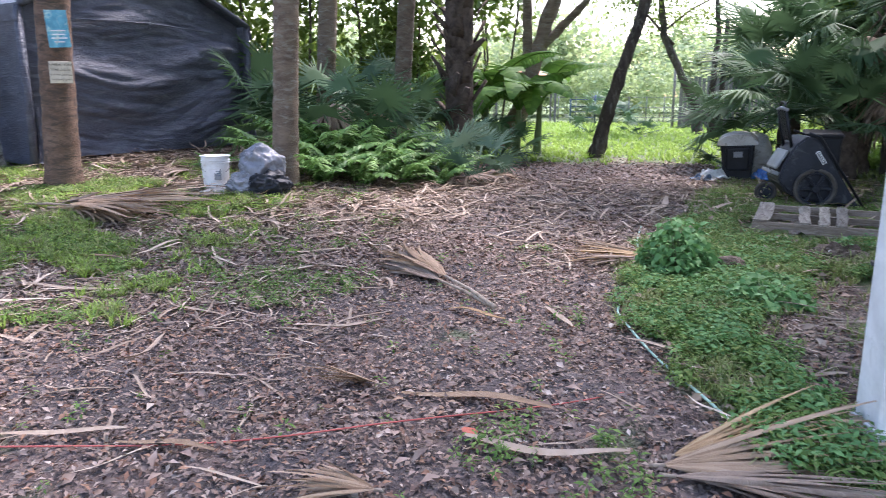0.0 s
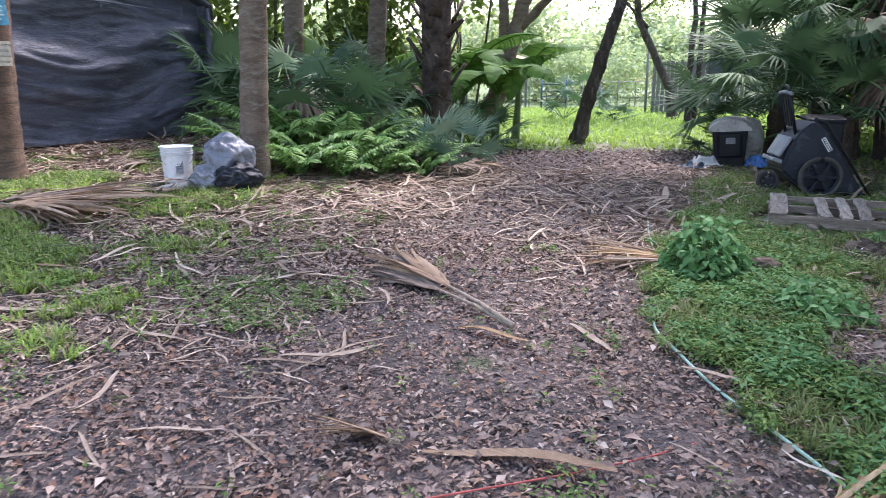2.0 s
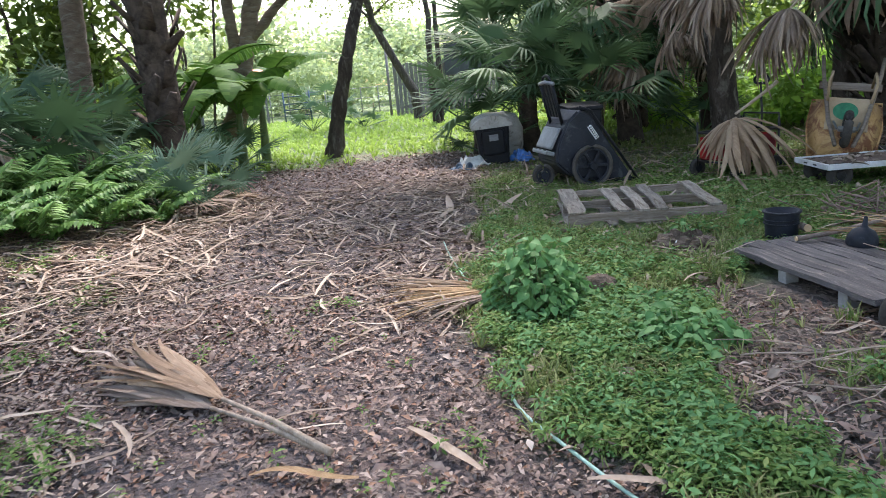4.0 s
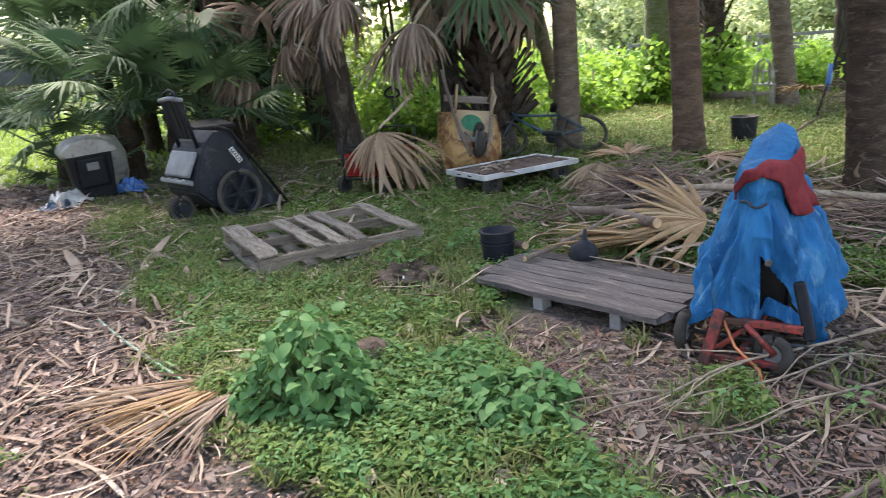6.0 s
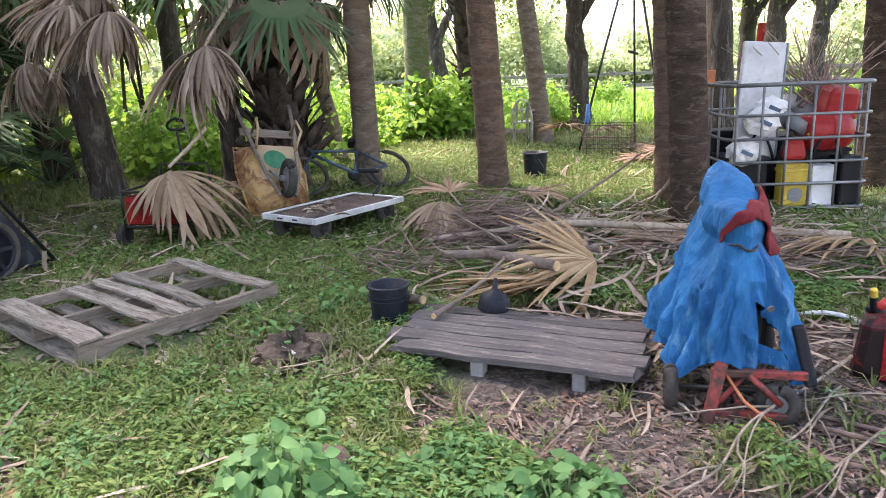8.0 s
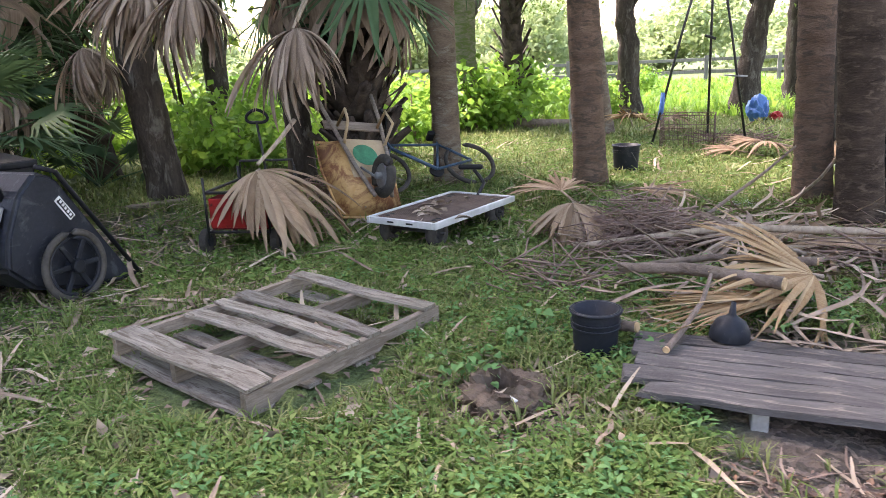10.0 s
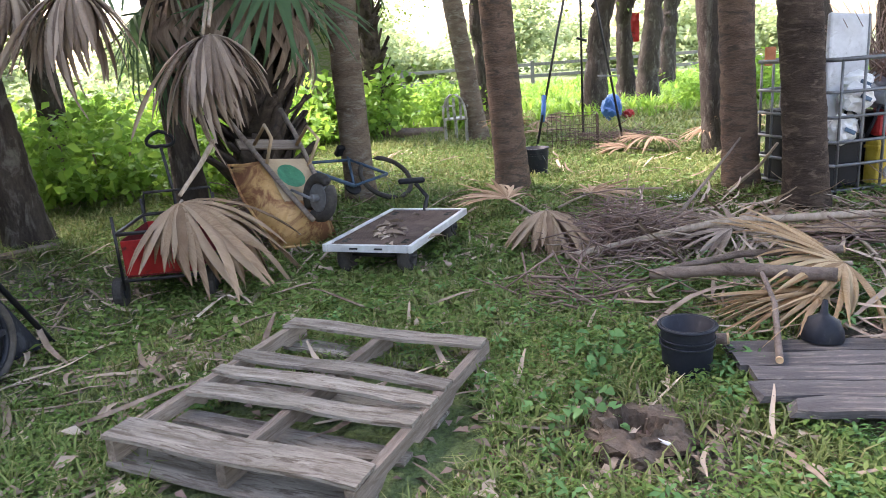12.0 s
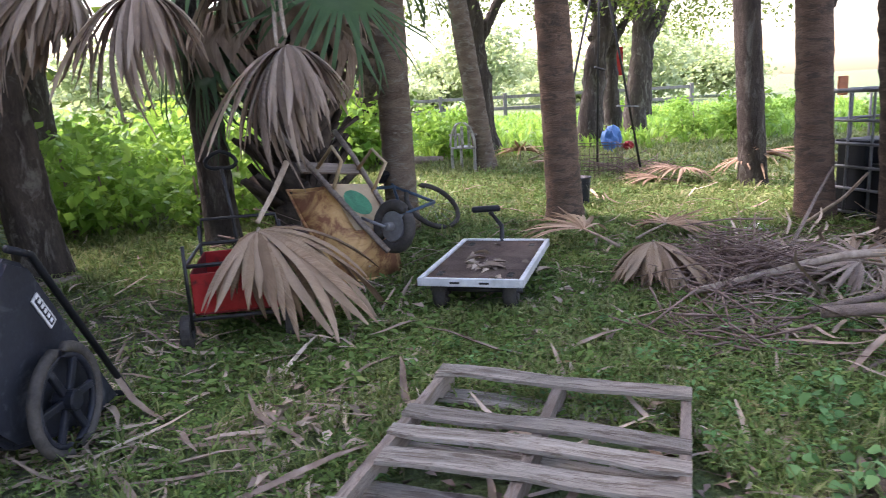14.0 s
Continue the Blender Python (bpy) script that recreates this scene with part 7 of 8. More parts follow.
def tripod():
    ob = thing("pole_tripod", pose(11.6, 4.0, 0), "tall tripod of dark poles with a blue strap", "tripod")
    for x, y in ((-0.3, 0.78), (0.48, -0.1), (-0.2, -0.55)):
        rod_part("pole", [(x, y, -0.03), (x * 0.5 + 0.01, y * 0.5, 1.6), (0, 0, 3.1)], 0.018, M["black_metal"], ob)
    rod_part("hanging_bar", [(0.1, 0.05, 1.55), (0.1, -0.1, 1.5)], 0.02, M["black_metal"], ob)
    rod_part("blue_strap", [(-0.22, 0.62, 0.78), (-0.24, 0.64, 0.55), (-0.22, 0.66, 0.4)], 0.035, M["blue_plastic"], ob, 6)
    cyl_part("tray", 0.16, 0.16, 0.02, pose(-0.12, -0.36, 0.98, 4), M["grey_plastic"], ob)


tripod()


def wire_crate():
    ob = thing("wire_crate", pose(11.0, 4.3, 0, 0, 0, 80), "open wire crate of thin rusty rods", "crate")
    pieces = []
    for x in np.linspace(-0.35, 0.35, 12):
        for y in (-0.25, 0.25):
            pieces.append(clean_tube([(x, y, 0), (x, y, 0.5)], 0.003, 4))
    for y in np.linspace(-0.25, 0.25, 8):
        for x in (-0.35, 0.35):
            pieces.append(clean_tube([(x, y, 0), (x, y, 0.5)], 0.003, 4))
    for z in (0.02, 0.17, 0.33, 0.5):
        pieces.append(clean_tube([(-0.35, -0.25, z), (0.35, -0.25, z), (0.35, 0.25, z), (-0.35, 0.25, z), (-0.35, -0.25, z)], 0.005, 5))
    obj_np("wire", *join(pieces), M["rust_mesh"], ob)


wire_crate()


def plastic_chair(x, y, rz):
    ob = thing("garden_chair", place(x, y, 0, 0, 0, rz), "weathered grey-white plastic garden chair", "chair")
    G = M["beige"]
    box_part("seat", (0.45, 0.45, 0.03), pose(0, 0, 0.4), G, ob, 0.012)
    for sx in (-0.2, 0.2):
        for sy in (-0.2, 0.2):
            box_part("leg", (0.045, 0.045, 0.4), pose(sx, sy, 0.2), G, ob, 0.01)
        rod_part("armrest", [(sx * 1.15, -0.2, 0.4), (sx * 1.15, -0.2, 0.6), (sx * 1.15, 0.2, 0.62)], 0.02, G, ob)
    t = np.linspace(0, np.pi, 11)
    rod_part("back_hoop", np.stack([0.22 * np.cos(t), 0.22 + 0 * t, 0.42 + 0.40 * np.sin(t)], 1), 0.022, G, ob)
    for k in (-0.12, 0, 0.12):
        box_part("back_slat", (0.05, 0.015, 0.36), pose(k, 0.22, 0.58), G, ob, 0.005)


plastic_chair(13.25, 5.75, 60)
for x, y, r_, mat, lab in ((14.9, 2.68, (0.2, 0.2, 0.26), "blue_plastic", "blue plastic bag at the foot of an oak"), (14.9, 2.35, (0.12, 0.12, 0.1), "red_plastic", "small red plastic bag beside a blue one")):
    ob = thing("plastic_bag", place(x, y), lab, "bag")
    bm = bmesh.new()
    bmesh.ops.create_icosphere(bm, subdivisions=3, radius=1)
    for v in bm.verts:
        c = v.co.copy()
        k = 1 + 0.25 * noise.noise(c * 2.5) + 0.12 * noise.noise(c * 6)
        v.co = Vector((c.x * r_[0] * k, c.y * r_[1] * k, max(0, (c.z + 0.9) * r_[2] * k)))
    part("bag", bm, M[mat], ob)
bo = thing("white_board", pose(7.0, 4.15, 0.05, 3, 5, 25), "white painted board lying in the grass", "board")
box_part("sheet", (0.3, 0.42, 0.025), Matrix(), M["white_plastic"], bo, 0.004)
fl = thing("red_flag", pose(20.5, 0.4, 1.5), "red cloth hanging from a branch", "cloth")
V, F = cloth_sheet((0, 0, 0), (0.1, 0.3, 0), (0.06, 0.28, 0.75), (0, 0, 0.75), 8, 12, 0.04, 2, (1, 0, 0))
obj_np("cloth", V, F, M["red_plastic"], fl, True)
rod_part("cord", [(0.03, 0.14, 0.75), (0.03, 0.14, 2.4)], 0.01, M["black_metal"], fl)
lg = thing("log", pose(14.6, 6.6, 0.08, 0, 0, 110), "fallen log in the grass", "log")
obj_np("trunk", *clean_tube([(-0.6, 0, 0), (0, 0.05, 0.02), (0.6, 0, 0.05)], [0.07, 0.09, 0.1], 10, 0.05), M["log"], lg, True)

# rail fence beyond the field and garden fences at the clearing
rf = thing("rail_fence", pose(30, -6, 0), "low wooden rail fence across the field", "fence")
for k in range(9):
    box_part("post", (0.14, 0.14, 1.2), pose(0, k * 2.6, 0.55), M["fence_wood"], rf, 0.01)
    if k < 8:
        for z in (0.55, 1.0):
            box_part("rail", (0.05, 2.46, 0.12), pose(0.0, k * 2.6 + 1.3, z), M["fence_wood"], rf, 0.008)
bf = thing("board_fence", pose(8.0, 28.6, 0, 0, 0, -4), "grey board fence with dark shade cloth", "fence")
for k in range(26):
    box_part("board", (0.14, 0.02, 2.0 + 0.08 * math.sin(k * 2.3)), pose(k * 0.165, 0.02 * math.sin(k * 1.7), 0.97), M["fence_wood"], bf, 0.004)
for z in (0.35, 1.2):
    box_part("rail", (4.3, 0.05, 0.08), pose(2.1, 0.05, z), M["fence_wood"], bf, 0.004)
for x in (-0.3, 2.1, 4.3):
    rod_part("post", [(x, -0.1, -0.1), (x, -0.1, 2.5)], 0.05, M["fence_wood"], bf)
box_part("shade_sheet", (6.5, 0.03, 1.2), pose(5.2, -0.16, 2.0), M["shade_cloth"], bf, 0.005, "dark shade cloth over the fence")
wf = thing("wire_fence", pose(3.0, 33.5, 0), "thin metal garden fence in the sunlit clearing", "fence")
for k in range(11):
    rod_part("post", [(k * 0.8, 0, -0.05), (k * 0.8, 0, 1.25)], 0.022, M["galvanised"], wf, 6)
for z in (0.3, 0.75, 1.2):
    rod_part("rail", [(0, 0, z), (8, 0, z)], 0.012, M["galvanised"], wf, 6)
gt = thing("garden_gate", pose(4.3, 33.0, 0), "dark green metal garden gate", "gate")
for x in (0, 1.1):
    rod_part("gate_post", [(x, 0, 0), (x, 0, 1.3)], 0.04, M["blue_steel"], gt, 6)
for z in (0.3, 0.55, 0.8, 1.1):
    rod_part("gate_bar", [(0, 0, z), (1.1, 0, z)], 0.025, M["blue_steel"], gt, 6)
rr_ = thing("orange_roof_bar", pose(1.0, 36, 0), "low open shed with a faded orange roof edge", "shed")
box_part("roof", (6.0, 2.5, 0.1), pose(0, 0, 2.3, 6), M["orange_cord"], rr_, 0.01)
for x in (-2.8, 0, 2.8):
    for y in (-1.1, 1.1):
        box_part("post", (0.1, 0.1, 2.3), pose(x, y, 1.15), M["fence_wood"], rr_, 0.005)
wp = thing("white_post", pose(1.78, 2.66, 0), "white painted square porch post", "post")
box_part("shaft", (0.17, 0.17, 3.0), pose(0, 0, 1.5), M["white_paint"], wp, 0.008)
box_part("base_collar", (0.19, 0.19, 0.05), pose(0, 0, 0.02), M["white_paint"], wp, 0.006)

# ---- fallen and hanging dead fronds ----
DEAD = [dry_fan(36, 0.64, 0.5, 100, 0.1, 0.6, 71, 0.026, 0.5, 0.3),
        dry_fan(30, 0.58, 0.4, 75, 0.15, 0.5, 72, 0.024, 0.5, 0.35),
        dry_fan(64, 0.88, 0.04, 130, 0.1, 1.32, 73, 0.05, 0.12, 0.35, 0.55, 0.6, 0.34, 0.32),
        dry_fan(26, 1.05, 0.7, 14, 0.06, 0.10, 74, 0.045, 0.8, 0.5, 1.0, 1.2),
        dry_fan(84, 0.86, 0.04, 170, 0.55, 1.58, 75, 0.036, 0.09, 0.40, 0.33, 0.7, 0.38, 0.32),
        dry_fan(24, 0.9, 0.06, 30, 0.05, 0.25, 76, 0.028, 0.7, 0.4, 1.0, 1.0),
        dry_fan(30, 0.66, 0.05, 72, 0.12, 0.4, 77, 0.022, 0.45, 0.25, 1.4, 0.4),
        dry_fan(64, 0.9, 0.06, 22, 0.12, 0.16, 78, 0.02, 0.9, 0.5, 1.1, 1.2, 0.5, 0.45)]
STALK_MESH = {(k, m): mesh_np("stalk", DEAD[k][0][:25], DEAD[k][1][:20], M["stick"], True) for k in range(8) for m in ("dead",)}
DEAD_MESH = {(k, m): mesh_np("blade", DEAD[k][0][25:], DEAD[k][1][20:] - 25, M[m]) for k in range(8) for m in ("dead", "dead_grey", "dead_gold")}
for (k, m), me in DEAD_MESH.items():
    shade = np.repeat(np.random.default_rng(k).uniform(0.02, 1.0, len(me.vertices) // 24 + 1), 24)[:len(me.vertices)]
    me.attributes.new("strip", "FLOAT", "POINT").data.foreach_set("value", shade.astype(np.float32))



def dead_frond(x, y, z, rx, ry, rz, kind, s, mat, label, group="fallen fronds"):
    ob = thing("dead_frond", pose(x, y, gz(x, y) + z, rx, ry, rz), label, "palm frond", group)
    for nm, me in (("blade", DEAD_MESH[(kind, mat)]), ("stalk", STALK_MESH[(kind, "dead")])):
        c = new(nm, me)
        c.parent, c.matrix_basis = ob, Matrix.Diagonal((s, s, s, 1))
    return ob


brown = "brown dead palm frond lying on the ground"
dead_frond(5.66, 8.1, 0.66, -8, 10, 88, 2, 0.94, "dead", "large brown dead fan leaf draped over the red wagon")
stick([(5.64, 8.1, 0.62), (5.84, 8.02, 0.76), (6.06, 7.94, 0.93)], 0.014, 0.02, M["stick"], "stalk of the draped dead leaf", False, "leaf_stalk", "stalks of hanging fronds")
# hanging brown leaves under the palm crowns
for x, y, z, rx, rz, s in ((6.14, 7.88, 1.70, 0, 112, 0.88), (6.2, 7.95, 1.64, 0, 150, 0.72), (5.9, 8.66, 2.06, 0, 110, 0.8), (5.95, 9.1, 2.12, 0, 70, 0.8), (6.15, 9.3, 2.2, 0, 140, 0.8), (6.6, 10.3, 1.62, 0, 100, 0.7), (8.3, 11.6, 1.6, 0, 120, 0.9), (8.5, 11.7, 1.6, 0, 60, 0.9), (8.4, 11.5, 1.55, 0, 160, 0.9), (6.6, 11.4, 1.4, 0, 130, 0.9), (6.65, 11.5, 1.3, 0, 80, 0.9), (6.7, 11.4, 1.25, 0, 170, 0.9), (8.1, 7.6, 2.2, 0, 200, 0.7), (9.6, 7.6, 2.5, 0, 120, 0.8), (6.9, 9.6, 2.4, 0, 110, 0.9), (7.4, 8.3, 2.35, 0, 90, 0.8)):
    dead_frond(x, y, z, 14 * math.sin(5 * x + y), 18 * math.sin(3 * y + z), rz, 4, s, "dead_grey", "grey-brown dead fan leaf hanging from a palm", "hanging dead fronds")
for a_, b_ in (((6.16, 7.88, 1.72), (7.9, 8.1, 2.5)), ((5.92, 8.67, 2.07), (7.0, 10.2, 3.2)), ((5.97, 9.11, 2.13), (7.0, 10.3, 3.3)), ((6.22, 7.95, 1.67), (7.9, 8.1, 2.6))):
    stick([a_, tuple((p + q) / 2 + (0.12 if k == 2 else 0) for k, (p, q) in enumerate(zip(a_, b_))), b_], 0.013, 0.02, M["stick"], "long dry stalk of a hanging dead leaf", False, "leaf_stalk", "stalks of hanging fronds")
dead_frond(4.35, 4.28, 0.18, 18, -22, 14, 6, 1.0, "dead_gold", "golden-tan dried fan leaf behind the grey boards")
dead_frond(4.32, 4.32, 0.06, 6, 10, 30, 7, 0.8, "dead_gold", "golden-tan dried fan leaf behind the grey boards")
for x, y, z, rx, ry, rz, k, s, m in ((0.30, 4.15, 0.03, 3, 8, 29, 3, 0.95, "dead"), (0.28, 4.2, 0.02, 2, -8, 33, 3, 0.9, "dead_grey"), (0.80, 2.34, 0.01, 2, 15, -88, 7, 0.72, "dead"), (0.82, 2.28, 0.01, 2, -12, -102, 7, 0.7, "dead_grey"), (0.86, 2.40, 0.01, 3, 5, -74, 7, 0.62, "dead_gold"),
                                  (-4.5, 7.08, 0.05, 3, 0, -111, 3, 1.0, "dead"), (-4.2, 7.0, 0.04, 3, 8, -98, 7, 1.25, "dead"), (-4.3, 7.15, 0.04, 3, -6, -86, 7, 1.3, "dead_grey"), (-4.1, 7.05, 0.02, 2, 0, -112, 7, 1.0, "dead"), (5.2, 2.55, 0.10, 6, 10, 12, 6, 1.1, "dead_gold"), (5.35, 2.6, 0.05, 2, -8, 35, 6, 1.0, "dead"), (5.72, 5.62, 0.30, 4, 0, 75, 2, 0.7, "dead"), (6.2, 4.7, 0.04, 3, 0, 120, 6, 0.9, "dead"), (5.6, 4.4, 0.06, 4, 8, 200, 5, 1.0, "dead"), (1.72, 5.56, 0.02, 2, 6, 84, 7, 0.62, "dead_gold"), (1.7, 5.62, 0.01, 1, -10, 70, 7, 0.66, "dead"), (1.66, 5.5, 0.02, 2, 12, 100, 7, 0.55, "dead_grey"), 
                                  (6.4, 5.6, 0.12, 14, 0, -60, 1, 0.9, "dead"), (6.7, 5.35, 0.10, 10, 0, -150, 0, 0.75, "dead"), (6.1, 5.3, 0.06, 6, 15, 60, 1, 0.8, "dead_grey"), (6.0, 5.75, 0.05, 6, 0, 170, 1, 0.7, "dead_grey"),
                                  (4.9, 3.5, 0.05, 3, 0, -165, 5, 0.95, "dead"), (5.3, 3.3, 0.06, 3, 8, -120, 5, 1.0, "dead"), (5.1, 2.2, 0.06, 4, 0, 20, 5, 0.95, "dead_grey"), (4.7, 3.9, 0.08, 8, 0, -100, 1, 0.9, "dead"), (5.0, 4.2, 0.12, 8, -10, -40, 0, 0.8, "dead_grey"), (5.5, 3.9, 0.05, 4, 0, 50, 5, 0.9, "dead"), 
                                  (10.2, 3.1, 0.12, 12, 0, 30, 0, 0.9, "dead"), (10.0, 2.7, 0.2, 18, 10, 80, 0, 1.0, "dead"), (9.8, 3.5, 0.06, 8, 0, -30, 1, 0.9, "dead"), (12.6, 5.0, 0.2, 25, 0, 80, 0, 0.8, "dead_gold"), (12.9, 4.8, 0.15, 20, 0, 150, 0, 0.8, "dead"), (12.4, 4.6, 0.05, 10, 0, 250, 1, 0.8, "dead"),
                                  (-7.4, 8.0, 0.2, 20, 0, 100, 0, 1.1, "dead_grey"), (-8.2, 8.4, 0.3, 30, 0, 60, 0, 1.1, "dead_grey"), (-7.6, 7.4, 0.1, 10, 0, 200, 1, 1.0, "dead"), (-0.3, 10.2, 0.05, 6, 0, 250, 1, 0.9, "dead_grey"), (0.1, 10.6, 0.05, 5, 0, 300, 1, 0.8, "dead"), (-3.2, 9.0, 0.03, 4, 0, 100, 1, 0.8, "dead_grey"),
                                  (-2.0, 10.4, 0.8, -40, 0, 200, 2, 0.7, "dead_grey"), (-0.6, 11.0, 0.5, 20, 0, 60, 3, 0.9, "dead")):
    dead_frond(x, y, z, rx, ry, rz, k, s, m, brown)
dead_frond(-0.22, 2.95, 0.03, 2, 30, 60, 5, 0.4, "dead", "small crumpled tan dead leaf on the path")
dead_frond(-0.1, 2.1, 0.03, 2, 0, 80, 5, 0.45, "dead", "small crumpled tan dead leaf on the path")


# brush piles of thin twigs
def brush(x, y, n, rad, h, seed, label, mat="twig", long=0.9):
    ob = thing("brush_pile", place(x, y), label, "branches", "brush piles")
    r = np.random.default_rng(seed)
    pieces = []
    for k in range(n):
        a = r.uniform(0, 6.28)
        c = r.normal(0, 0.35, 2) * rad
        z0 = abs(r.normal(0.35, 0.28)) * h * max(0.15, 1 - np.hypot(c[0] / rad[0], c[1] / rad[1]) * 0.7)
        d = np.array([math.cos(a), math.sin(a), r.normal(0, 0.25)]) * long * r.uniform(0.2, 0.6)
        p0 = np.array([c[0], c[1], z0])
        P = np.array([p0 - d, p0 + r.normal(0, 0.03, 3), p0 + d + r.normal(0, 0.05, 3)])
        P[:, 2] = np.maximum(P[:, 2], 0.006)
        pieces.append(clean_tube(P, np.array([0.006, 0.0045, 0.002]) * r.uniform(0.5, 1.3), 4))
    tagged(obj_np("tangle", *join(pieces), M[mat], ob), kind="stuff")
    for k in range(6):
        a = r.uniform(0, 6.28)
        d = np.array([math.cos(a), math.sin(a), 0.0]) * long * 0.55
        c = np.array([*(r.normal(0, 0.2, 2) * rad), 0.02 + 0.25 * h])
        rod_part("branch", [c - d + (0, 0, -0.2 * h), c + r.normal(0, 0.03, 3), c + d], 0.009, M[mat], ob, 6)


brush(5.5, 5.15, 600, (0.45, 0.5), 0.45, 1, "tangled pile of dry reddish brown twigs", "twig", 0.6)
brush(4.7, 5.6, 160, (0.6, 0.5), 0.12, 2, "thin scatter of dry twigs in the weeds", "twig", 0.7)
brush(4.9, 3.4, 160, (0.6, 0.9), 0.3, 3, "tangle of brown twigs among dead fronds", "twig", 0.9)
brush(11.5, 3.6, 200, (1.0, 0.9), 0.2, 4, "dry brush below the tripod", "twig", 0.9)
brush(2.4, 3.0, 30, (0.6, 0.45), 0.06, 5, "thin dry twigs lying on bare ground", "twig", 1.1)
brush(6.6, 7.6, 60, (0.45, 0.5), 0.12, 6, "dry sticks at the foot of a palm", "stick", 0.7)
brush(7.2, 8.1, 170, (0.45, 0.5), 0.45, 8, "dark tangle of old leaf stems beside a stout palm", "twig", 0.7)
brush(-7.8, 9.6, 160, (0.9, 0.9), 0.9, 7, "dry branches in the thicket", "twig", 1.6)


def forked_branch(pts, r0, twigs, label):
    ob = thing("fallen_branch", pose(pts[0][0], pts[0][1], 0), label, "branch", "sticks on the ground")
    P = np.asarray(pts, float) - (pts[0][0], pts[0][1], 0)
    t = np.linspace(0, len(P) - 1, 8 * len(P))
    Q = np.stack([np.interp(t, np.arange(len(P)), P[:, c]) for c in range(3)], 1)
    Q[:, :2] += 0.012 * np.stack([np.sin(t * 5.1), np.cos(t * 4.3)], 1)
    obj_np("stem", *clean_tube(Q, np.linspace(r0, r0 * 0.45, len(Q)), 7, 0.06), M["stick"], ob, True)
    for u, dx, dy, dz in twigs:
        a = np.array([np.interp(u, np.linspace(0, 1, len(Q)), Q[:, c]) for c in range(3)])
        rod_part("twig", curve_pts(a, a + (dx, dy, dz), 5, 0.02, 0.008), np.linspace(r0 * 0.6, r0 * 0.22, 5), M["stick"], ob, 5)


forked_branch([(3.3, 3.12, 0.10), (2.72, 3.62, 0.09), (2.31, 3.86, 0.07), (2.02, 4.06, 0.04)], 0.0075, [(0.25, -0.62, 0.12, -0.05), (0.4, -0.55, 0.2, -0.03), (0.55, -0.45, 0.05, -0.03), (0.7, -0.3, 0.3, 0.02), (0.35, -0.2, 0.5, 0.0)], "pale grey forked fallen branch on bare ground")
forked_branch([(3.1, 2.95, 0.07), (2.6, 3.3, 0.07), (2.2, 3.56, 0.05), (2.0, 3.75, 0.03)], 0.0065, [(0.2, -0.5, 0.0, -0.03), (0.4, -0.35, 0.25, -0.02), (0.6, -0.4, 0.02, -0.02), (0.15, -0.1, 0.45, 0.0)], "pale grey forked fallen branch on bare ground")
forked_branch([(3.0, 3.3, 0.05), (2.5, 3.62, 0.06), (2.15, 3.92, 0.04)], 0.0055, [(0.3, -0.3, 0.0, -0.02), (0.6, -0.3, 0.0, -0.01)], "thin dry twig on bare ground")


pl = thing("loose_plank", place(6.92, 9.98, 0.03, 0, 0, -43), "weathered brown plank lying beside the red wagon", "plank")
box_part("board", (0.60, 0.13, 0.04), pose(0, 0, 0.01), M["pallet_wood"], pl, 0.005)
pv = thing("plastic_pipe", place(3.96, 3.26), "thin white plastic pipe lying in the grass", "pipe")
rod_part("tube", curve_pts((0, 0, 0.02), (-0.10, -0.29, 0.02), 9, 0.03), 0.013, M["white_plastic"], pv)


# ---- garden hose and cords ----
def cord(name, pts, r, mat, label):
    pts = np.asarray(pts, float)
    ob = thing(name, pose(pts[0][0], pts[0][1], gz(*pts[0]) + r), label, name)
    t = np.linspace(0, len(pts) - 1, 10 * len(pts))
    x, y = (np.interp(t, np.arange(len(pts)), pts[:, c]) for c in (0, 1))
    k = np.ones(9) / 9
    xs, ys = (np.convolve(np.pad(q, 4, "edge"), k, "valid") for q in (x, y))
    P = np.stack([xs - pts[0][0], ys - pts[0][1], rise(xs, ys) - gz(*pts[0]) + 0.012 + 0.012 * np.sin(t * 3)], 1)
    rod_part("tube", P, r, M[mat], ob)


cord("hose", [(1.25, 2.1), (1.15, 3.0), (1.05, 3.6), (1.0, 4.1), (1.17, 4.58), (1.57, 4.93), (1.45, 5.5), (1.6, 6.3), (1.83, 7.14)], 0.0065, "hose", "pale green garden hose winding through weeds")
cord("cord", [(-2.6, 2.15), (-1.6, 2.35), (-0.6, 2.45), (0.2, 2.7), (0.9, 3.0)], 0.0035, "red_cord", "faded red cord lying in leaf litter")
for pts, r0, lab in (([(1.55, 7.4), (1.5, 8.3), (1.35, 9.2), (1.25, 9.6)], 0.012, "thin crooked pale root across the path"), ([(-1.1, 6.4), (0.2, 6.9), (1.0, 7.1)], 0.01, "thin dry stick on the path")):
    stick([(x, y, 0.012) for x, y in pts], r0, r0 * 0.6, M["stick"], lab, False)


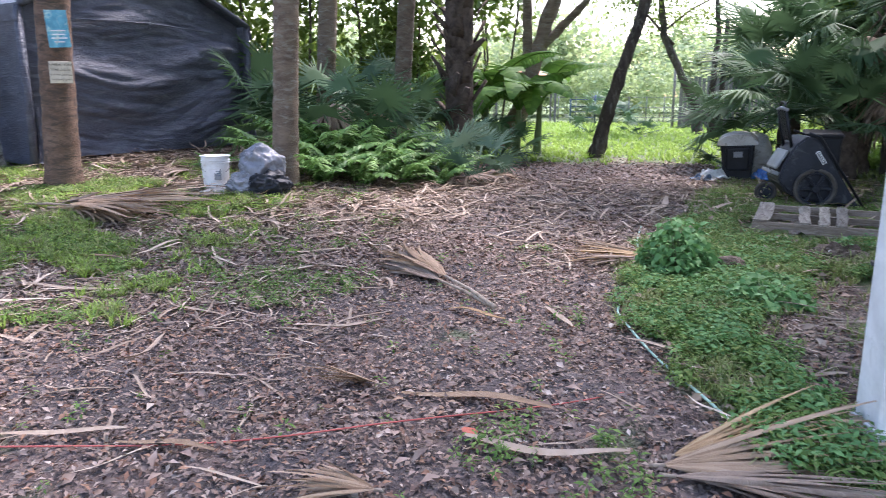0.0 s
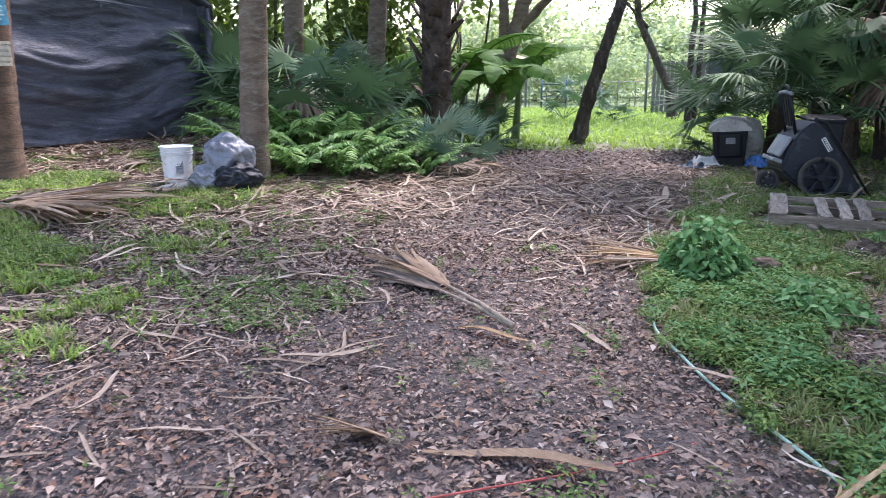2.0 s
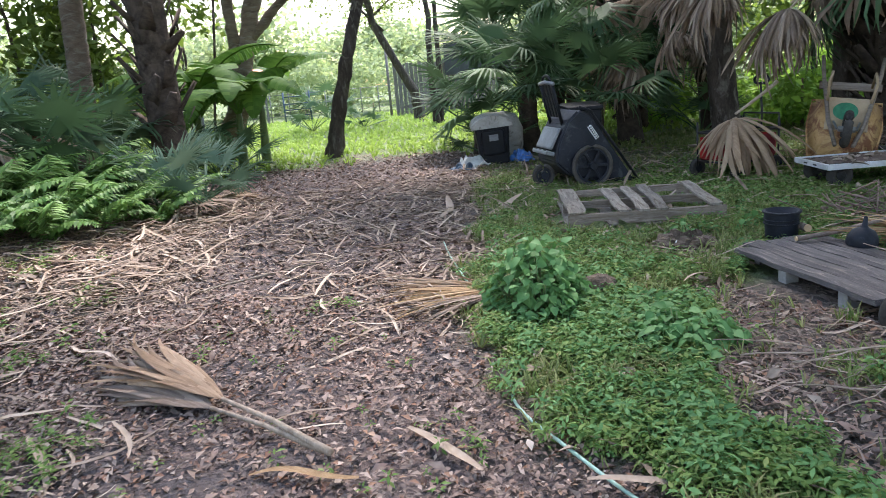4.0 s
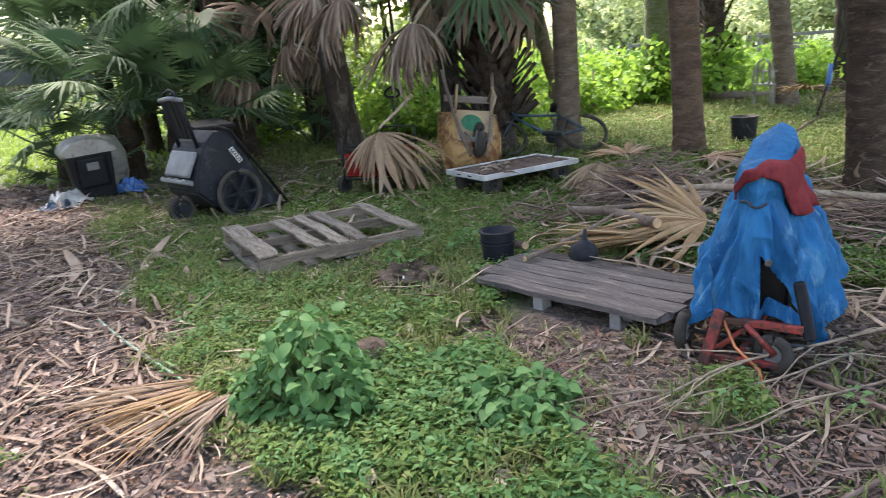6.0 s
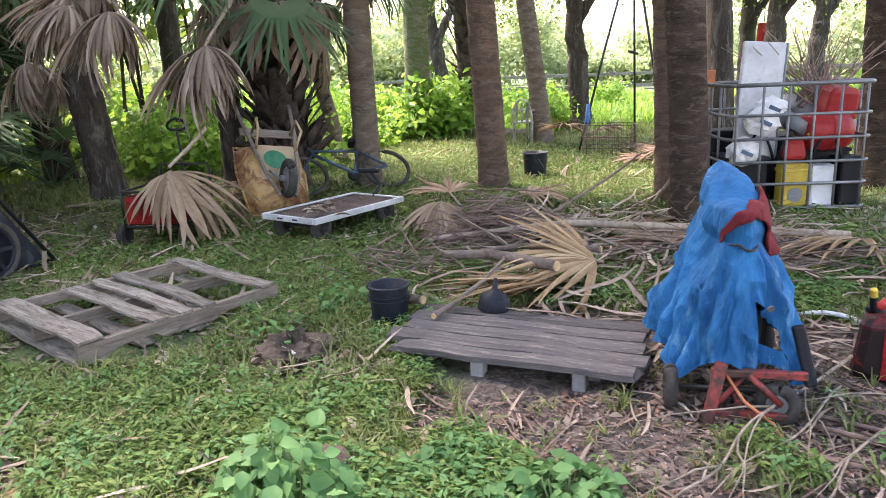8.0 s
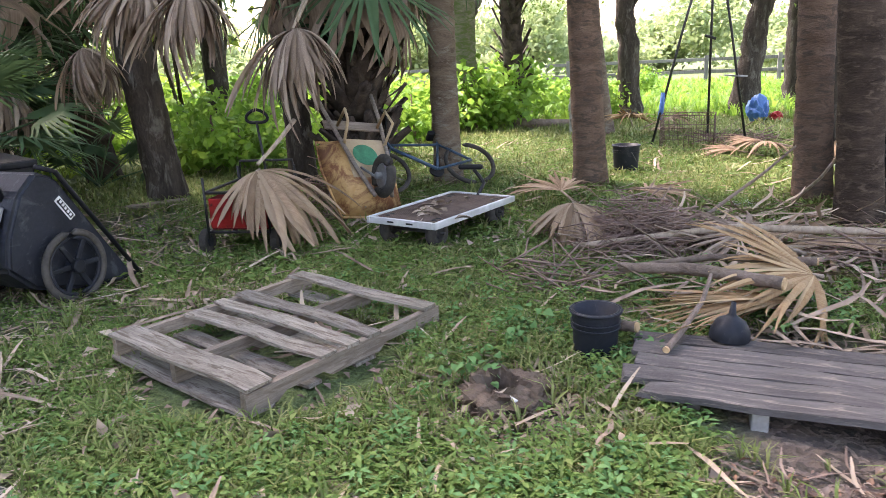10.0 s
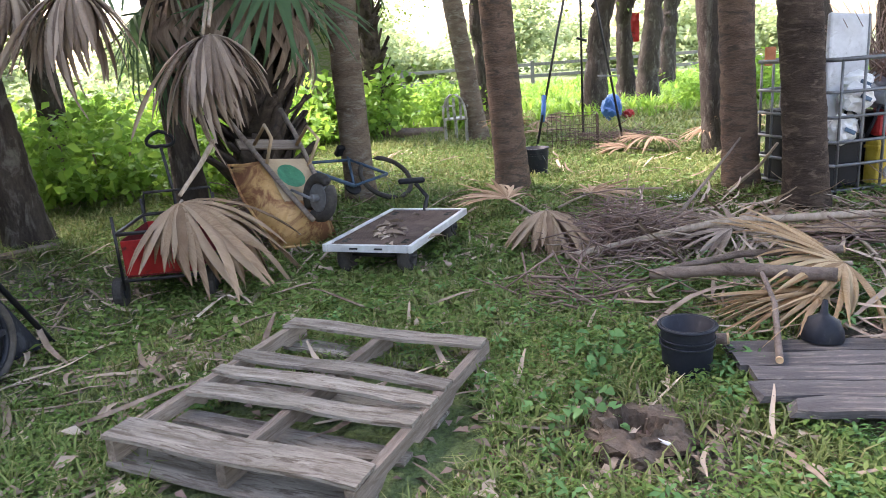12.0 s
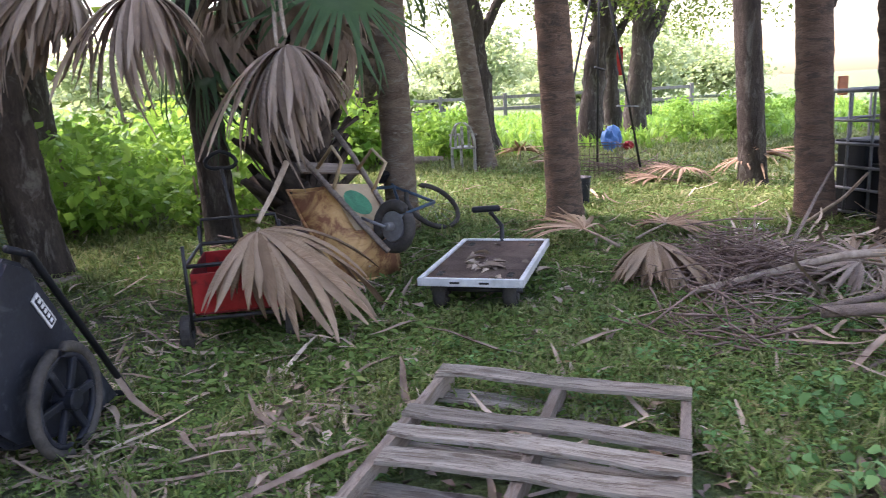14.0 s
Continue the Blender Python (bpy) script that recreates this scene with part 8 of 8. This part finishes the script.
# ---- soft-leaved bushes, stump ----
def soft_bush(x, y, rad, h, n, size, seed):
    ob = thing("leafy_plant", place(x, y), "bushy plant with soft grey-green oval leaves", "plant", "soft-leaved plants")
    r = np.random.default_rng(seed)
    a, q = r.uniform(0, 6.28, n), np.sqrt(r.uniform(0, 1, n))
    lump = 1 + 0.22 * np.sin(3 * a + seed)
    px, py = q * np.cos(a) * rad * lump, q * np.sin(a) * rad * lump
    pz = h * (1 - 0.7 * q ** 2.5) * r.uniform(0.35, 1.05, n)
    tv, tf = ovate(5, 0.42, 0.14, 0.3)
    R = eul(r.normal(-0.3, 0.45, n), r.normal(0, 0.35, n), a - np.pi / 2 + r.normal(0, 1.1, n))
    obj_np("foliage", *spread(tv, tf, R, np.column_stack([px, py, pz]), size * r.uniform(0.55, 1.25, n)), M["nettle"], ob, True)
    pieces = [clean_tube(curve_pts((px[k] * 0.25, py[k] * 0.25, 0), (px[k], py[k], pz[k]), 4), 0.004, 4) for k in range(0, n, 6)]
    tagged(obj_np("stem_tangle", *join(pieces), M["stem"], ob), kind="stuff")


soft_bush(1.62, 5.08, 0.25, 0.41, 760, 0.058, 1)
soft_bush(1.95, 4.36, 0.25, 0.16, 440, 0.058, 2)
soft_bush(2.15, 4.75, 0.15, 0.12, 60, 0.06, 3)
soft_bush(3.3, 5.95, 0.2, 0.14, 50, 0.05, 4)
soft_bush(3.75, 5.75, 0.16, 0.18, 50, 0.055, 5)


def stump():
    ob = thing("tree_stump", place(3.12, 5.78), "crumbling rotten brown tree stump in the weeds", "stump")
    bm = bmesh.new()
    bmesh.ops.create_icosphere(bm, subdivisions=4, radius=1)
    for v in bm.verts:
        c = v.co.copy()
        k = 1 + 0.35 * noise.noise(c * 2.5) + 0.25 * noise.noise(c * 6)
        v.co = Vector((c.x * 0.20 * k, c.y * 0.18 * k, max(-0.02, c.z * 0.10 * k - (0.09 if c.xy.length < 0.45 and c.z > 0 else 0))))
    part("wood", bm, M["rot"], ob)
    ob = thing("shell", place(3.0, 5.72, 0.06, 20, 0, 40), "small white plastic scrap on a rotten stump", "scrap")
    box_part("scrap", (0.05, 0.02, 0.012), Matrix(), M["white_plastic"], ob, 0.004)


stump()
ob = thing("coconut_husk", place(2.02, 5.15, 0.05), "dark brown palm husk beside a leafy plant", "husk")
bm = bmesh.new()
bmesh.ops.create_icosphere(bm, subdivisions=3, radius=1)
for v in bm.verts:
    v.co = v.co * (1 + 0.15 * noise.noise(v.co * 3))
    v.co = Vector((v.co.x * 0.11, v.co.y * 0.08, v.co.z * 0.06 + 0.03))
part("husk", bm, M["rot"], ob)


# ---- ground cover ----
def cover(name, tv, tf, q, size, mat, label, seed, tilt=0.25, dz=0.004, category="plants"):
    r = np.random.default_rng(seed)
    n = len(q)
    ob = obj_np(name, *spread(tv, tf, eul(r.normal(0, tilt, n), r.normal(0, tilt, n), r.uniform(0, 6.28, n)), on_ground(q, dz), size(r, n)), M[mat])
    return tagged(ob, label, category, "", "stuff")


def tuft(n, h, w, lean, seed):
    r = np.random.default_rng(seed)
    pc = []
    for k in range(n):
        a, le, hh = r.uniform(0, 6.28), r.uniform(0.2, lean), h * r.uniform(0.5, 1.1)
        d = np.array([math.cos(a), math.sin(a), 0])
        s = np.array([-d[1], d[0], 0]) * w
        b = d * 0.12 * h * r.uniform(0, 1)
        m_, t_ = b + d * le * hh * 0.4 + (0, 0, hh * 0.6), b + d * le * hh + (0, 0, hh * (1 - 0.35 * le))
        pc.append((np.array([b - s, b + s, m_ + s * 0.8, m_ - s * 0.8, t_ + s * 0.1, t_ - s * 0.1]), np.array([(0, 1, 2, 3), (3, 2, 4, 5)])))
    return join(pc)


def weed(n, h, leaf, seed):
    r = np.random.default_rng(seed)
    tv, tf = diamond(0.19, 0.06)
    a = np.arange(n) * 2.4
    z = h * np.linspace(0.25, 1, n)
    R = eul(r.normal(0.0, 0.3, n), r.normal(0, 0.2, n), a)
    P = np.column_stack([-np.sin(a) * 0.12 * h, np.cos(a) * 0.12 * h, z])
    return spread(tv, tf, R, P, leaf * r.uniform(0.7, 1.2, n))


def near_right(x, y):
    return greenness(x, y) * open_ground(x, y)


weeds_zone = lambda x, y: near_right(x, y) ** 2.5 * smooth01((x - 0.4) / 0.3) * (0.18 + 0.82 * smooth01((5.9 - y) / 1.2)) * (0.35 + 0.65 * smooth01((3.0 - x) / 0.8)) * smooth01((0.6 * bumpy(x, y, 3.1, 9) + 0.4 * bumpy(x, y, 9.0, 2) - 0.34) / 0.16)
q = pick(24000, (0.5, 1.2, 5, 7.5), weeds_zone, 1)
cover("weeds", *weed(8, 0.06, 0.029, 1), q, lambda r, n: r.uniform(0.5, 1.4, n), "weed", "low bright green weeds", 2)
q = pick(2600, (0.5, 1.2, 5, 7.5), weeds_zone, 3)
cover("weeds", *weed(14, 0.09, 0.034, 2), q, lambda r, n: r.uniform(0.5, 1.3, n), "nettle", "low grey-green weeds", 4)
q = pick(800, (-2.5, 1.5, 0.8, 6), lambda x, y: 0.02 + smooth01((bumpy(x, y, 1.7, 4) - 0.64) / 0.14), 15)
cover("weeds", *weed(8, 0.05, 0.032, 5), q, lambda r, n: r.uniform(0.5, 1.2, n), "weed", "small green weeds in leaf litter", 16)
q = pick(20000, (1.2, 4.6, 9, 10.5), lambda x, y: near_right(x, y) ** 2.5 * (0.25 + 0.75 * smooth01((bumpy(x, y, 2.3, 12) - 0.35) / 0.25)), 101)
cover("weeds", *weed(7, 0.045, 0.025, 7), q, lambda r, n: r.uniform(0.6, 1.5, n), "weed", "low bright green weeds", 102)
q = pick(9000, (4.5, 2.4, 12.5, 9.5), lambda x, y: 0.25 + 0.75 * greenness(x, y), 103)
cover("weeds", *weed(7, 0.06, 0.05, 8), q, lambda r, n: r.uniform(0.6, 1.5, n), "weed", "low bright green weeds", 104)
q = pick(4200, (-7, 3.8, -0.6, 9.5), lambda x, y: (0.06 + 0.94 * greenness(x, y)) * smooth01((bumpy(x, y, 3.3, 21) - 0.4) / 0.2), 105)
cover("weeds", *weed(7, 0.05, 0.036, 9), q, lambda r, n: r.uniform(0.6, 1.5, n), "weed", "low bright green weeds among leaf litter", 106)
q = pick(9000, (0.8, 1.2, 5.5, 7.5), lambda x, y: near_right(x, y) ** 1.5, 305)
cover("grass", *tuft(6, 0.075, 0.0035, 1.5, 13), q, lambda r, n: r.uniform(0.5, 1.4, n), "grass", "short green grass among weeds", 306, 0.2)
q = pick(9000, (1.0, 1.0, 9, 11), near_right, 5)
cover("grass", *tuft(8, 0.085, 0.003, 1.2, 3), q, lambda r, n: r.uniform(0.5, 1.5, n), "grass", "short green grass", 6, 0.15)
# lighter grass copy again; its painted brightness offsets the crowns' shade here
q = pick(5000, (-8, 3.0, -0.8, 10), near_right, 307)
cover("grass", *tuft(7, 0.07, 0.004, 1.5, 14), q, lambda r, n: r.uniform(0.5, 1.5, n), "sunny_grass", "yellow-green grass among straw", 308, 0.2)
q = pick(3800, (-8, 2.5, -0.8, 10), near_right, 7)
cover("grass", *tuft(9, 0.08, 0.003, 1.2, 4), q, lambda r, n: r.uniform(0.5, 1.6, n), "grass", "thin green grass among leaf litter", 8, 0.15)
q = pick(11000, (4, 3, 17, 12), lambda x, y: greenness(x, y) * smooth01((x - 5.5) / 2), 9)
cover("grass", *tuft(8, 0.11, 0.006, 1.2, 5), q, lambda r, n: r.uniform(0.5, 1.4, n), "grass", "rough grass under the palms", 10, 0.2)
# clearing looks sunnier through this grass's lightened colour
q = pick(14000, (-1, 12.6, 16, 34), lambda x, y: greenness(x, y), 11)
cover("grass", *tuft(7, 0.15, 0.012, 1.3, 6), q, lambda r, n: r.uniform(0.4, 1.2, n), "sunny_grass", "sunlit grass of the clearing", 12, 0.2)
q = pick(7000, (8, -9, 18, 4.5), lambda x, y: smooth01((x - 8) / 2), 311)
cover("grass", *tuft(8, 0.14, 0.009, 1.3, 17), q, lambda r, n: r.uniform(0.4, 1.4, n), "grass", "rough grass beyond the wire cage", 312, 0.2)
q = pick(5000, (15, -12, 34, 16), lambda x, y: x * 0 + 1, 13)
cover("grass", *tuft(8, 0.36, 0.02, 1.1, 7), q, lambda r, n: r.uniform(0.5, 1.4, n), "shrub", "tall sunlit field grass", 14, 0.2)

path_mid = lambda y: np.interp(y, [0, 6, 10, 15], [0.2, 0.6, 1.6, 2.9])
litter_w = lambda x, y: (1 - 0.72 * greenness(x, y)) * open_ground(x, y)
lv, lf_ = ovate(3, 0.25, 0.25, 0.25)
q = pick(46000, (-4.5, 0.8, 3.4, 6.5), lambda x, y: litter_w(x, y) * (0.35 + 0.65 * smooth01((bumpy(x, y, 1.6, 17) - 0.35) / 0.3)), 201)
cover("leaf_litter", *diamond(0.26, 0.14), q, lambda r, n: r.uniform(0.012, 0.036, n), "pale_litter", "small tan and pinkish leaf fragments", 202, 0.3, 0.007, "leaves")
q = pick(20000, (-6.5, 4.2, 1.5, 9.5), lambda x, y: (1 - 0.7 * greenness(x, y)) * (0.08 + 0.92 * smooth01((path_mid(y) - 0.6 - x) / 0.9)), 205)
cover("leaf_litter", *diamond(0.24, 0.14), q, lambda r, n: r.uniform(0.025, 0.06, n), "tan_litter", "pale tan leaf fragments", 206, 0.25, 0.008, "leaves")
q = pick(16000, (-7, 5.5, 4.5, 14), lambda x, y: 1 - 0.6 * greenness(x, y), 203)
cover("leaf_litter", *diamond(0.24, 0.14), q, lambda r, n: r.uniform(0.03, 0.075, n), "pale_litter", "small tan and pinkish leaf fragments", 204, 0.3, 0.009, "leaves")
q = pick(34000, (-4.5, 0.6, 3.4, 7.5), litter_w, 21)
cover("leaf_litter", lv, lf_, q, lambda r, n: r.uniform(0.014, 0.042, n), "litter", "brown and reddish fallen leaves", 22, 0.3, 0.004, "leaves")
q = pick(9000, (-3.5, 1.2, 3.2, 6.5), litter_w, 33)
cover("leaf_litter", lv, lf_, q, lambda r, n: r.uniform(0.02, 0.05, n), "red_litter", "rust-red and orange fallen leaves", 34, 0.35, 0.006, "leaves")
q = pick(2600, (-4, 0.6, 3.4, 6), litter_w, 25)
cover("leaf_litter", lv, lf_, q, lambda r, n: r.uniform(0.05, 0.08, n), "litter", "brown and reddish fallen leaves", 26, 0.3, 0.006, "leaves")
q = pick(12000, (-8, 6, 8, 15), litter_w, 23)
cover("leaf_litter", lv, lf_, q, lambda r, n: r.uniform(0.04, 0.09, n), "litter", "brown and reddish fallen leaves", 24, 0.3, 0.006, "leaves")
q = pick(5000, (1, 1.5, 7, 8), lambda x, y: greenness(x, y) * open_ground(x, y), 27)
cover("leaf_litter", lv, lf_, q, lambda r, n: r.uniform(0.03, 0.1, n), "straw", "dry leaves among weeds", 28, 0.4, 0.03, "leaves")


def strip(n, w, seed):
    """A curled strip of dry palm leaf along +y."""
    r = np.random.default_rng(seed)
    t = np.linspace(0, 1, n)
    x = 0.10 * np.sin(t * 3 + seed) * t
    z = 0.03 + 0.05 * np.sin(t * 5 + seed * 2) * t
    ww = w * np.sin(np.pi * (0.08 + 0.88 * t)) ** 0.6
    V = np.stack([np.stack([x - ww, t, z + 0.3 * ww], 1), np.stack([x, t, z - 0.2 * ww], 1), np.stack([x + ww, t, z + 0.3 * ww], 1)], 1).reshape(-1, 3)
    k = np.arange(n - 1)[:, None] * 3
    return V, np.concatenate([np.concatenate([k, k + 1, k + 4, k + 3], 1), np.concatenate([k + 1, k + 2, k + 5, k + 4], 1)])


strips = lambda x, y: (0.12 + 0.88 * smooth01((y - 5.2) / 2.2)) * (1 - 0.6 * greenness(x, y)) * (1 - 0.9 * smooth01((1.1 - np.abs(x - path_mid(y))) / 0.5)) * open_ground(x, y)
for s in range(3):
    q = pick(1300, (-5.5, 1.5, 3.5, 10.5), strips, 31 + s)
    cover("palm_strips", *strip(6, 0.024, s), q, lambda r, n: r.uniform(0.08, 0.38, n), "straw", "dry tan strips of palm leaf", 41 + s, 0.06, 0.006, "leaves")
    q = pick(500, (3.5, 2.2, 12, 9), lambda x, y: 0.25 + 0.75 * (1 - greenness(x, y)), 51 + s)
    cover("palm_strips", *strip(6, 0.03, s + 3), q, lambda r, n: r.uniform(0.2, 0.6, n), "straw", "dry tan strips of palm leaf", 61 + s, 0.1, 0.012, "leaves")
    q = pick(420, (-3.6, 6.4, 1.2, 9.6), lambda x, y: smooth01((0.3 - x) / 0.9), 71 + s)
    cover("palm_strips", *strip(6, 0.024, s + 6), q, lambda r, n: r.uniform(0.08, 0.3, n), "straw", "dry tan strips of palm leaf", 81 + s, 0.08, 0.012, "leaves")
    q = pick(500, (-6.5, 3.6, -0.4, 7.6), lambda x, y: smooth01((-0.4 - x) / 0.8), 111 + s)
    cover("palm_strips", *strip(6, 0.03, s + 15), q, lambda r, n: r.uniform(0.08, 0.26, n), "straw", "dry tan strips of palm leaf", 121 + s, 0.1, 0.012, "leaves")
    q = pick(90, (1.2, 2.2, 4.2, 6.6), lambda x, y: open_ground(x, y), 91 + s)
    cover("palm_strips", *strip(6, 0.03, s + 9), q, lambda r, n: r.uniform(0.08, 0.28, n), "straw", "dry tan strips of palm leaf", 95 + s, 0.12, 0.03, "leaves")

# matted straw on both sides of the path
mat_w = lambda x, y: (0.22 * smooth01((y - 3.2) / 1.5) + 0.78 * smooth01((y - 6.0) / 1.2) * smooth01((11.5 - y) / 1.5)) * smooth01((path_mid(y) - 0.7 - x) / 0.7) * (0.3 + 0.7 * smooth01((bumpy(x, y, 1.9, 30) - 0.35) / 0.25))
for s in range(4):
    q = pick(720, (-6.0, 3.2, 1.6, 12), mat_w, 211 + s)
    cover("palm_strips", *strip(6, 0.026, s + 20), q, lambda r, n: r.uniform(0.18, 0.62, n), "straw", "matted dry tan strips of palm leaf", 221 + s, 0.10, 0.014, "leaves")
    q = pick(420, (0.6, 5.0, 9.0, 11), lambda x, y: (0.25 + 0.75 * (1 - greenness(x, y))) * open_ground(x, y), 231 + s)
    cover("palm_strips", *strip(6, 0.028, s + 30), q, lambda r, n: r.uniform(0.12, 0.45, n), "straw", "dry tan strips of palm leaf among weeds", 241 + s, 0.12, 0.02, "leaves")
    q = pick(300, (1.6, 2.2, 4.6, 5.2), lambda x, y: (1 - greenness(x, y)) * open_ground(x, y), 251 + s)
    cover("palm_strips", *strip(6, 0.024, s + 40), q, lambda r, n: r.uniform(0.05, 0.22, n), "pale_litter", "short dry strips on bare ground", 261 + s, 0.12, 0.008, "leaves")
q = pick(480, (3.9, 2.3, 7.0, 5.6), lambda x, y: np.exp(-(((x - 5.2) / 1.3) ** 4 + ((y - 4.0) / 1.3) ** 4)), 97)
cover("palm_strips", *strip(6, 0.026, 13), q, lambda r, n: r.uniform(0.2, 0.6, n), "straw", "heap of dry tan palm leaf strips", 98, 0.22, 0.06, "leaves")
# single long dry leaf strips that stand out
r = np.random.default_rng(15)
LONG = [mesh_np("strip", *strip(10, 0.045, k + 11), M[m]) for k, m in enumerate(("straw", "dead_gold", "dead", "straw"))]
for x, y, s, t in [(-1.15, 2.5, 0.45, 100), (-0.75, 2.35, 0.4, 80), (0.5, 2.75, 0.65, 75), (0.15, 2.5, 0.6, 250), (-0.35, 3.9, 0.5, 120), (0.35, 3.95, 0.4, 60), (0.6, 4.2, 0.45, 200), (2.35, 5.2, 0.55, 110), (2.1, 5.9, 0.6, 60), (2.6, 5.35, 0.5, 130), (2.45, 4.9, 0.6, 95), (1.5, 3.4, 0.55, 80), (1.9, 3.2, 0.5, 100), (1.75, 2.9, 0.55, 70), (2.9, 5.3, 0.45, 75), (2.3, 6.2, 0.5, 30), (3.9, 6.4, 0.45, 80), (4.15, 6.0, 0.5, 100), (4.6, 6.7, 0.4, 150), (4.9, 5.9, 0.5, 170), (4.3, 7.6, 0.6, 30), (2.1, 7.9, 0.9, 330), (2.45, 7.6, 0.9, 320), (-2.2, 4.4, 0.6, 80), (-1.4, 4.9, 0.55, 300), (-2.6, 5.3, 0.7, 95)]:
    ob = thing("dry_leaf_strip", place(x, y, 0.012, 0, 0, t), "long curled dry tan palm leaf strip", "leaf", "dry leaf strips")
    c = new("strip", LONG[int(r.integers(0, 4))])
    c.parent, c.matrix_basis = ob, Matrix.Diagonal((s, s, s, 1))
ob = thing("red_leaf", place(0.18, 2.5, 0.02, 6, 8, 20), "single bright red fallen leaf", "leaf")
c = obj_np("blade", *[(v * 0.09, f) for v, f in [ovate(6, 0.35, 0.15, 0.1)]][0], M["red_leaf"], ob)
